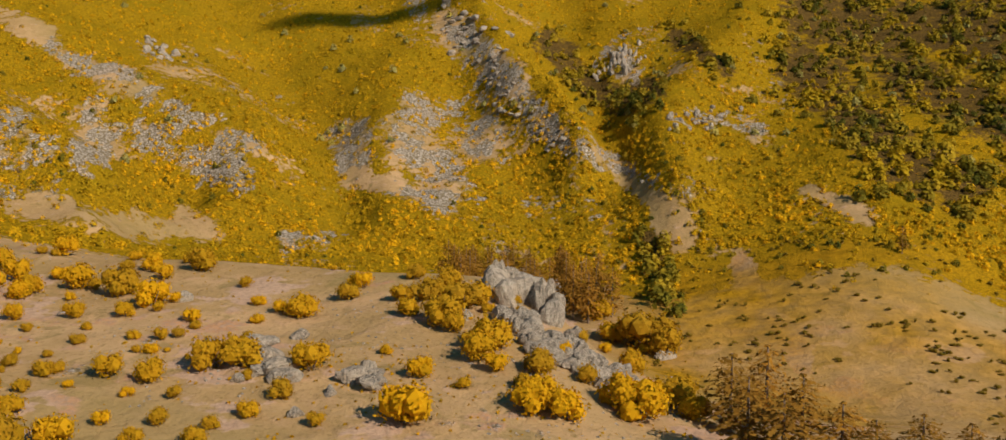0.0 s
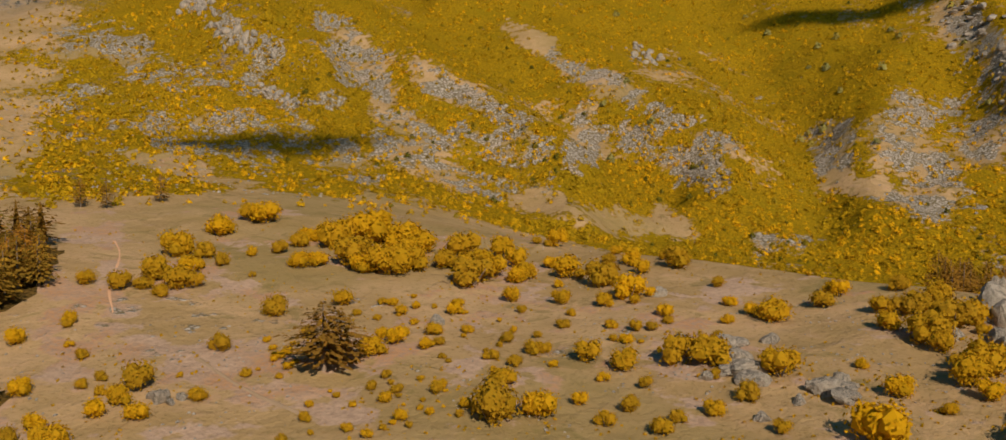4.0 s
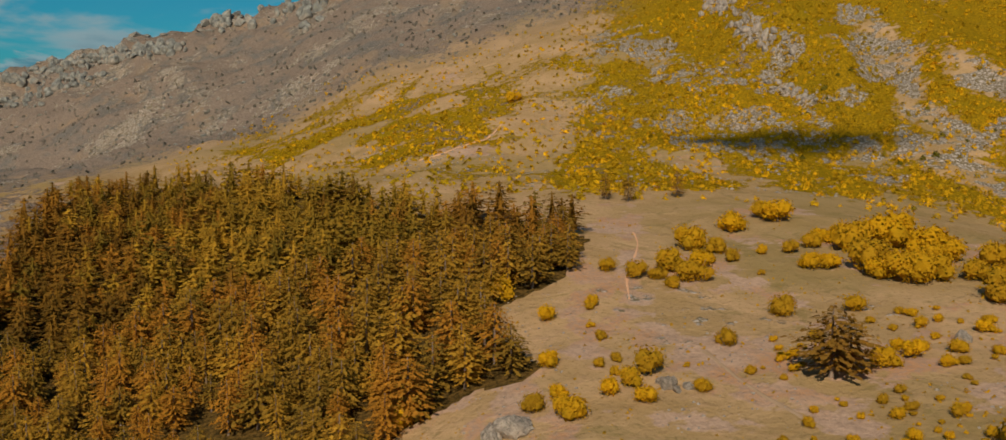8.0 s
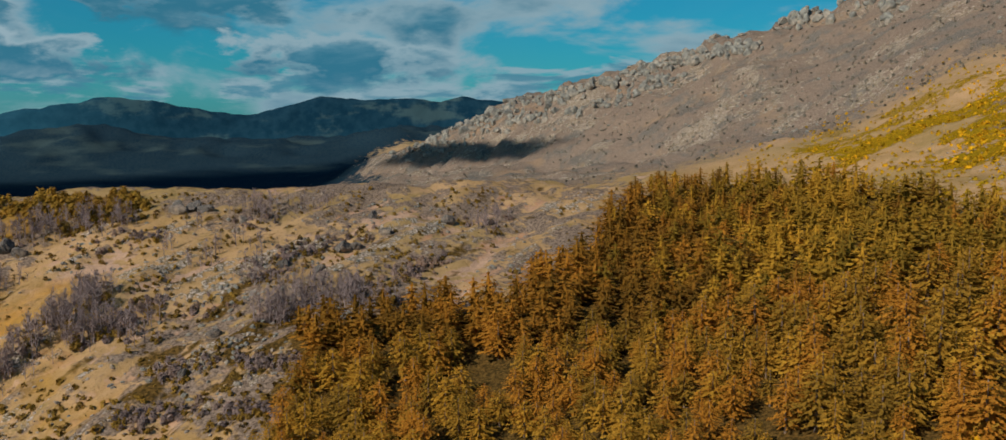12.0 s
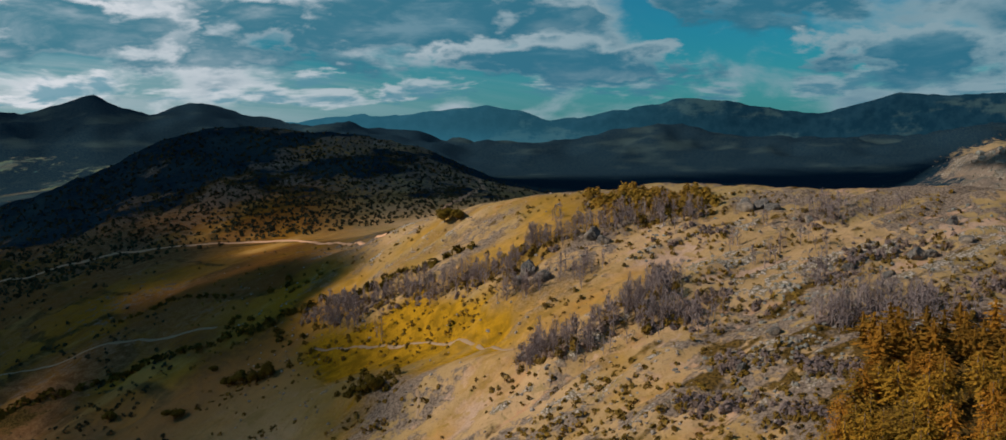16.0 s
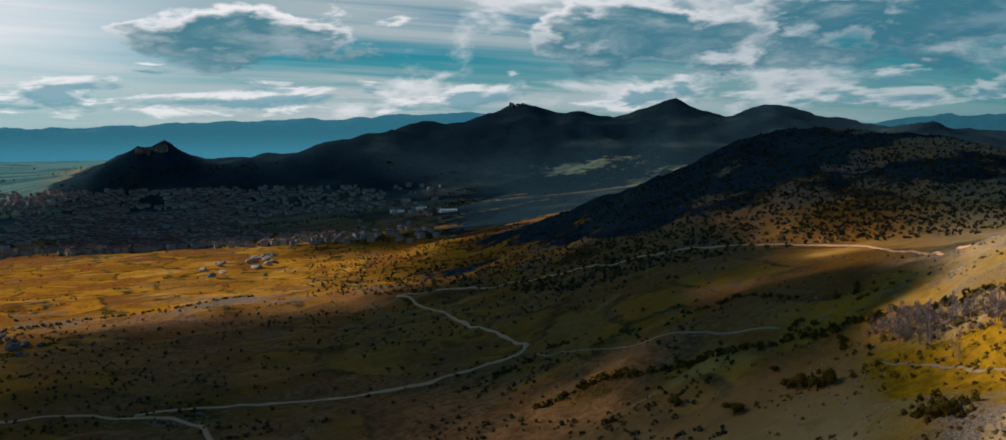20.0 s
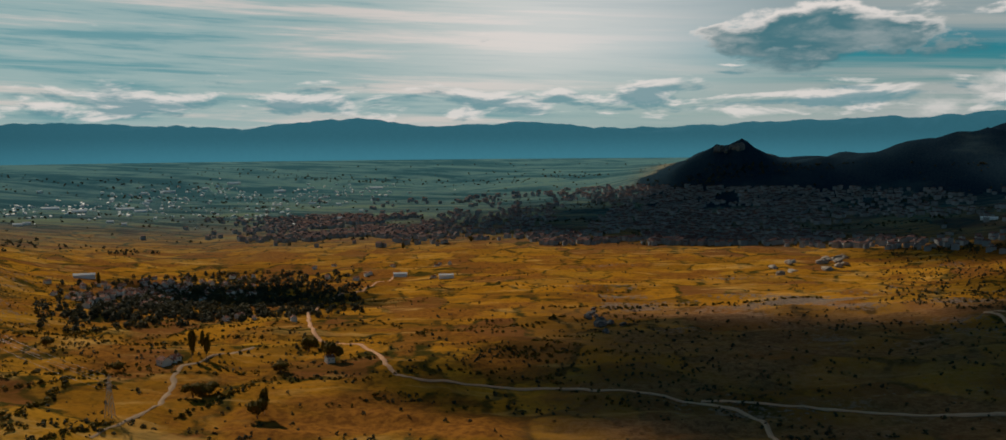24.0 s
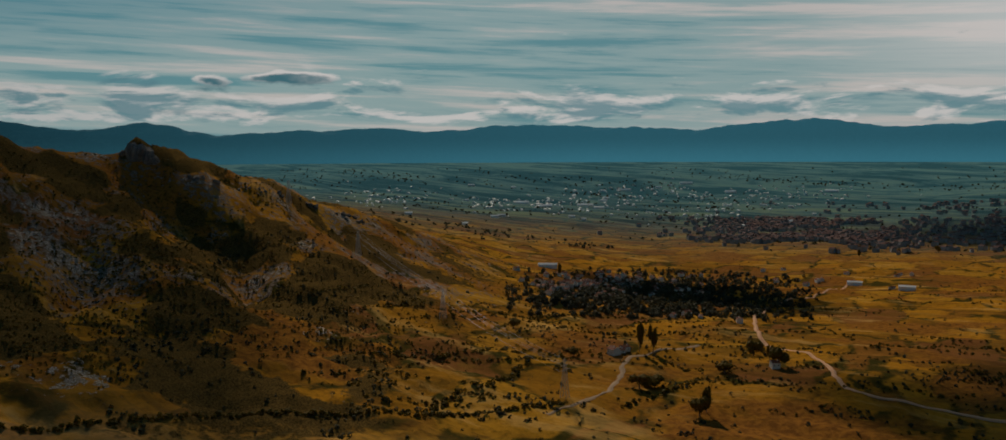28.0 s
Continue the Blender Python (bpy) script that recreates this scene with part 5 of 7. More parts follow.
def single_pines():
    """Pines that stand apart: bearing, slope of sight, height, breadth."""
    rows = [(38.0, -13.9, 11.0, 16), (37.0, -13.6, 8.5, 12), (-13.4, -17.0, 12, 14), (-15.4, -16.8, 14, 16), (-17.4, -17.6, 11, 14), (-14.4, -18.4, 11, 14), (-16.4, -18.8, 10, 13),
            (-19.6, -18.4, 9, 12), (-21.4, -18.9, 8, 11), (-23.8, -18.6, 9, 11), (-26.2, -18.8, 9, 11), (-28.4, -18.4, 9, 11),
            (50.9, -4.3, 8, 7), (49.6, -4.4, 8, 7), (46.8, -4.1, 8, 7), (-22.3, -6.5, 9, 6)]
    for a, e, h, w in rows:
        p, r = spot(a, e)
        src = pine_thing(int(abs(600 + a * 7 + e)), M_PINEDARK)
        m = stand(p - Vector((0, 0, 0.2)), h, a, w * 1.2)
        src.matrix_basis = m
        tagged(src, "broad brown pine that stands alone in dry grass", "pine tree", "pines apart")
    # grove behind the rim of the terrace
    for k in range(34):
        a, r = rng.uniform(-6.5, 3.4), rng.uniform(262, 330)
        pos, _ = level(np.array([a]), np.array([r]))
        top = EYE + r * math.tan(radians(-6.4 + rng.uniform(-0.5, 0.4)))
        src = pine_thing(300 + k % 3, M_PINEDARK) if k < 3 else copy_thing(grove[k % 3], Matrix())
        if k < 3:
            grove.append(src)
        h = max(7.0, min(15, top - pos[0][2]))
        src.matrix_basis = stand(pos[0] - (0, 0, 0.3), h, rng.uniform(0, 6), h * 0.9)
        tagged(src, "dark brown pine in a grove below the terrace", "pine tree", "grove pines")


grove = []
single_pines()


def icosphere(level_):
    bm = bmesh.new()
    bmesh.ops.create_icosphere(bm, subdivisions=level_, radius=1)
    bm.verts.ensure_lookup_table()
    v = np.array([q.co[:] for q in bm.verts])
    f = np.array([[q.index for q in face.verts] for face in bm.faces])
    bm.free()
    return v, f


def bush_model(seed, quads=680, lobes=10):
    """A rounded shrub one metre across: lobes of leaf sprays over a low centre."""
    g = np.random.default_rng(seed)
    pts, away, cores = [], [], []
    cv, cf = icosphere(1)
    for k in range(lobes):
        c = np.array([g.uniform(-0.26, 0.26), g.uniform(-0.26, 0.26), g.uniform(0.22, 0.5)])
        rad = g.uniform(0.20, 0.32)
        n = quads // lobes
        d = g.normal(size=(n, 3))
        d /= np.linalg.norm(d, axis=1)[:, None]
        pts.append(c + d * rad * g.uniform(0.8, 1.05, (n, 1)))
        cores.append((c + cv * rad * 0.72, np.array(cf)))
        away.append(d + (c - np.array([0, 0, 0.2])) * 0.8 + np.array([0, 0, 0.2]))
    pts, away = np.concatenate(pts), np.concatenate(away)
    ok = pts[:, 2] > 0.03
    v, f = leaf_quads(g, pts[ok], 0.028, away[ok])
    inner, tri = join(cores)
    return np.concatenate([v, inner]), [tuple(q) for q in f] + [tuple(q) for q in tri + len(v)]


def bush_thing(seed):
    root = tagged(new("bush"), "rounded yellow-ochre bush on dry grass", "bush", "bushes on the terrace")
    v, f = bush_model(seed)
    part("foliage", v, f, M_BUSH, root)
    g = np.random.default_rng(seed)
    stems = join([cone(0.4, 0.02, 0.008, 5, (0, 0, -0.05), (g.uniform(-0.2, 0.2), g.uniform(-0.2, 0.2), 0.4)) for _ in range(4)])
    part("stem", stems[0], stems[1], M_BARK, root)
    return root


# bearing, slope of sight, width in hundredths of the distance
BUSHES_A = [(39.4, -8.0, 2.3), (31.2, -15.1, 1.6), (34.5, -15.8, 1.8), (22.9, -16.0, 2.1), (25.4, -16.7, 3.9), (28.2, -16.9, 5.3), (27.5, -14.9, 3.0),
            (18.9, -14.9, 1.6), (25.6, -13.1, 2.3), (22.5, -13.5, 3.3), (20.2, -13.9, 3.3), (17.1, -13.4, 3.9), (15.2, -13.4, 4.6), (11.3, -13.8, 3.9),
            (12.9, -15.3, 2.6), (11.0, -16.9, 2.3), (6.0, -16.9, 5.9), (4.9, -14.3, 3.0), (2.4, -15.0, 1.8), (-2.1, -15.8, 3.9), (-2.5, -13.9, 2.6),
            (0.3, -14.0, 3.0), (11.7, -10.7, 3.9), (6.9, -13.0, 1.4), (31.5, -12.0, 2.0), (33.7, -12.5, 2.3)]
BUSHES_B = [(35.4, -13.1, 3.3), (36.9, -10.2, 2.6), (40.7, -10.7, 3.0), (43.9, -12.5, 2.3), (45.1, -15.1, 2.0), (47.9, -13.8, 2.0), (30.4, -10.8, 2.0),
            (26.9, -10.1, 2.0), (37.2, -6.9, 3.9), (35.1, -6.6, 4.6), (33.3, -7.0, 3.9), (34.0, -8.5, 3.9), (32.6, -8.2, 3.3), (36.5, -8.0, 3.9),
            (30.0, -7.4, 3.3), (29.3, -9.1, 4.6), (27.4, -7.5, 2.6), (24.0, -10.2, 2.0), (26.7, -9.0, 2.3), (23.6, -8.7, 3.3), (21.4, -9.1, 3.6),
            (20.0, -9.8, 3.3), (21.4, -10.3, 2.0), (17.9, -10.8, 2.0), (17.2, -7.9, 3.3), (14.9, -9.0, 1.6)]
BUSHES_C = [(45.8, -7.1, 3.3), (43.8, -6.0, 3.3), (41.9, -5.2, 2.6), (41.1, -5.4, 3.3), (44.4, -7.3, 2.3), (46.0, -9.0, 3.3), (47.3, -8.2, 2.6),
            (46.9, -9.3, 2.0), (9.1, -9.8, 2.6), (5.9, -10.0, 2.6), (3.3, -9.5, 3.3), (1.5, -10.2, 3.3), (5.7, -10.8, 2.6), (14.2, -10.0, 1.6),
            (8.6, -9.1, 2.0), (1.8, -12.6, 2.6), (17.1, -16.7, 2.0), (19.8, -16.3, 2.3), (14.8, -16.2, 2.3), (21.3, -17.1, 2.3), (17.9, -17.4, 2.6)]
BUSHES_D = [(54.4, -11.4, 2.0), (51.6, -10.5, 1.6), (50.6, -15.6, 2.3), (52.7, -16.9, 3.6), (53.6, -15.8, 2.0), (55.2, -16.6, 2.6), (48.3, -14.3, 3.3),
            (49.3, -15.0, 2.6), (45.1, -15.2, 1.6), (48.5, -15.9, 2.6), (54.2, -14.0, 2.3), (57.1, -10.2, 3.3), (49.1, -8.8, 2.6), (47.3, -8.4, 3.3),
            (50.8, -8.5, 2.0), (63.0, -17.4, 3.3), (56.3, 1.4, 1.8)]


BUSHES_E = [(3.5, -11.3, 4.6), (2.4, -10.5, 3.9), (4.1, -9.8, 3.3), (1.4, -13.5, 3.9), (0.5, -12.7, 4.6), (-2.0, -14.1, 3.6), (-1.9, -16.3, 4.6), (-8.4, -12.5, 5.3), (-9.5, -12.9, 3.9), (-5.6, -11.0, 3.3), (-6.4, -12.1, 3.3), (-6.9, -16.0, 4.6), (-8.3, -16.6, 5.9), (-10.1, -15.7, 4.6), (-11.2, -16.3, 3.9), (-5.0, -14.7, 2.6), (-3.5, -13.1, 2.0), (-1.1, -15.0, 2.3), (-3.9, -16.7, 3.9), (4.9, -10.0, 2.6), (2.0, -8.5, 2.6), (2.9, -11.8, 2.6), (-4.4, -12.3, 2.3), (-7.5, -14.0, 3.3)]


def plant_bushes():
    kinds = [bush_thing(500 + k) for k in range(6)]
    rows = BUSHES_A + BUSHES_B + BUSHES_C + BUSHES_D + BUSHES_E
    # looser growth between them
    extra = []
    for a, e in ((35.9, -7.4), (34.6, -7.9), (33.2, -7.6), (32.0, -7.3), (35.4, -8.3), (31.0, -8.1), (28.6, -8.0), (27.9, -8.7), (29.8, -8.4), (26.6, -8.1)):
        extra.append((a, e, 2.8))
    while len(extra) < 180:
        a, e = rng.uniform(-9, 52), rng.uniform(-17.8, -5.6)
        x, y, z, r = sight(a, e)
        if r[0] == 0 or r[0] > 262 or fbm(x / 24, y / 24, 3, 19)[0] < 0.08:
            continue
        extra.append((a, e, rng.uniform(0.5, 1.7) * (1.5 if r[0] > 190 else 1.0)))
    for k, (a, e, w) in enumerate(rows + extra):
        p, r = spot(a, e)
        wide = w / 100 * math.hypot(r, p.z - EYE) * (1.24 if 26 < a < 38.5 and e > -9.3 and k < 120 else 1.12)
        m = stand(p - Vector((0, 0, 0.04 * wide)), wide * rng.uniform(0.85, 1.15), rng.uniform(0, 6.28), wide)
        if k < len(kinds):
            kinds[k].matrix_basis = m
        else:
            src = kinds[k % len(kinds)]
            keep = src.scale.copy()
            src.scale = (1, 1, 1)
            copy_thing(src, m)
            src.scale = keep


plant_bushes()


def clump_models(n, quads, size, seed):
    out = []
    for k in range(n):
        g = np.random.default_rng(seed + k)
        d = g.normal(size=(quads, 3))
        d /= np.linalg.norm(d, axis=1)[:, None]
        d[:, 2] = np.abs(d[:, 2]) * 0.95 + 0.05
        p = d * np.array([0.42, 0.42, 0.75]) * g.uniform(0.65, 1.05, (quads, 1))
        out.append(leaf_quads(g, p, size, d + np.array([0, 0, 0.25]), 0.0, 0.35))
    return out


def sow(name, label, material, count, az, el, chance, size, models, seed, far=4500, category="scrub"):
    """Shrubs strewn over a stretch of land that shows from the vantage point."""
    g = np.random.default_rng(seed)
    a, e = g.uniform(*az, count), g.uniform(*el, count)
    x, y, z, r = sight(a, e)
    ok = (r > 0) & (r < far)
    ok &= chance(a, e, x, y, r) > g.uniform(0, 1, count)
    p = np.stack([x, y, z], -1)[ok]
    s = g.uniform(size[0], size[1], ok.sum()) ** 1.0
    sc = np.stack([s, s * g.uniform(0.7, 1.2, len(s))], 1)
    v, f, tone = scatter_bulk(g, models, p - np.array([0, 0, 0.15]), sc, g.uniform(0, 6.28, len(p)))
    return tagged(bulk(name, v, f, material, False, tone), label, category, "", "stuff")


def look_up(mask):
    def at(a, r):
        i = np.clip(np.rint(np.interp(np.where(a < -38, a + 360, a), AZ, np.arange(len(AZ)))).astype(int), 0, len(AZ) - 1)
        j = np.clip(np.rint(np.interp(r, RAD, np.arange(len(RAD)))).astype(int), 0, len(RAD) - 1)
        return mask[i, j]
    return at


shrub_at, stony_at, wooded_at, earth_at = look_up(shrubmask), look_up(stony), look_up(wooded), look_up(earth)
LOW = clump_models(6, 13, 0.225, 900)
FINE = clump_models(6, 26, 0.135, 990)
CROWN = clump_models(6, 70, 0.105, 930)
BUSHY = clump_models(6, 28, 0.155, 970)


def slope_chance(a, e, x, y, r):
    c = np.clip(1.5 * shrub_at(a, r) - 0.35 * stony_at(a, r), 0.30, 1) * (r > 285) * (1 - 0.8 * earth_at(a, r))
    c = c * (1 - 0.85 * np.clip(1.6 * wooded_at(a, r), 0, 1))
    return c * (1 - 0.9 * ((a < -8) & (e < -6) & (r < 345)) * (wooded_at(a, r) < 0.3))


sow("hillside_scrub", "thick yellow autumn scrub over a rocky mountainside", M_SCRUB, 24000, (-30, 53), (-9, 9), slope_chance, (0.8, 3.0), FINE, 31)
sow("dark_scrub", "dark olive woodland in the folds of the mountainside", M_OLIVE, 3000, (-30, 2), (-11, 9),
    lambda a, e, x, y, r: (r > 285) * np.clip(1.3 * wooded_at(a, r) - 0.1, 0, 1), (3.4, 7.6), CROWN, 32, 4500, "woodland")
sow("slope_bushes", "dark olive bushes scattered over the yellow scrub", M_OLIVE, 2600, (-30, 40), (-8, 8.5),
    lambda a, e, x, y, r: (r > 285) * np.clip(0.16 + 0.5 * (a < -3) + 0.5 * fbm(x / 40, y / 40, 3, 321), 0, 0.6) * (1 - earth_at(a, r)), (1.2, 3.4), CROWN, 47, 4500)
sow("pale_trees", "pale green rounded trees among the yellow scrub", M_PALE, 210, (-30, 24), (-2, 8),
    lambda a, e, x, y, r: (r > 285) * (0.25 + 0.6 * wooded_at(a, r)), (3.4, 6.2), CROWN, 46, 4500, "woodland")
sow("tussocks", "dry tussocks and low shrubs in the grass of the terrace", M_BUSH, 6500, (-12, 62), (-18.5, -5.5),
    lambda a, e, x, y, r: (r < 268) * (~inside(FOREST, a, e)) * np.clip(0.35 + 0.9 * fbm(x / 18, y / 18, 3, 29), 0, 1), (0.18, 0.75), LOW, 43)
def spur_bushes():
    """Small dark bushes that stand in loose rows over the grassy spur."""
    g = np.random.default_rng(33)
    kinds = []
    for k in range(4):
        root = tagged(new("low_shrub"), "small dark olive shrub on a grassy spur", "shrub", "shrubs on the spur")
        v, f = bush_model(540 + k, 240, 6)
        part("foliage", v, f, M_DARKOLIVE, root)
        sv, sf = join([cone(0.3, 0.02, 0.008, 4, (0, 0, -0.05), (g.uniform(-0.15, 0.15), g.uniform(-0.15, 0.15), 0.3)) for _ in range(3)])
        part("stem", sv, sf, M_BARK, root)
        kinds.append(root)
    made = 0
    while made < 230:
        a, e = g.uniform(-29, -7), g.uniform(-15.5, -5)
        p, r = spot(a, e)
        if not 205 < r < 345 or fbm(np.array([p.x / 16]), np.array([p.y / 9]), 3, 391)[0] < 0.02:
            continue
        m = stand(p - Vector((0, 0, 0.05)), g.uniform(0.8, 1.9), g.uniform(0, 6.28), g.uniform(1.0, 2.6))
        if made < 4:
            kinds[made].matrix_basis = m
        else:
            src = kinds[made % 4]
            keep = src.matrix_basis.copy()
            src.matrix_basis = Matrix()
            copy_thing(src, m)
            src.matrix_basis = keep
        made += 1


spur_bushes()
sow("gorse", "bright yellow scrub below the grey mountain", M_SCRUB, 6800, (44, 76), (-4.5, 6),
    lambda a, e, x, y, r: np.clip(look_up(gorse)(a, r) * np.clip(0.5 + 1.5 * fbm(x / 30, y / 30, 4, 71), 0, 1) + 0.42 * (r > 300) * (r < 640), 0, 1), (0.5, 2.6), LOW, 34, 730)
sow("heath", "grey leafless heath on the stony mountain", M_HEATH, 7000, (50, 101), (-3.5, 7.5),
    lambda a, e, x, y, r: 0.55 * (r > 640), (1.0, 3.2), LOW, 35, 1900, "heath")
sow("ridge_scrub", "low rust and ochre scrub on a stony ridge", M_RIDGE, 12000, (82, 140), (-18, -3.6),
    lambda a, e, x, y, r: (~inside(FOREST, a, e)) * np.clip(0.12 + 1.6 * fbm((-0.85 * x + 0.53 * y) / 34, (0.53 * x + 0.85 * y) / 12, 4, 55), 0.03, 0.8) * (r < 640), (0.4, 2.1), LOW, 36)
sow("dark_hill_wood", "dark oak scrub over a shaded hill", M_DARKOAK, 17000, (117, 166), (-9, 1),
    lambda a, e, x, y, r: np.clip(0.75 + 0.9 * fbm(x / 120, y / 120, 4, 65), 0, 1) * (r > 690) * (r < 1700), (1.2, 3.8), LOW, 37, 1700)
# dark leaf colour stands in for part of the hill's backlit shade
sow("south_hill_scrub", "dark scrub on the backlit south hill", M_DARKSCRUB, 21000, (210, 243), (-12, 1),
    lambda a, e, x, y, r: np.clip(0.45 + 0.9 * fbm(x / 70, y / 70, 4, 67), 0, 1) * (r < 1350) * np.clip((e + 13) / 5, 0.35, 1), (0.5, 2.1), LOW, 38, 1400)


def hedges(a, e, x, y, r):
    n = np.abs(fbm(x / 90, y / 90, 4, 77))
    return (r > 330) * (0.9 * (n < 0.05) + 0.05 + 0.7 * (fbm(x / 45, y / 16, 4, 74) > 0.27) + 0.45 * (fbm(x / 160, y / 160, 3, 78) > 0.25)) * (r < 2600)


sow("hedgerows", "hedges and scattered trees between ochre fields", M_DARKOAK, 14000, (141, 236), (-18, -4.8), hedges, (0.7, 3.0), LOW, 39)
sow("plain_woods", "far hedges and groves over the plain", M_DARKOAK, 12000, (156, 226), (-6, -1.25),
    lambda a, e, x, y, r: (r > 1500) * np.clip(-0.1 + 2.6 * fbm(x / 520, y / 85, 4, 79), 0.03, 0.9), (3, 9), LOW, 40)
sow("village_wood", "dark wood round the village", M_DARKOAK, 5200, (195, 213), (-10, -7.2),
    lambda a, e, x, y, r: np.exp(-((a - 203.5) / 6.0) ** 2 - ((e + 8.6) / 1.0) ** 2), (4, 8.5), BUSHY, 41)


def hedge_line(points, seed, size=(1.5, 4.0), gap=2.4):
    """A hedge or the growth along a ditch."""
    g = np.random.default_rng(seed)
    pos = [spot(a, e)[0] for a, e in points]
    out = []
    for p, q in zip(pos, pos[1:]):
        n = max(2, int((q - p).length / gap))
        for k in range(n):
            c = p.lerp(q, k / n)
            out.append((c.x + g.normal() * 1.6, c.y + g.normal() * 1.6))
    xy = np.array(out)
    p3 = np.concatenate([xy, ground_z(xy[:, 0], xy[:, 1])[:, None] - 0.15], 1)
    s = g.uniform(*size, len(p3))
    v, f, tone = scatter_bulk(g, LOW, p3, np.stack([s, s * 0.9], 1), g.uniform(0, 6, len(p3)))
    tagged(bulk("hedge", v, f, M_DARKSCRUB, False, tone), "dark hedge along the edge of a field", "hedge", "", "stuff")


hedge_line([(240.8, -14.4), (237.1, -14.6), (232.8, -14.8), (227.6, -15.0), (223.2, -15.3), (218.7, -15.6), (214.9, -15.6), (212.6, -15.3), (209.5, -14.9)], 0, (1.2, 3.4), 0.8)
hedge_line([(222.4, -11.8), (220.1, -12.1), (216.7, -12.4), (212.6, -12.5), (210.3, -12.4)], 1)
hedge_line([(217.2, -14.9), (215.4, -13.9), (213.3, -14.1)], 2)
hedge_line([(209.5, -10.7), (207.6, -10.9), (203.1, -10.8), (200.9, -11.0)], 3)
hedge_line([(217.9, -15.3), (216.4, -14.8), (214.1, -13.9), (212.6, -13.3), (211.0, -12.4)], 4)
hedge_line([(210.3, -9.8), (213.3, -9.8), (216.3, -9.6), (217.8, -9.0), (220.1, -9.3)], 5)
hedge_line([(192.4, -11.1), (188.7, -10.8), (184.9, -10.5), (181.7, -10.2)], 6)
hedge_line([(206.1, -15.1), (203.9, -14.2), (201.6, -13.5)], 7)
hedge_line([(217.3, -12.2), (214.6, -11.9), (211.5, -11.9), (208.6, -12.5)], 8)
hedge_line([(184.5, -9.6), (179.4, -9.6), (175.1, -9.4), (168.8, -8.8)], 9)
hedge_line([(152.7, -15.8), (149.6, -14.4), (147.3, -13.7), (141.9, -12.5), (138.2, -11.5), (132.7, -9.9), (127.4, -8.3), (123.5, -6.8)], 10, (2.5, 6.0))
hedge_line([(157.2, -14.8), (154.9, -13.8), (151.8, -12.2), (149.6, -11.5)], 11)
hedge_line([(143.7, -10.2), (140.8, -9.2), (137.1, -9.0)], 12)


for k in range(90):
    h = np.random.default_rng(4000 + k)
    a, e = h.uniform(178, 224), h.uniform(-15.5, -7.6)
    step, rise = h.uniform(0.9, 1.9), h.uniform(-0.16, 0.16)
    hedge_line([(a + step * q, e + rise * q + 0.12 * h.normal()) for q in range(4)], 60 + k, (1.0, 3.2), 3.4)


# ---- leafless trees on the ridge ----
def bare_tree(seed, twigs=22):
    g = np.random.default_rng(seed)
    trunk = cone(1, 0.020, 0.006, 5, rings=3)
    tw = []
    for k in range(twigs):
        z = g.uniform(0.22, 0.95)
        a = g.uniform(0, 6.28)
        l = 0.26 * (1.15 - z) + 0.05
        tw.append(cone(1, 0.011, 0.003, 3, (0, 0, z), (l * math.cos(a), l * math.sin(a), z + g.uniform(0.10, 0.26))))
    n = 46
    z = g.uniform(0.3, 1.05, n)
    a = g.uniform(0, 6.28, n)
    r = g.uniform(0.05, 1.0, n) * (0.27 * (1.2 - z) + 0.04)
    p = np.stack([r * np.cos(a), r * np.sin(a), z], 1)
    lean = np.stack([np.cos(a) * 0.4, np.sin(a) * 0.4, np.ones(n)], 1) * g.uniform(0.06, 0.13, (n, 1))
    side = g.normal(size=(n, 3)) * 0.008
    v = np.stack([p - side, p + side, p + lean + side * 0.5, p + lean - side * 0.5], 1).reshape(-1, 3)
    tw.append((v, np.arange(4 * n).reshape(n, 4)))
    return trunk, join(tw)


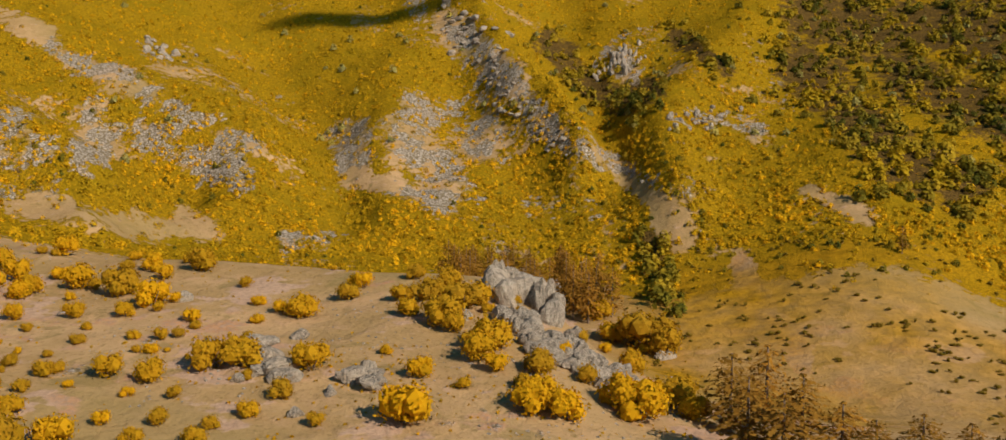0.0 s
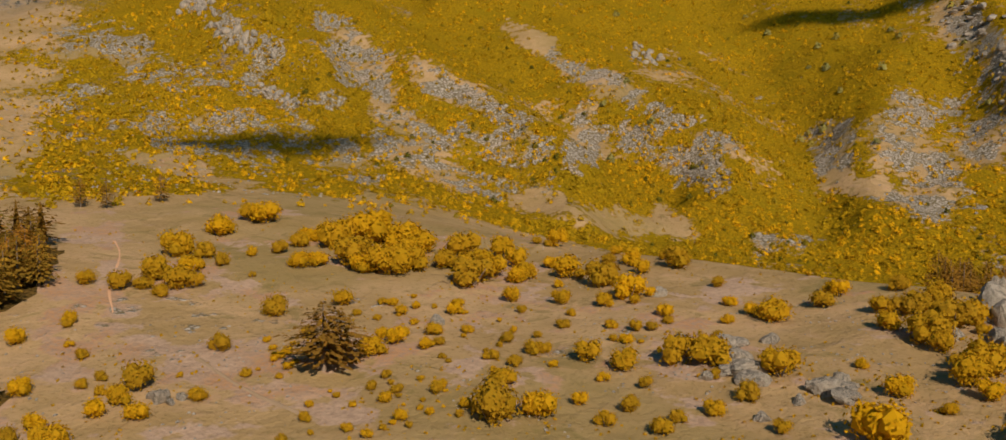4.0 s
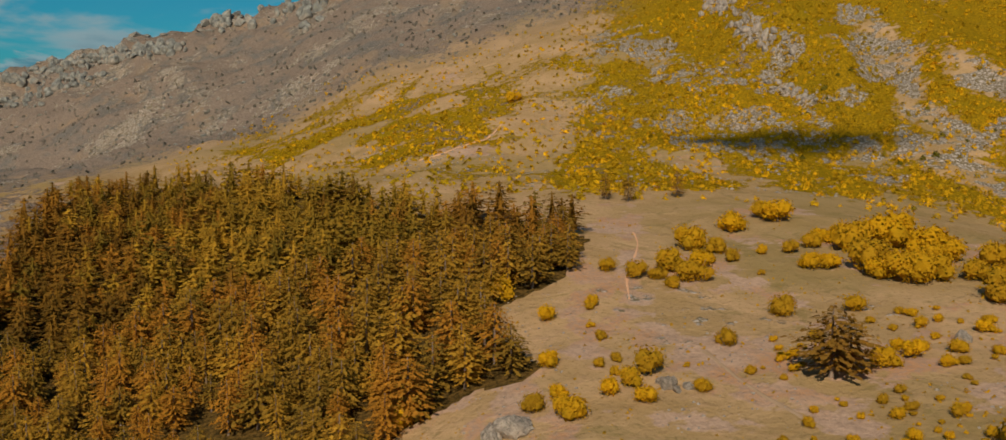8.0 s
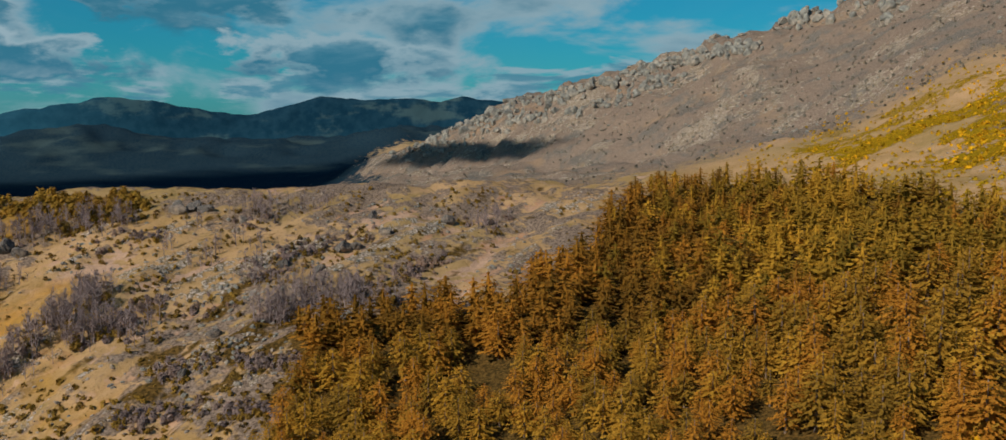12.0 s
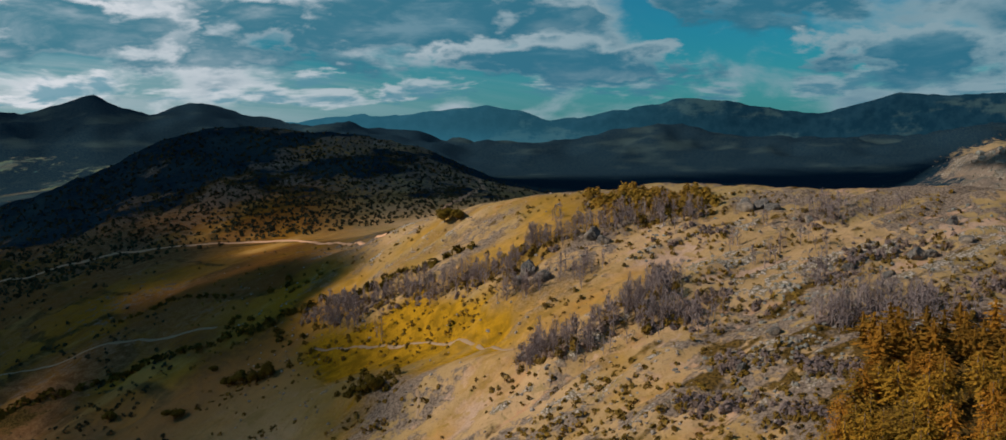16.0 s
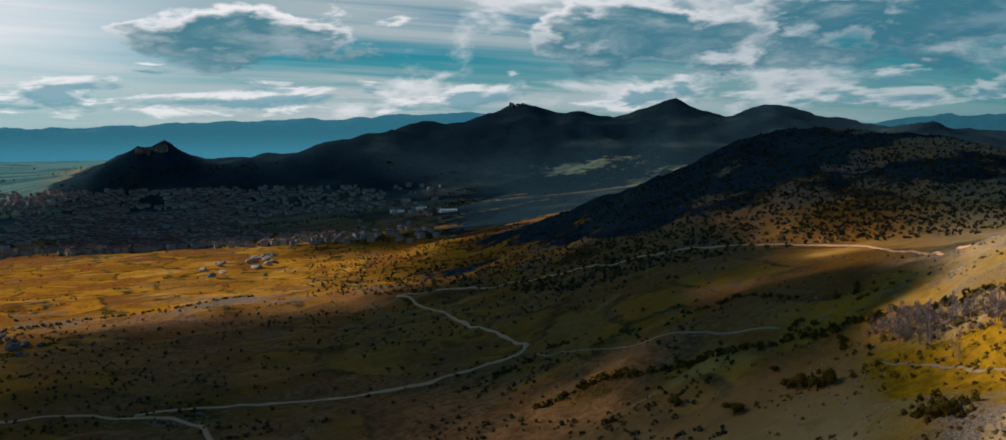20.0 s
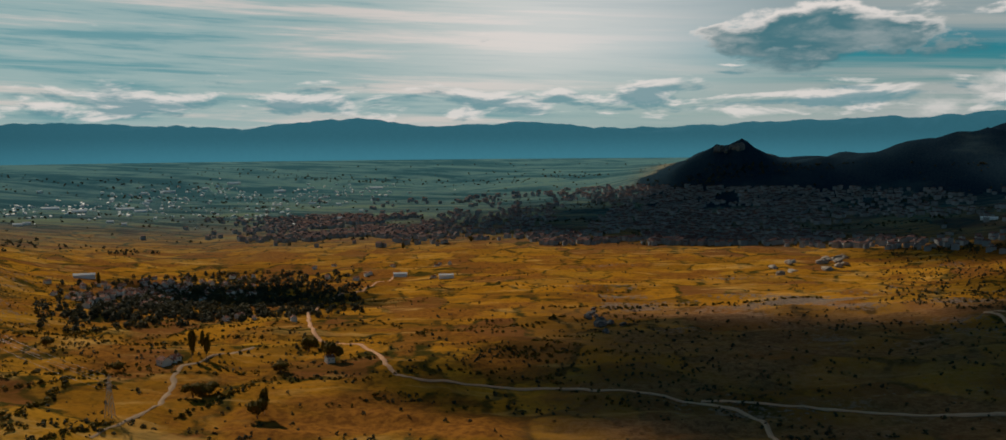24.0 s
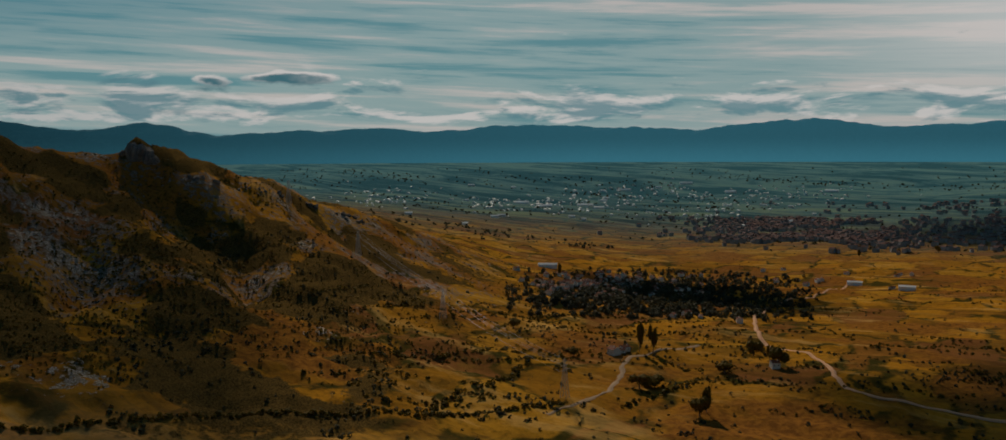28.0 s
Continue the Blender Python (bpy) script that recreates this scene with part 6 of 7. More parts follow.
def bare_woods():
    g = np.random.default_rng(12)
    # groves: bearing, slope of sight at the foot, half length along, half depth (degrees), how many
    groves = [(90.3, -5.6, 1.0, 0.3, 10), (100.5, -4.7, 1.0, 0.3, 8), (107, -7, 3.0, 1.5, 14), (103, -8.5, 2.0, 1.0, 8), (117.4, -8.4, 1.2, 0.5, 14)]
    rows = []
    stands = [([(120.3, -13.2), (117.4, -12.3), (114.6, -10.5), (111.9, -8.9)], 66, 0.30), ([(133.4, -10.7), (129.4, -9.8), (125.7, -9.2), (122.0, -8.2)], 74, 0.32),
              ([(122.0, -8.2), (119.3, -6.4), (115.9, -5.5), (110.7, -5.0)], 60, 0.30), ([(113.5, -11.3), (109.7, -10.9)], 20, 0.35), ([(121.5, -9.7), (120.0, -9.3)], 8, 0.25),
              ([(131.8, -11.3), (129.4, -11.0)], 9, 0.25), ([(102.9, -10.9), (100.5, -10.0), (96.5, -9.9)], 40, 0.4), ([(104.0, -5.0), (102.3, -4.4)], 8, 0.2)]
    for line, n, wide_ in stands:
        for _ in range(n):
            t = g.uniform(0, len(line) - 1.001)
            (a0, e0), (a1, e1) = line[int(t)], line[int(t) + 1]
            f = t - int(t)
            rows.append((a0 + (a1 - a0) * f + g.normal() * 0.35, e0 + (e1 - e0) * f + g.normal() * wide_, g.uniform(4.5, 8.5)))
    for a, e, la, le, n in groves:
        for _ in range(n * 6 // 10):
            rows.append((a + g.normal() * la * 0.55, e + g.normal() * le * 0.6 + 0.0, g.uniform(4.5, 7.5)))
    kinds = []
    for k in range(4):
        (tv, tf), (bv, bf) = bare_tree(60 + k)
        root = tagged(new("bare_tree"), "leafless grey-violet tree on a stony ridge", "bare tree", "bare trees on the ridge")
        part("trunk", tv, tf, M_TWIG, root)
        part("crown", bv, bf, M_TWIG, root)
        kinds.append(root)
    extra = []
    for k, (a, e, h) in enumerate(rows):
        p, r = spot(a, min(e, -4.0))
        if r == 0 or r > 650:
            continue
        for _ in range(2):
            extra.append((p.x + g.normal() * 3.5, p.y + g.normal() * 3.5, h * g.uniform(0.6, 1.0)))
        m = stand(p - Vector((0, 0, 0.2)), h, g.uniform(0, 6), h * g.uniform(0.9, 1.4))
        if k < 4:
            kinds[k].matrix_basis = m
        else:
            src = kinds[k % 4]
            keep = src.scale.copy()
            src.scale = (1, 1, 1)
            copy_thing(src, m)
            src.scale = keep
    extra = np.array(extra)
    pos = np.stack([extra[:, 0], extra[:, 1], ground_z(extra[:, 0], extra[:, 1]) - 0.2], 1)
    models = [join(bare_tree(80 + k, 9)) for k in range(4)]
    v, f, _ = scatter_bulk(g, models, pos, np.stack([extra[:, 2] * 1.2, extra[:, 2]], 1), g.uniform(0, 6, len(pos)))
    tagged(bulk("bare_wood", v, f, M_TWIG), "thickets of leafless grey-violet saplings on the ridge", "bare wood", "", "stuff")


bare_woods()
def band_chance(lines, width):
    """How near a place is to one of the lines of bearing and slope of sight."""
    def chance(a, e, x, y, r):
        best = np.full(len(a), 99.0)
        for line in lines:
            for (a0, e0), (a1, e1) in zip(line, line[1:]):
                da, de = a1 - a0, e1 - e0
                t = np.clip(((a - a0) * da + (e - e0) * de) / (da * da + de * de), 0, 1)
                best = np.minimum(best, np.hypot((a - a0 - t * da) * 0.7, e - e0 - t * de))
        return np.exp(-(best / width) ** 2) * np.clip(0.7 + 1.2 * fbm(x / 14, y / 14, 3, 341), 0.1, 1) * (r < 650)
    return chance


BANDS = [[(133.4, -10.8), (129.4, -9.9), (125.7, -9.3), (122.0, -8.3), (119.3, -6.5), (115.9, -5.6), (110.7, -5.1)], [(120.3, -13.2), (117.4, -12.3), (114.6, -10.5), (111.9, -8.9)],
         [(113.5, -11.3), (111.5, -11.1)], [(99.5, -10.0), (96.5, -9.9)]]
sow("ridge_thicket", "ochre and rust thickets among the bare trees", M_RIDGE, 4200, (94, 136), (-14, -3.6), band_chance(BANDS, 0.42), (1.8, 4.6), CROWN, 42, 700, "thicket")
sow("grey_thicket", "grey-violet leafless undergrowth among the bare trees", M_VIOLET, 6500, (94, 136), (-14, -3.6), band_chance(BANDS, 0.5), (1.2, 3.4), CROWN, 48, 700, "thicket")
STONY_BANDS = [[(103.0, -10.7), (100.0, -9.9), (96.2, -9.1)], [(111.8, -10.7), (109.1, -9.6)], [(103.6, -8.3), (100.9, -7.0), (97.8, -6.4)], [(95.7, -8.7), (93.3, -7.8)], [(91.5, -6.1), (89.6, -5.4)],
               [(104.4, -5.5), (102.1, -4.6)], [(109.1, -13.4), (105.2, -13.3), (102.0, -13.6)], [(111.3, -15.9), (108.1, -15.9), (103.7, -15.9)], [(112.0, -6.7), (109.1, -5.7)], [(106.8, -10.2), (105.7, -10.0)]]
sow("stony_thicket", "grey-violet leafless thickets among rocks on the ridge", M_VIOLET, 9000, (88, 114), (-17, -4), band_chance(STONY_BANDS, 0.42), (0.9, 3.0), CROWN, 58, 700, "thicket")
sow("rust_thicket", "rust-brown brush among rocks on the ridge", M_RIDGE, 4200, (88, 114), (-17, -4), band_chance(STONY_BANDS, 0.7), (0.8, 2.4), CROWN, 59, 700, "thicket")
sow("dark_thicket", "dark olive bushes at the foot of the meadow", M_DARKSCRUB, 700, (127, 139), (-15.5, -8),
    band_chance([[(137.5, -10.8), (134.4, -11.8)], [(136.5, -14.0), (135.0, -13.2)], [(130.8, -14.8), (129.2, -14.4)], [(134.2, -8.6), (133.2, -8.4)]], 0.5), (2.0, 4.6), CROWN, 49, 700, "thicket")


sow("crest_thicket", "rust-brown thicket on the crest of the ridge", M_OCHRE, 900, (109.5, 117), (-5.2, -3.5),
    lambda a, e, x, y, r: np.exp(-((a - 113) / 2.6) ** 2 - ((e + 4.3) / 0.55) ** 2) * (r < 700), (2.6, 5.6), CROWN, 44, 700, "thicket")


# ---- rocks ----
BALL, BALL2 = icosphere(3), icosphere(2)


def rock_model(seed, planes=13, tall=1.0, ball=None):
    """An angular block: a ball cut back by planes, then roughened."""
    g = np.random.default_rng(seed)
    v, f = ball or BALL
    d = g.normal(size=(planes, 3))
    d /= np.linalg.norm(d, axis=1)[:, None]
    off = g.uniform(0.55, 0.95, planes)
    dots = v @ d.T
    with np.errstate(divide="ignore"):
        rad = np.where(dots > 0.05, off / np.maximum(dots, 1e-6), 9).min(1)
    rad = np.minimum(rad, 1.15) * (1 + 0.17 * fbm(v[:, 0] * 3 + seed, v[:, 1] * 3 + v[:, 2] * 2, 4, seed))
    w = v * rad[:, None]
    w[:, 2] *= tall
    return w, f


def boulder(a, e, size, seed, material=None, tall=0.8, label="weathered grey boulder half sunk in grass", group="boulders", flat=1.0):
    p, r = spot(a, e)
    v, f = rock_model(seed, 12, tall)
    ob = part("boulder", v, f, material or M_ROCK)
    ob.matrix_basis = Matrix.LocRotScale(p + Vector((0, 0, 0.15 * size)), Euler((0, 0, seed * 1.7)), (size, size * 0.75, size * flat))
    return tagged(ob, label, "rock", group)


def outcrop(name, label, line, count, size, seed, spread=0.3, upright=1.2, material=None, slim=1.0):
    """A crag of packed, upright blocks along a line of bearings and slopes of sight."""
    root = tagged(new(name), label, "rock outcrop", "rock outcrops")
    g = np.random.default_rng(seed)
    for k in range(count):
        t = g.uniform(0, len(line) - 1.001)
        i = int(t)
        (a0, e0), (a1, e1) = line[i], line[i + 1]
        p, r = spot(a0 + (a1 - a0) * (t - i) + g.normal() * spread, e0 + (e1 - e0) * (t - i) + g.normal() * spread * 0.5)
        if r == 0:
            continue
        v, f = rock_model(seed * 50 + k, 9, 1.0, BALL if seed in (4, 5) else BALL2)
        s = g.uniform(*size)
        ob = part("rock", v, f, material or M_ROCK, root)
        ob.matrix_basis = Matrix.LocRotScale(p + Vector((0, 0, 0.15 * s)), Euler((g.uniform(-0.35, 0.35), g.uniform(-0.35, 0.35), g.uniform(0, 6))),
                                             (slim * s * g.uniform(0.6, 1.0), slim * s * g.uniform(0.5, 0.8), s * upright * g.uniform(0.6, 1.1)))
    return root


def crag():
    outcrop("rock_outcrop", "pale fissured rock crag on the rim of the terrace", [(0.6, -9.5), (-0.6, -9.0), (-1.6, -9.0), (-2.4, -9.8), (-3.0, -10.6)], 130, (2.0, 4.2), 4, 0.40, 1.35, None, 0.55)
    outcrop("rock_outcrop", "massive pale base of the crag", [(0.4, -9.9), (-0.8, -9.6), (-1.8, -10.0), (-2.8, -11.0)], 16, (3.6, 5.6), 25, 0.3, 0.9)
    outcrop("rock_outcrop", "pale slabs of rock below the crag", [(-0.7, -11.4), (-1.8, -12.4), (-3.2, -12.6), (-4.0, -13.4), (-5.2, -14.0), (-7.0, -15.0)], 120, (1.4, 3.8), 5, 0.6, 0.7, None, 0.75)
    outcrop("rock_outcrop", "sloping pale slabs among bushes on the terrace", [(14.3, -12.3), (13.6, -13.4), (12.7, -14.4)], 12, (2.0, 3.8), 6, 0.3, 0.4)
    outcrop("rock_outcrop", "low pale slabs in dry grass", [(9.6, -14.0), (8.2, -14.2), (7.8, -14.8)], 9, (1.8, 3.4), 7, 0.3, 0.4)
    outcrop("rock_outcrop", "grey cliff at the head of a rocky spur", [(4.2, 8.2), (3.4, 7.2), (2.2, 5.6), (1.0, 4.2)], 34, (2.0, 5.0), 8, 0.8, 0.5, M_SCREE)
    outcrop("rock_outcrop", "rocky edge of a spur on the mountainside", [(1.0, 4.2), (0, 2.5), (-0.6, 1.2), (-2.0, 0.0), (-3.4, -1.0)], 40, (1.0, 3.0), 9, 0.6, 0.5, M_SCREE)
    outcrop("rock_outcrop", "long grey crag along the mountain crest", [(95.9, -1.9), (92.5, -0.3), (89.5, 0.8), (86.5, 1.7), (83.2, 2.4), (79.9, 3.4), (76.7, 4.1), (75.0, 4.3)], 260, (4.0, 9.5), 18, 0.26, 0.75, M_GREYROCK, 0.8)
    outcrop("rock_outcrop", "broken grey ledges below the mountain crest", [(94, -1.5), (92.6, -1.0), (88.8, 0.2), (85.1, 0.9), (81.4, 2.0), (79.2, 2.8)], 190, (3, 8.0), 19, 0.42, 0.75, M_GREYROCK, 0.8)
    outcrop("rock_outcrop", "high grey cliff at the shoulder of the mountain", [(72.6, 5.6), (71.2, 6.6), (69.6, 7.6), (67.4, 7.4), (68.6, 5.8)], 110, (5, 12), 24, 0.6, 0.9, M_GREYROCK, 0.8)
    outcrop("rock_outcrop", "grey tower of rock in yellow scrub", [(-6.0, 3.2), (-6.8, 4.0), (-7.2, 4.6)], 60, (1.6, 4.2), 10, 0.5, 1.1, M_SCREE, 0.6)
    outcrop("rock_outcrop", "pinkish crag high on the slope", [(45, 7), (44.4, 6.4), (42.8, 5.0), (41.2, 4.2)], 60, (1.6, 4.2), 11, 0.5, 0.9, M_SCREE, 0.7)
    outcrop("rock_outcrop", "pale rock rib above the pasture", [(42.0, 2.6), (40.6, 1.8), (39.6, 1.2)], 30, (1.2, 3.2), 12, 0.4, 0.7, M_SCREE, 0.8)
    outcrop("rock_outcrop", "pale bluff on the mountainside", [(20.2, 4.7), (19.2, 4.1), (18.6, 3.6)], 30, (1.6, 4.0), 13, 0.45, 0.7, M_SCREE, 0.8)
    outcrop("rock_outcrop", "grey outcrop over the wooded slope", [(-12.4, 0.9), (-11, 0.5), (-9.6, 0.6)], 34, (1.2, 3.2), 14, 0.6, 0.7, M_SCREE, 0.8)
    outcrop("rock_outcrop", "crag like a ruined tower on the south hill", [(234.4, -0.5), (233.6, -0.25), (232.9, -0.6)], 20, (3.5, 8), 15, 0.18, 1.4, M_DARKROCK)
    outcrop("rock_outcrop", "dark tor on the highest peak of the far range", [(154.2, 1.75), (153.2, 2.05), (152.6, 2.1), (151.9, 1.7)], 26, (9, 19), 20, 0.10, 0.8, M_DARKROCK)
    outcrop("rock_outcrop", "two small tors on a hill behind the town", [(174.8, -0.6), (174.5, -0.55), (173.6, -0.45), (173.3, -0.4)], 20, (8, 18), 22, 0.08, 0.8, M_DARKROCK)
    outcrop("rock_outcrop", "small dark rocks on the crest of the south hill", [(231, -1.6), (228.5, -2.2), (226, -2.8), (223.5, -3.6), (221, -4.4)], 34, (1.5, 4.0), 23, 0.16, 0.8, M_DARKROCK)
    outcrop("rock_outcrop", "dark outcrop that overlooks the valley fields", [(183, -10.3), (181.5, -10.4), (180.5, -10.7)], 14, (3, 7), 16, 0.5, 0.5, M_DARKROCK)
    outcrop("rock_outcrop", "long pale rock ledge above the fields", [(171, -7.3), (169, -6.8), (167.5, -6.6)], 22, (5, 12), 17, 0.4, 0.5)


crag()
for k, (a, e, s) in enumerate([(13.7, -13.3, 2.2), (12.8, -14.3, 1.9), (14.2, -12.4, 1.8), (8.8, -14.4, 2.2), (8.0, -14.0, 1.5), (16.8, -12.4, 1.9), (31.2, -11.4, 1.3),
                               (18.3, -9.6, 1.4), (47.2, -15.0, 1.3), (45.9, -15.0, 0.8), (46.6, -15.2, 0.7), (56.3, -17.8, 2.2), (57.5, -18.2, 1.6), (47.6, -14.8, 0.7),
                               (15.5, -14.2, 1.0), (10.2, -15.2, 0.9), (12.0, -12.0, 1.2), (-8.6, -12.0, 2.0), (-9.6, -13.0, 2.0), (2.2, -11.0, 1.4), (12.2, -16.3, 1.0), (3.4, -8.3, 1.3)]):
    boulder(a, e, s * 1.4, 300 + k, tall=0.6 if k in (0, 1, 2, 3, 11) else 0.9)
for k, (a, e, s) in enumerate([(107.9, -4.7, 4.5), (107.0, -4.6, 3.5), (106.4, -4.7, 2.6), (116.6, -6.4, 3.6), (115.9, -6.6, 2.4), (120.4, -8.4, 4.2), (119.6, -8.7, 3.0), (121.0, -8.9, 2.5),
                               (98.8, -7.1, 3.2), (98.1, -7.0, 2.2), (100.2, -8.3, 2.6), (96.4, -6.2, 2.4), (97.1, -5.3, 2.6), (92.8, -5.6, 2.6), (104.4, -5.3, 2.4), (106.2, -11.6, 2.0), (108.0, -13.7, 1.8), (102.2, -7.9, 2.2)]):
    boulder(a, e, s * 1.15, 400 + k, M_DARKROCK, 0.85, "dark fissured outcrop on the stony ridge", "ridge outcrops")


def strewn(name, label, count, az, el, chance, size, seed, far=2000, material=None):
    g = np.random.default_rng(seed)
    v, f = icosphere(1)
    models = []
    for k in range(6):
        h = np.random.default_rng(seed + k)
        models.append((v * h.uniform(0.6, 1.1, (len(v), 1)) * np.array([0.5, 0.4, 0.35]), f))
    a, e = g.uniform(*az, count), g.uniform(*el, count)
    x, y, z, r = sight(a, e)
    ok = (r > 0) & (r < far)
    ok &= chance(a, e, x, y, r) > g.uniform(0, 1, count)
    p = np.stack([x, y, z], -1)[ok]
    s = g.uniform(*size, len(p))
    sv, sf, _ = scatter_bulk(g, models, p, np.stack([s, s * g.uniform(0.6, 1.3, len(p))], 1), g.uniform(0, 6, len(p)))
    tagged(bulk(name, sv, sf, material or M_SCREE), label, "rocks", "", "stuff")


strewn("scree", "pale scree and ledges on the mountainside", 2200, (-30, 53), (-6, 9), lambda a, e, x, y, r: np.clip(stony_at(a, r) - 0.2, 0, 0.5) * (r > 300) * (fbm(x / 11, y / 11, 3, 313) > 0.02), (0.5, 3.0), 51)
strewn("mountain_rocks", "grey crags and blocks on the bare mountain", 1800, (52, 99), (-2.5, 7.5),
       lambda a, e, x, y, r: np.clip(0.25 + 0.5 * (r > 1050), 0, 1) * (r > 680), (1.6, 6.0), 52, 2000, M_GREYROCK)
strewn("crest_crags", "broken grey crags along the mountain crest", 700, (68, 98), (-2, 7.5),
       lambda a, e, x, y, r: 1.0 * (r > 1090) * (np.interp(a, AZ, TOP[:, np.searchsorted(RAD, 1800)]) - e < 0.9), (8, 24), 56, 2000, M_GREYROCK)
strewn("ridge_stones", "stones over the dry ridge", 3800, (82, 138), (-18, -3.6), lambda a, e, x, y, r: np.clip(0.25 + 1.2 * fbm((-0.85 * x + 0.53 * y) / 42, (0.53 * x + 0.85 * y) / 7.5, 4, 41), 0, 1) * (~inside(FOREST, a, e)) * (r < 600), (0.4, 2.2), 53)
strewn("ridge_blocks", "grey blocks and ledges along the stony end of the ridge", 2400, (88, 114), (-17, -4), lambda a, e, x, y, r: np.clip(0.1 + 1.6 * fbm((-0.85 * x + 0.53 * y) / 30, (0.53 * x + 0.85 * y) / 9, 4, 45), 0, 0.8) * (~inside(FOREST, a, e)) * (r < 600), (0.6, 2.8), 63, 700, M_GREYROCK)
strewn("pasture_stones", "grey stones over the high pasture", 4200, (38, 66), (-4, 6), lambda a, e, x, y, r: (r > 300) * (r < 640) * np.clip(0.2 + 1.3 * fbm(x / 26, y / 26, 3, 37), 0, 1), (0.4, 1.9), 57)
strewn("terrace_stones", "small pale stones in the dry grass", 1900, (-12, 60), (-18, -6), lambda a, e, x, y, r: (r < 265) * (fbm(x / 20, y / 20, 3, 35) > 0.15), (0.25, 0.9), 54)


# ---- roads and tracks ----
def road(name, points, width, label, material=None, lift=0.40):
    pos = [spot(a, e)[0] for a, e in points]
    xy = np.array([(p.x, p.y) for p in pos])
    d = np.concatenate([[0], np.cumsum(np.linalg.norm(np.diff(xy, axis=0), axis=1))])
    n = max(8, int(d[-1] / 4))
    t = np.linspace(0, d[-1], n)
    line = np.stack([np.interp(t, d, xy[:, 0]), np.interp(t, d, xy[:, 1])], 1)
    line = soften(line, 3)
    tan = np.gradient(line, axis=0)
    tan /= np.linalg.norm(tan, axis=1)[:, None] + 1e-9
    nor = np.stack([-tan[:, 1], tan[:, 0]], 1)
    wob = 1 + (0.12 if width > 3 else 0.8) * fbm(t / 7, t * 0, 4, 3)
    line = line + nor * (fbm(t / 12, t * 0 + 5, 4, 6) * width * 0.6)[:, None]
    cols = []
    for side in (-0.5, -0.25, 0, 0.25, 0.5):
        q = line + nor * (side * width * wob)[:, None]
        z = ground_z(q[:, 0], q[:, 1])
        cols.append(np.stack([q, ], 0)[0])
        cols[-1] = np.concatenate([cols[-1], (z + lift - 0.75 * lift * (abs(side) == 0.5))[:, None]], 1)
    v = np.stack(cols, 1).reshape(-1, 3)
    i, j = np.meshgrid(np.arange(n - 1), np.arange(4), indexing="ij")
    f = np.stack([i * 5 + j, i * 5 + j + 1, (i + 1) * 5 + j + 1, (i + 1) * 5 + j], -1).reshape(-1, 4)
    ob = bulk(name, v, f[:, ::-1], material or M_TRACK, True)
    return tagged(ob, label, "road", "", "structure")


road("road", [(171.0, -17.2), (171.7, -16.3), (171.9, -15.7), (174.2, -15.1), (176.8, -14.86), (182.8, -14.35), (188.1, -14.16), (192.3, -13.82), (193.8, -13.4), (194.2, -12.48),
              (195.3, -11.78), (197.9, -11.3), (198.4, -10.66), (198.6, -9.74), (197.1, -8.88), (195.2, -8.38), (193.7, -7.87), (193.5, -7.4)], 3.2,
     "pale winding valley road to the village", None, 0.8)
road("gravel_road", [(176.0, -14.85), (172, -14.85), (168.9, -14.82), (160.8, -14.5), (158, -13.95), (156.2, -13.42), (153.6, -12.75), (152.9, -12.4), (153.1, -12.0), (154.3, -11.6),
                     (156.2, -11.09), (157.7, -10.32), (159.5, -9.6), (161.0, -9.11), (160.2, -9.0), (157.6, -8.83), (153.8, -8.44), (150.1, -7.71), (146.3, -7.03), (142.9, -6.42),
                     (137.6, -6.24), (133.8, -6.16), (128.4, -5.9)], 2.9, "pale gravel road that bends across the valley", None, 0.9)
road("hill_track", [(125.5, -4.6), (124.3, -4.0), (123.5, -3.6), (122.9, -3.3), (123.2, -3.0), (123.3, -2.8)], 5, "gravel track up the saddle of the dark hill")
road("field_road", [(211, -15.6), (209.2, -15.12), (207.0, -14.33), (206.0, -12.86), (206.1, -12.2), (204, -11.9), (201.5, -11.4)], 2.8, "dusty farm road between fields", M_DUST)
road("side_track", [(152.9, -12.5), (151, -12.5), (148.5, -12.4), (146, -11.9), (142, -11.2), (138, -10.9)], 1.8, "faint track from the bend of the road", M_DUST)
road("footpath", [(45.6, -12.3), (43.9, -14.0), (41.3, -16.0), (38.1, -16.6), (36.7, -17.2)], 0.9, "worn pale footpath over the terrace", M_DUST, 0.12)
road("meadow_track", [(133.5, -12.4), (130, -12.35), (126, -12.3), (123, -12.6), (121, -13.0)], 1.3, "faint track across the yellow meadow", M_DUST, 0.25)
road("ridge_path", [(127.2, -14.6), (126.8, -15.2), (127, -16), (127.3, -17)], 1.2, "trodden path down the ridge", M_DUST, 0.2)
road("path", [(49.4, -5.9), (48.8, -6.8), (48.6, -7.6), (49.7, -8.0), (50.2, -8.9), (49.7, -9.8), (49.2, -10.6)], 0.55, "pale trodden path over dry grass", M_TRACK, 0.06)
road("pasture_path", [(62.5, -1.9), (60.5, -1.7), (59, -1.4), (57.5, -0.6), (56.9, 0.3)], 1.4, "pale path up the pasture", M_TRACK, 0.25)


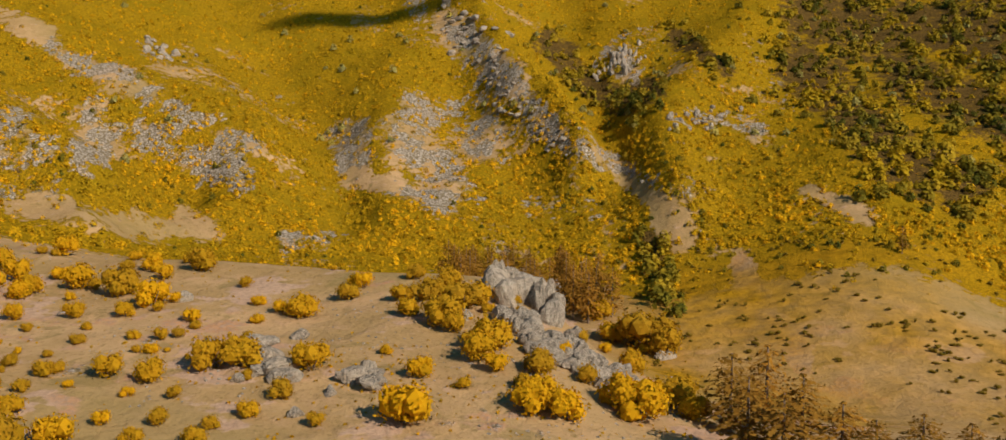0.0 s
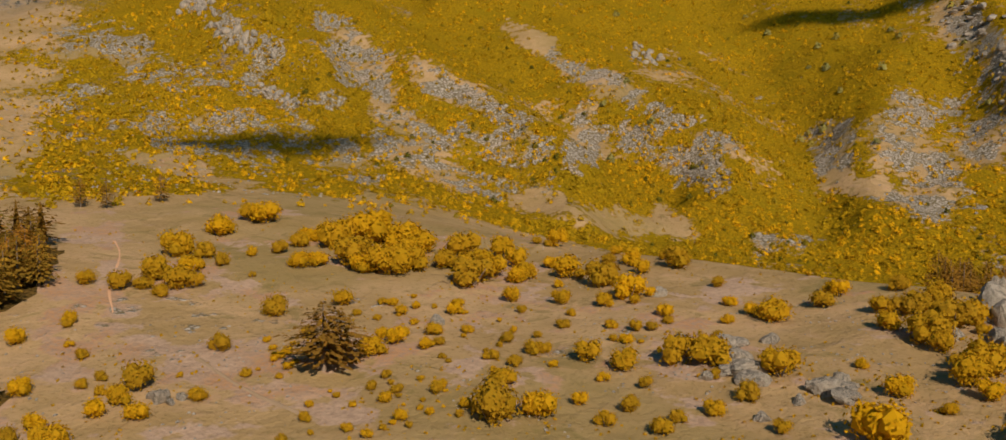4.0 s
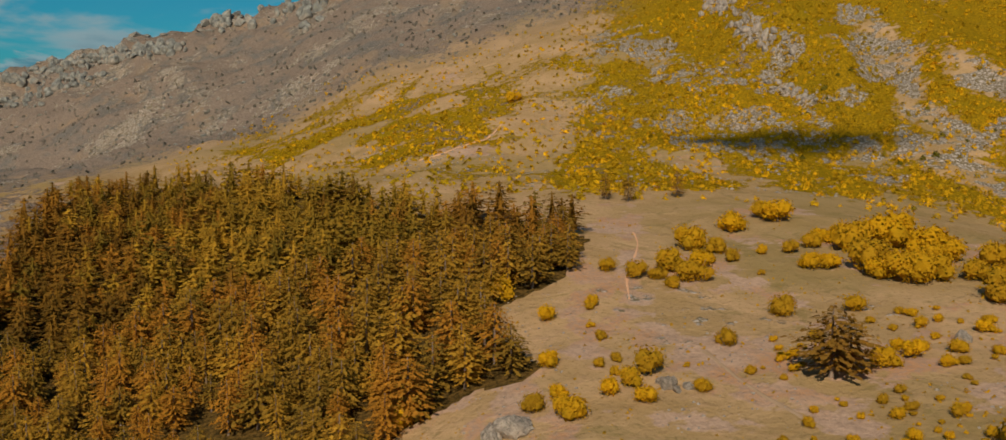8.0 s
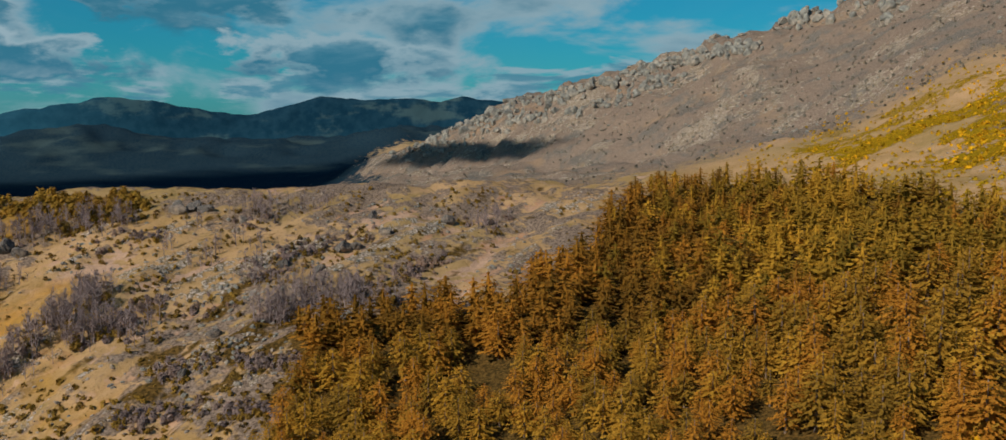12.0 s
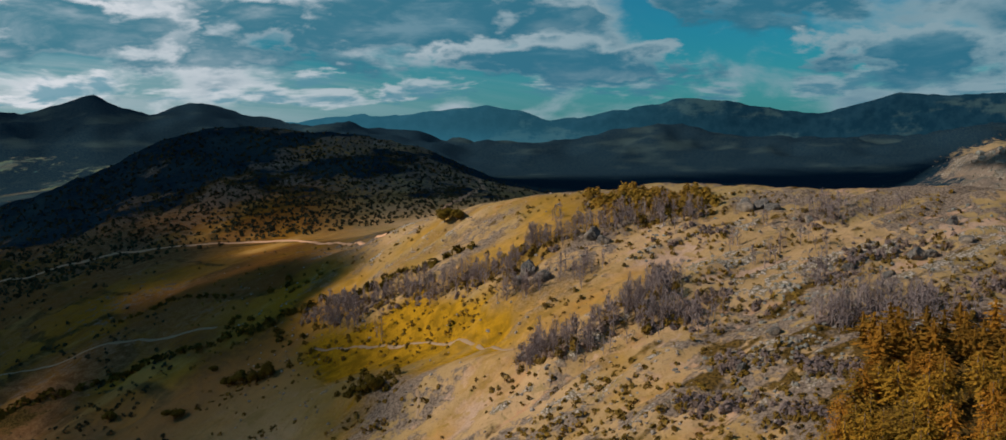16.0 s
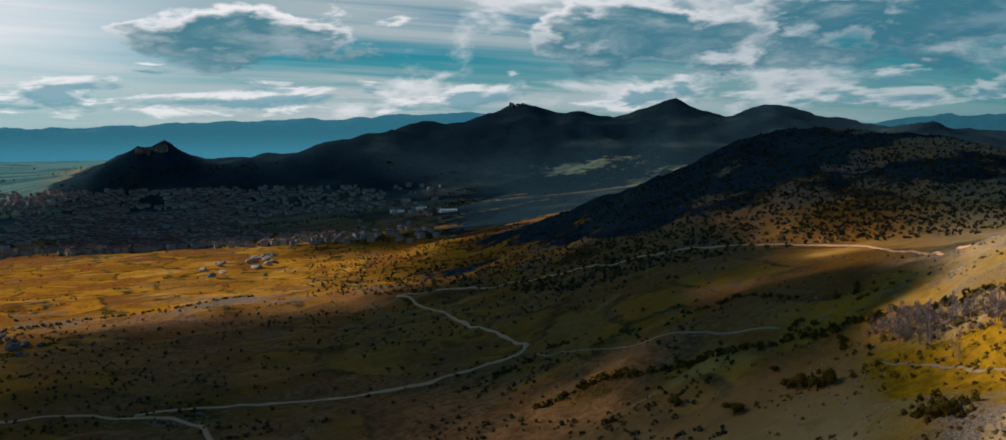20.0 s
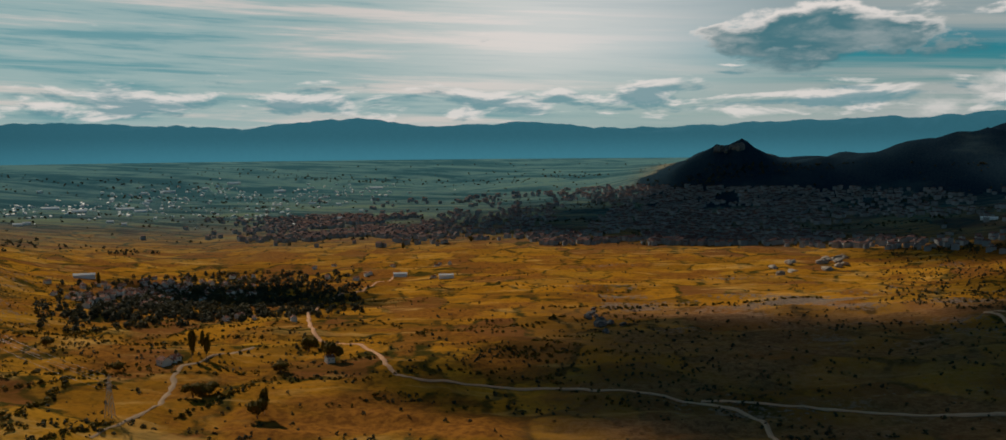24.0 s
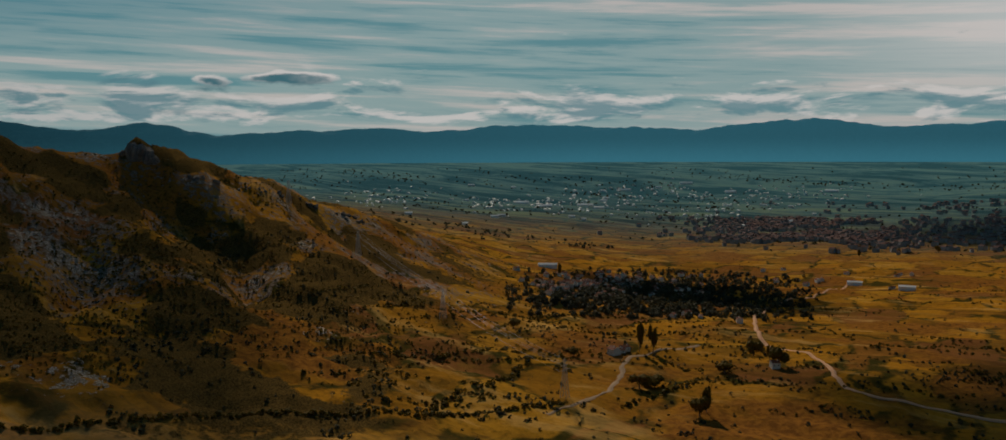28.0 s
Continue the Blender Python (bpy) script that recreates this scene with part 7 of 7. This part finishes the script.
# ---- buildings ----
def house_thing(seed, w, l, h, roof=None, name="house", label="small plastered house with a red tiled roof", category="house", group="village houses"):
    root = tagged(new(name), label, category, group)
    a, b = w / 2, l / 2
    v = [(-a, -b, -1), (a, -b, -1), (a, b, -1), (-a, b, -1), (-a, -b, h), (a, -b, h), (a, b, h), (-a, b, h), (0, -b, h + 0.3 * w), (0, b, h + 0.3 * w)]
    part("body", v, [(0, 1, 5, 8, 4), (1, 2, 6, 5), (2, 3, 7, 9, 6), (3, 0, 4, 7)], M_WALL if roof is None else roof, root)
    o, t = 0.4, 0.18
    e = h - 0.3 * o * 2 * 0.3
    rv = [(-a - o, -b - o, e), (0, -b - o, h + 0.3 * w + 0.05), (a + o, -b - o, e), (-a - o, b + o, e), (0, b + o, h + 0.3 * w + 0.05), (a + o, b + o, e)]
    rv += [(x, y, z + t) for x, y, z in rv]
    part("roof", rv, [(0, 3, 4, 1), (1, 4, 5, 2), (7, 10, 9, 6), (8, 11, 10, 7), (0, 6, 9, 3), (2, 5, 11, 8), (0, 1, 7, 6), (1, 2, 8, 7), (3, 9, 10, 4), (4, 10, 11, 5)],
         M_ROOF if roof is None else roof, root)
    top = root.children[-1]

    def box(name_, x0, x1, y0, y1, z0, z1, material, parent):
        q = [(x, y, z) for z in (z0, z1) for x, y in ((x0, y0), (x1, y0), (x1, y1), (x0, y1))]
        return part(name_, q, [(3, 2, 1, 0), (4, 5, 6, 7), (0, 1, 5, 4), (1, 2, 6, 5), (2, 3, 7, 6), (3, 0, 4, 7)], material, parent)

    if roof is None:
        box("chimney", a * 0.3, a * 0.3 + 0.7, b * 0.4, b * 0.4 + 0.7, h, h + 0.3 * w + 1.0, M_WALL, top)
        for s in (-1, 1):
            for y in (-0.5, 0.5):
                box("window", s * a - 0.05, s * a + 0.05, y * b - 0.6, y * b + 0.6, h * 0.45, h * 0.45 + 1.4, M_PANE, root)
        box("door", -0.5, 0.5, -b - 0.05, -b + 0.05, -0.2, 2.0, M_BARK, root)
    else:
        box("gate", -a * 0.4, a * 0.4, -b - 0.06, -b + 0.06, -0.2, h * 0.7, M_STEEL, root)
    return root


def village():
    g = np.random.default_rng(77)
    kinds = [house_thing(k, *d) for k, d in enumerate([(8, 11, 5), (9, 9, 6), (7, 13, 3.5), (10, 12, 6.5)])]
    rows = []
    while len(rows) < 130:
        a, e = g.normal(207.2, 2.4), g.normal(-8.1, 0.42)
        if -9.3 < e < -7.2 and 201.5 < a < 212.5:
            rows.append((a, e))
    rows += [(g.uniform(190, 204), g.uniform(-7.9, -7.0)) for _ in range(16)] + [(206.3, -12.0), (206.6, -12.1), (206.0, -11.9), (197.4, -12.5), (201.6, -9.9), (202.4, -9.8), (203.2, -9.9), (199.4, -10.1)]
    for k, (a, e) in enumerate(rows):
        p, r = spot(a, e)
        m = stand(p, 0.75 if k < 4 else 0.8, g.uniform(0, 3.14))
        if k < 4:
            kinds[k].matrix_basis = m
        else:
            copy_thing(kinds[k % 4], m)
    sheds = [(160.6, -4.25, 16, 80), (157.6, -4.28, 16, 90), (159.2, -4.1, 14, 60), (212.0, -3.35, 26, 110), (210.6, -3.55, 26, 90), (208.3, -3.5, 22, 120), (207.5, -3.65, 20, 80),
             (206.0, -2.6, 20, 100), (200, -2.7, 24, 90), (194.5, -2.6, 22, 110), (210.5, -7.1, 12, 60), (196.6, -4.35, 18, 60), (193.2, -7.75, 10, 45), (190.5, -7.9, 10, 45), (202.5, -2.2, 22, 110)]
    sheds += [(g.uniform(194, 219), g.uniform(-4.6, -2.2), g.uniform(9, 16), g.uniform(24, 60)) for _ in range(22)]
    for a, e, w, l in sheds:
        p, r = spot(a, e)
        if r < 2000 and e > -5:
            continue
        ob = house_thing(9, w * 0.55, l * 0.42, 4.5, M_SHED, "shed", "long white sheet-metal shed on the plain", "shed", "white sheds")
        ob.matrix_basis = stand(p, 1.0, radians(a + 90 + g.uniform(-12, 12)))
    # white buildings strewn far over the plain
    n = 420
    hubs = np.array([(209.4, -3.45), (212.3, -3.35), (220.0, -2.9), (204.6, -2.7), (199.5, -3.1), (196.0, -2.7), (202.5, -3.9), (207.0, -3.0)])
    c = hubs[g.integers(0, len(hubs), n)]
    a, e = c[:, 0] + g.normal(size=n) * 1.9, np.clip(c[:, 1] + g.normal(size=n) * 0.28, -4.6, -1.9)
    x, y, z, r = sight(a, e)
    ok = (r > 1900) & (r < 4400)
    block = np.array([(u, v, w) for w in (-2, 5) for u, v in ((-7, -5), (7, -5), (7, 5), (-7, 5))] + [(0, -5, 8), (0, 5, 8)], float)
    quads = np.array([(0, 1, 5, 4), (1, 2, 6, 5), (2, 3, 7, 6), (3, 0, 4, 7), (4, 8, 9, 7), (8, 5, 6, 9)])
    sc = g.uniform(0.3, 0.95, (ok.sum(), 1)) * np.array([[1.0, 0.8]])
    v, f, _ = scatter_bulk(g, [(block, quads)], np.stack([x, y, z], -1)[ok], sc, g.uniform(0, 3.14, ok.sum()))
    tagged(bulk("far_houses", v, f, M_SHED), "small white buildings strewn over the far plain", "houses", "", "stuff")
    # the town: more roofs than one can count
    n = 5200
    a = np.concatenate([g.normal(176, 7.5, n * 3 // 4), g.normal(196, 3, n // 4)])
    e = np.concatenate([g.uniform(-6.0, -2.7, n * 3 // 4), g.uniform(-5.6, -4.2, n // 4)])
    x, y, z, r = sight(a, e)
    ok = (r > 1500) & (r < 3300) & (a > 158) & (fbm(x / 140, y / 140, 3, 88) > -0.25)
    p = np.stack([x, y, z], -1)[ok]
    sides, tops = [], []
    for k in range(4):
        w, l, h = g.uniform(8, 13), g.uniform(9, 18), g.uniform(5, 12)
        u, b = w / 2, l / 2
        bv = np.array([(-u, -b, -2), (u, -b, -2), (u, b, -2), (-u, b, -2), (-u, -b, h), (u, -b, h), (u, b, h), (-u, b, h)], float)
        sides.append((bv, np.array([(0, 1, 5, 4), (1, 2, 6, 5), (2, 3, 7, 6), (3, 0, 4, 7)])))
        tv = np.array([(-u - .4, -b - .4, h), (u + .4, -b - .4, h), (u + .4, b + .4, h), (-u - .4, b + .4, h), (0, -b, h + 2.5), (0, b, h + 2.5)], float)
        tops.append((tv, np.array([(0, 3, 5, 4), (4, 5, 2, 1), (0, 4, 1, 1), (3, 2, 5, 5)])))
    sc = np.ones((len(p), 2)) * g.uniform(0.6, 1.0, (len(p), 1))
    tr = g.uniform(0, 3.14, len(p))
    v, f, _ = scatter_bulk(np.random.default_rng(1), sides, p, sc, tr)
    tagged(bulk("town_walls", v, f, M_TOWNSHADE), "walls of a spread-out town, shade put into their colour", "town", "", "stuff")
    tops = [(t, q[:2]) for t, q in tops]
    v, f, _ = scatter_bulk(np.random.default_rng(1), tops, p, sc, tr)
    tagged(bulk("town_roofs", v, f, M_TOWNROOFSHADE), "dark red roofs of a spread-out town, shade put into their colour", "town", "", "stuff")


village()


def field_trees():
    """Trees that stand out among the fields: bearing, slope of sight, height, breadth."""
    g = np.random.default_rng(8)
    rows = [(205.1, -11.9, 24, 6), (204.3, -11.95, 24, 6), (201.6, -15.4, 13, 12), (201.2, -15.2, 18, 5), (197.2, -12.4, 16, 14), (197.7, -12.1, 14, 5), (198.6, -11.9, 13, 12),
            (205.1, -14.0, 12, 16), (204.2, -13.9, 11, 15), (200.2, -12.9, 9, 12), (135.7, -13.8, 8, 6), (137.2, -14.1, 6, 8), (138.0, -14.2, 5, 7), (136.4, -14.0, 6, 7), (141.0, -15.7, 6, 8), (129.6, -15.0, 7, 8),
            (138.8, -13.3, 4, 4), (144.4, -15.4, 5, 7), (130.2, -15.2, 5, 6), (125.3, -5.4, 9, 10), (124.6, -5.3, 8, 9), (209.8, -7.6, 20, 5), (193, -6.2, 18, 6), (189, -5.8, 16, 12), (212.5, -10.6, 9, 10), (209, -12.2, 8, 9)]
    for k, (a, e, h, w) in enumerate(rows):
        p, r = spot(a, e)
        slim = h > 2 * w
        root = tagged(new("poplar_tree" if slim else "broadleaf_tree"),
                      "tall slim poplar among ochre fields" if slim else "dark round-crowned tree in a field", "tree", "field trees")
        tv, tf = cone(0.5, 0.03, 0.012, 6, rings=3)
        part("trunk", tv, tf, M_BARK, root)
        cv, cf = bush_model(700 + k, 330, 9)
        cv = cv * np.array([1.0, 1.0, 1.05]) + np.array([0, 0, 0.12])
        part("crown", cv, cf, M_DARKSCRUB, root)
        root.matrix_basis = stand(p - Vector((0, 0, 0.2)), h, g.uniform(0, 6), w * 1.2)


field_trees()


def pylon(a, e, h):
    p, r = spot(a, e)
    root = tagged(new("pylon"), "steel lattice pylon of a power line", "pylon", "pylons")
    body = [cone(1, 0.012, 0.006, 4, (sx * 0.09, sy * 0.09, -0.02), (sx * 0.012, sy * 0.012, 1)) for sx in (-1, 1) for sy in (-1, 1)]
    for k in range(6):
        z0, z1 = k * 0.14, (k + 1) * 0.14
        w0, w1 = 0.09 - 0.078 * z0, 0.09 - 0.078 * z1
        for sx, sy, tx, ty in ((-1, -1, 1, -1), (1, -1, 1, 1), (1, 1, -1, 1), (-1, 1, -1, -1)):
            body.append(cone(1, 0.005, 0.005, 3, (sx * w0, sy * w0, z0), (tx * w1, ty * w1, z1)))
    v, f = join([b for b in body if b[1].shape[1] == 4])
    part("tower", v, f, M_STEEL, root)
    for z, l in ((0.72, 0.22), (0.84, 0.18), (0.95, 0.13)):
        v, f = join([cone(1, 0.012, 0.004, 4, (0, 0, z), (s * l, 0, z + 0.01)) for s in (-1, 1)])
        part("cross_arm", v, f, M_STEEL, root)
    root.matrix_basis = stand(p, h, radians(a + 60))
    return p + Vector((0, 0, h)), root


def power_line():
    tops = [pylon(a, e, 22) for a, e in ((225.5, -3.2), (221.6, -6.2), (216.7, -10.0), (209.5, -14.6))]
    g = []
    for (p, o), (q, o2) in zip(tops, tops[1:]):
        for side in (-1, 1):
            for z, l in ((0.72, 0.22), (0.95, 0.13)):
                a = o.matrix_basis @ Vector((side * l, 0, z))
                b = o2.matrix_basis @ Vector((side * l, 0, z))
                pts = [a.lerp(b, k / 12) - Vector((0, 0, 26 * (k / 12) * (1 - k / 12) * (b - a).length / 400)) for k in range(13)]
                v = [q + Vector((0.055 * math.cos(t), 0, 0.055 * math.sin(t))) for q in pts for t in (0.5, 2.6, 4.7)]
                f = [(3 * k + t, 3 * k + (t + 1) % 3, 3 * k + 3 + (t + 1) % 3, 3 * k + 3 + t) for k in range(12) for t in range(3)]
                ob = part("power_cable", v, f, M_STEEL)
                tagged(ob, "thin steel cable that sags between pylons", "cable", "power cables")


power_line()
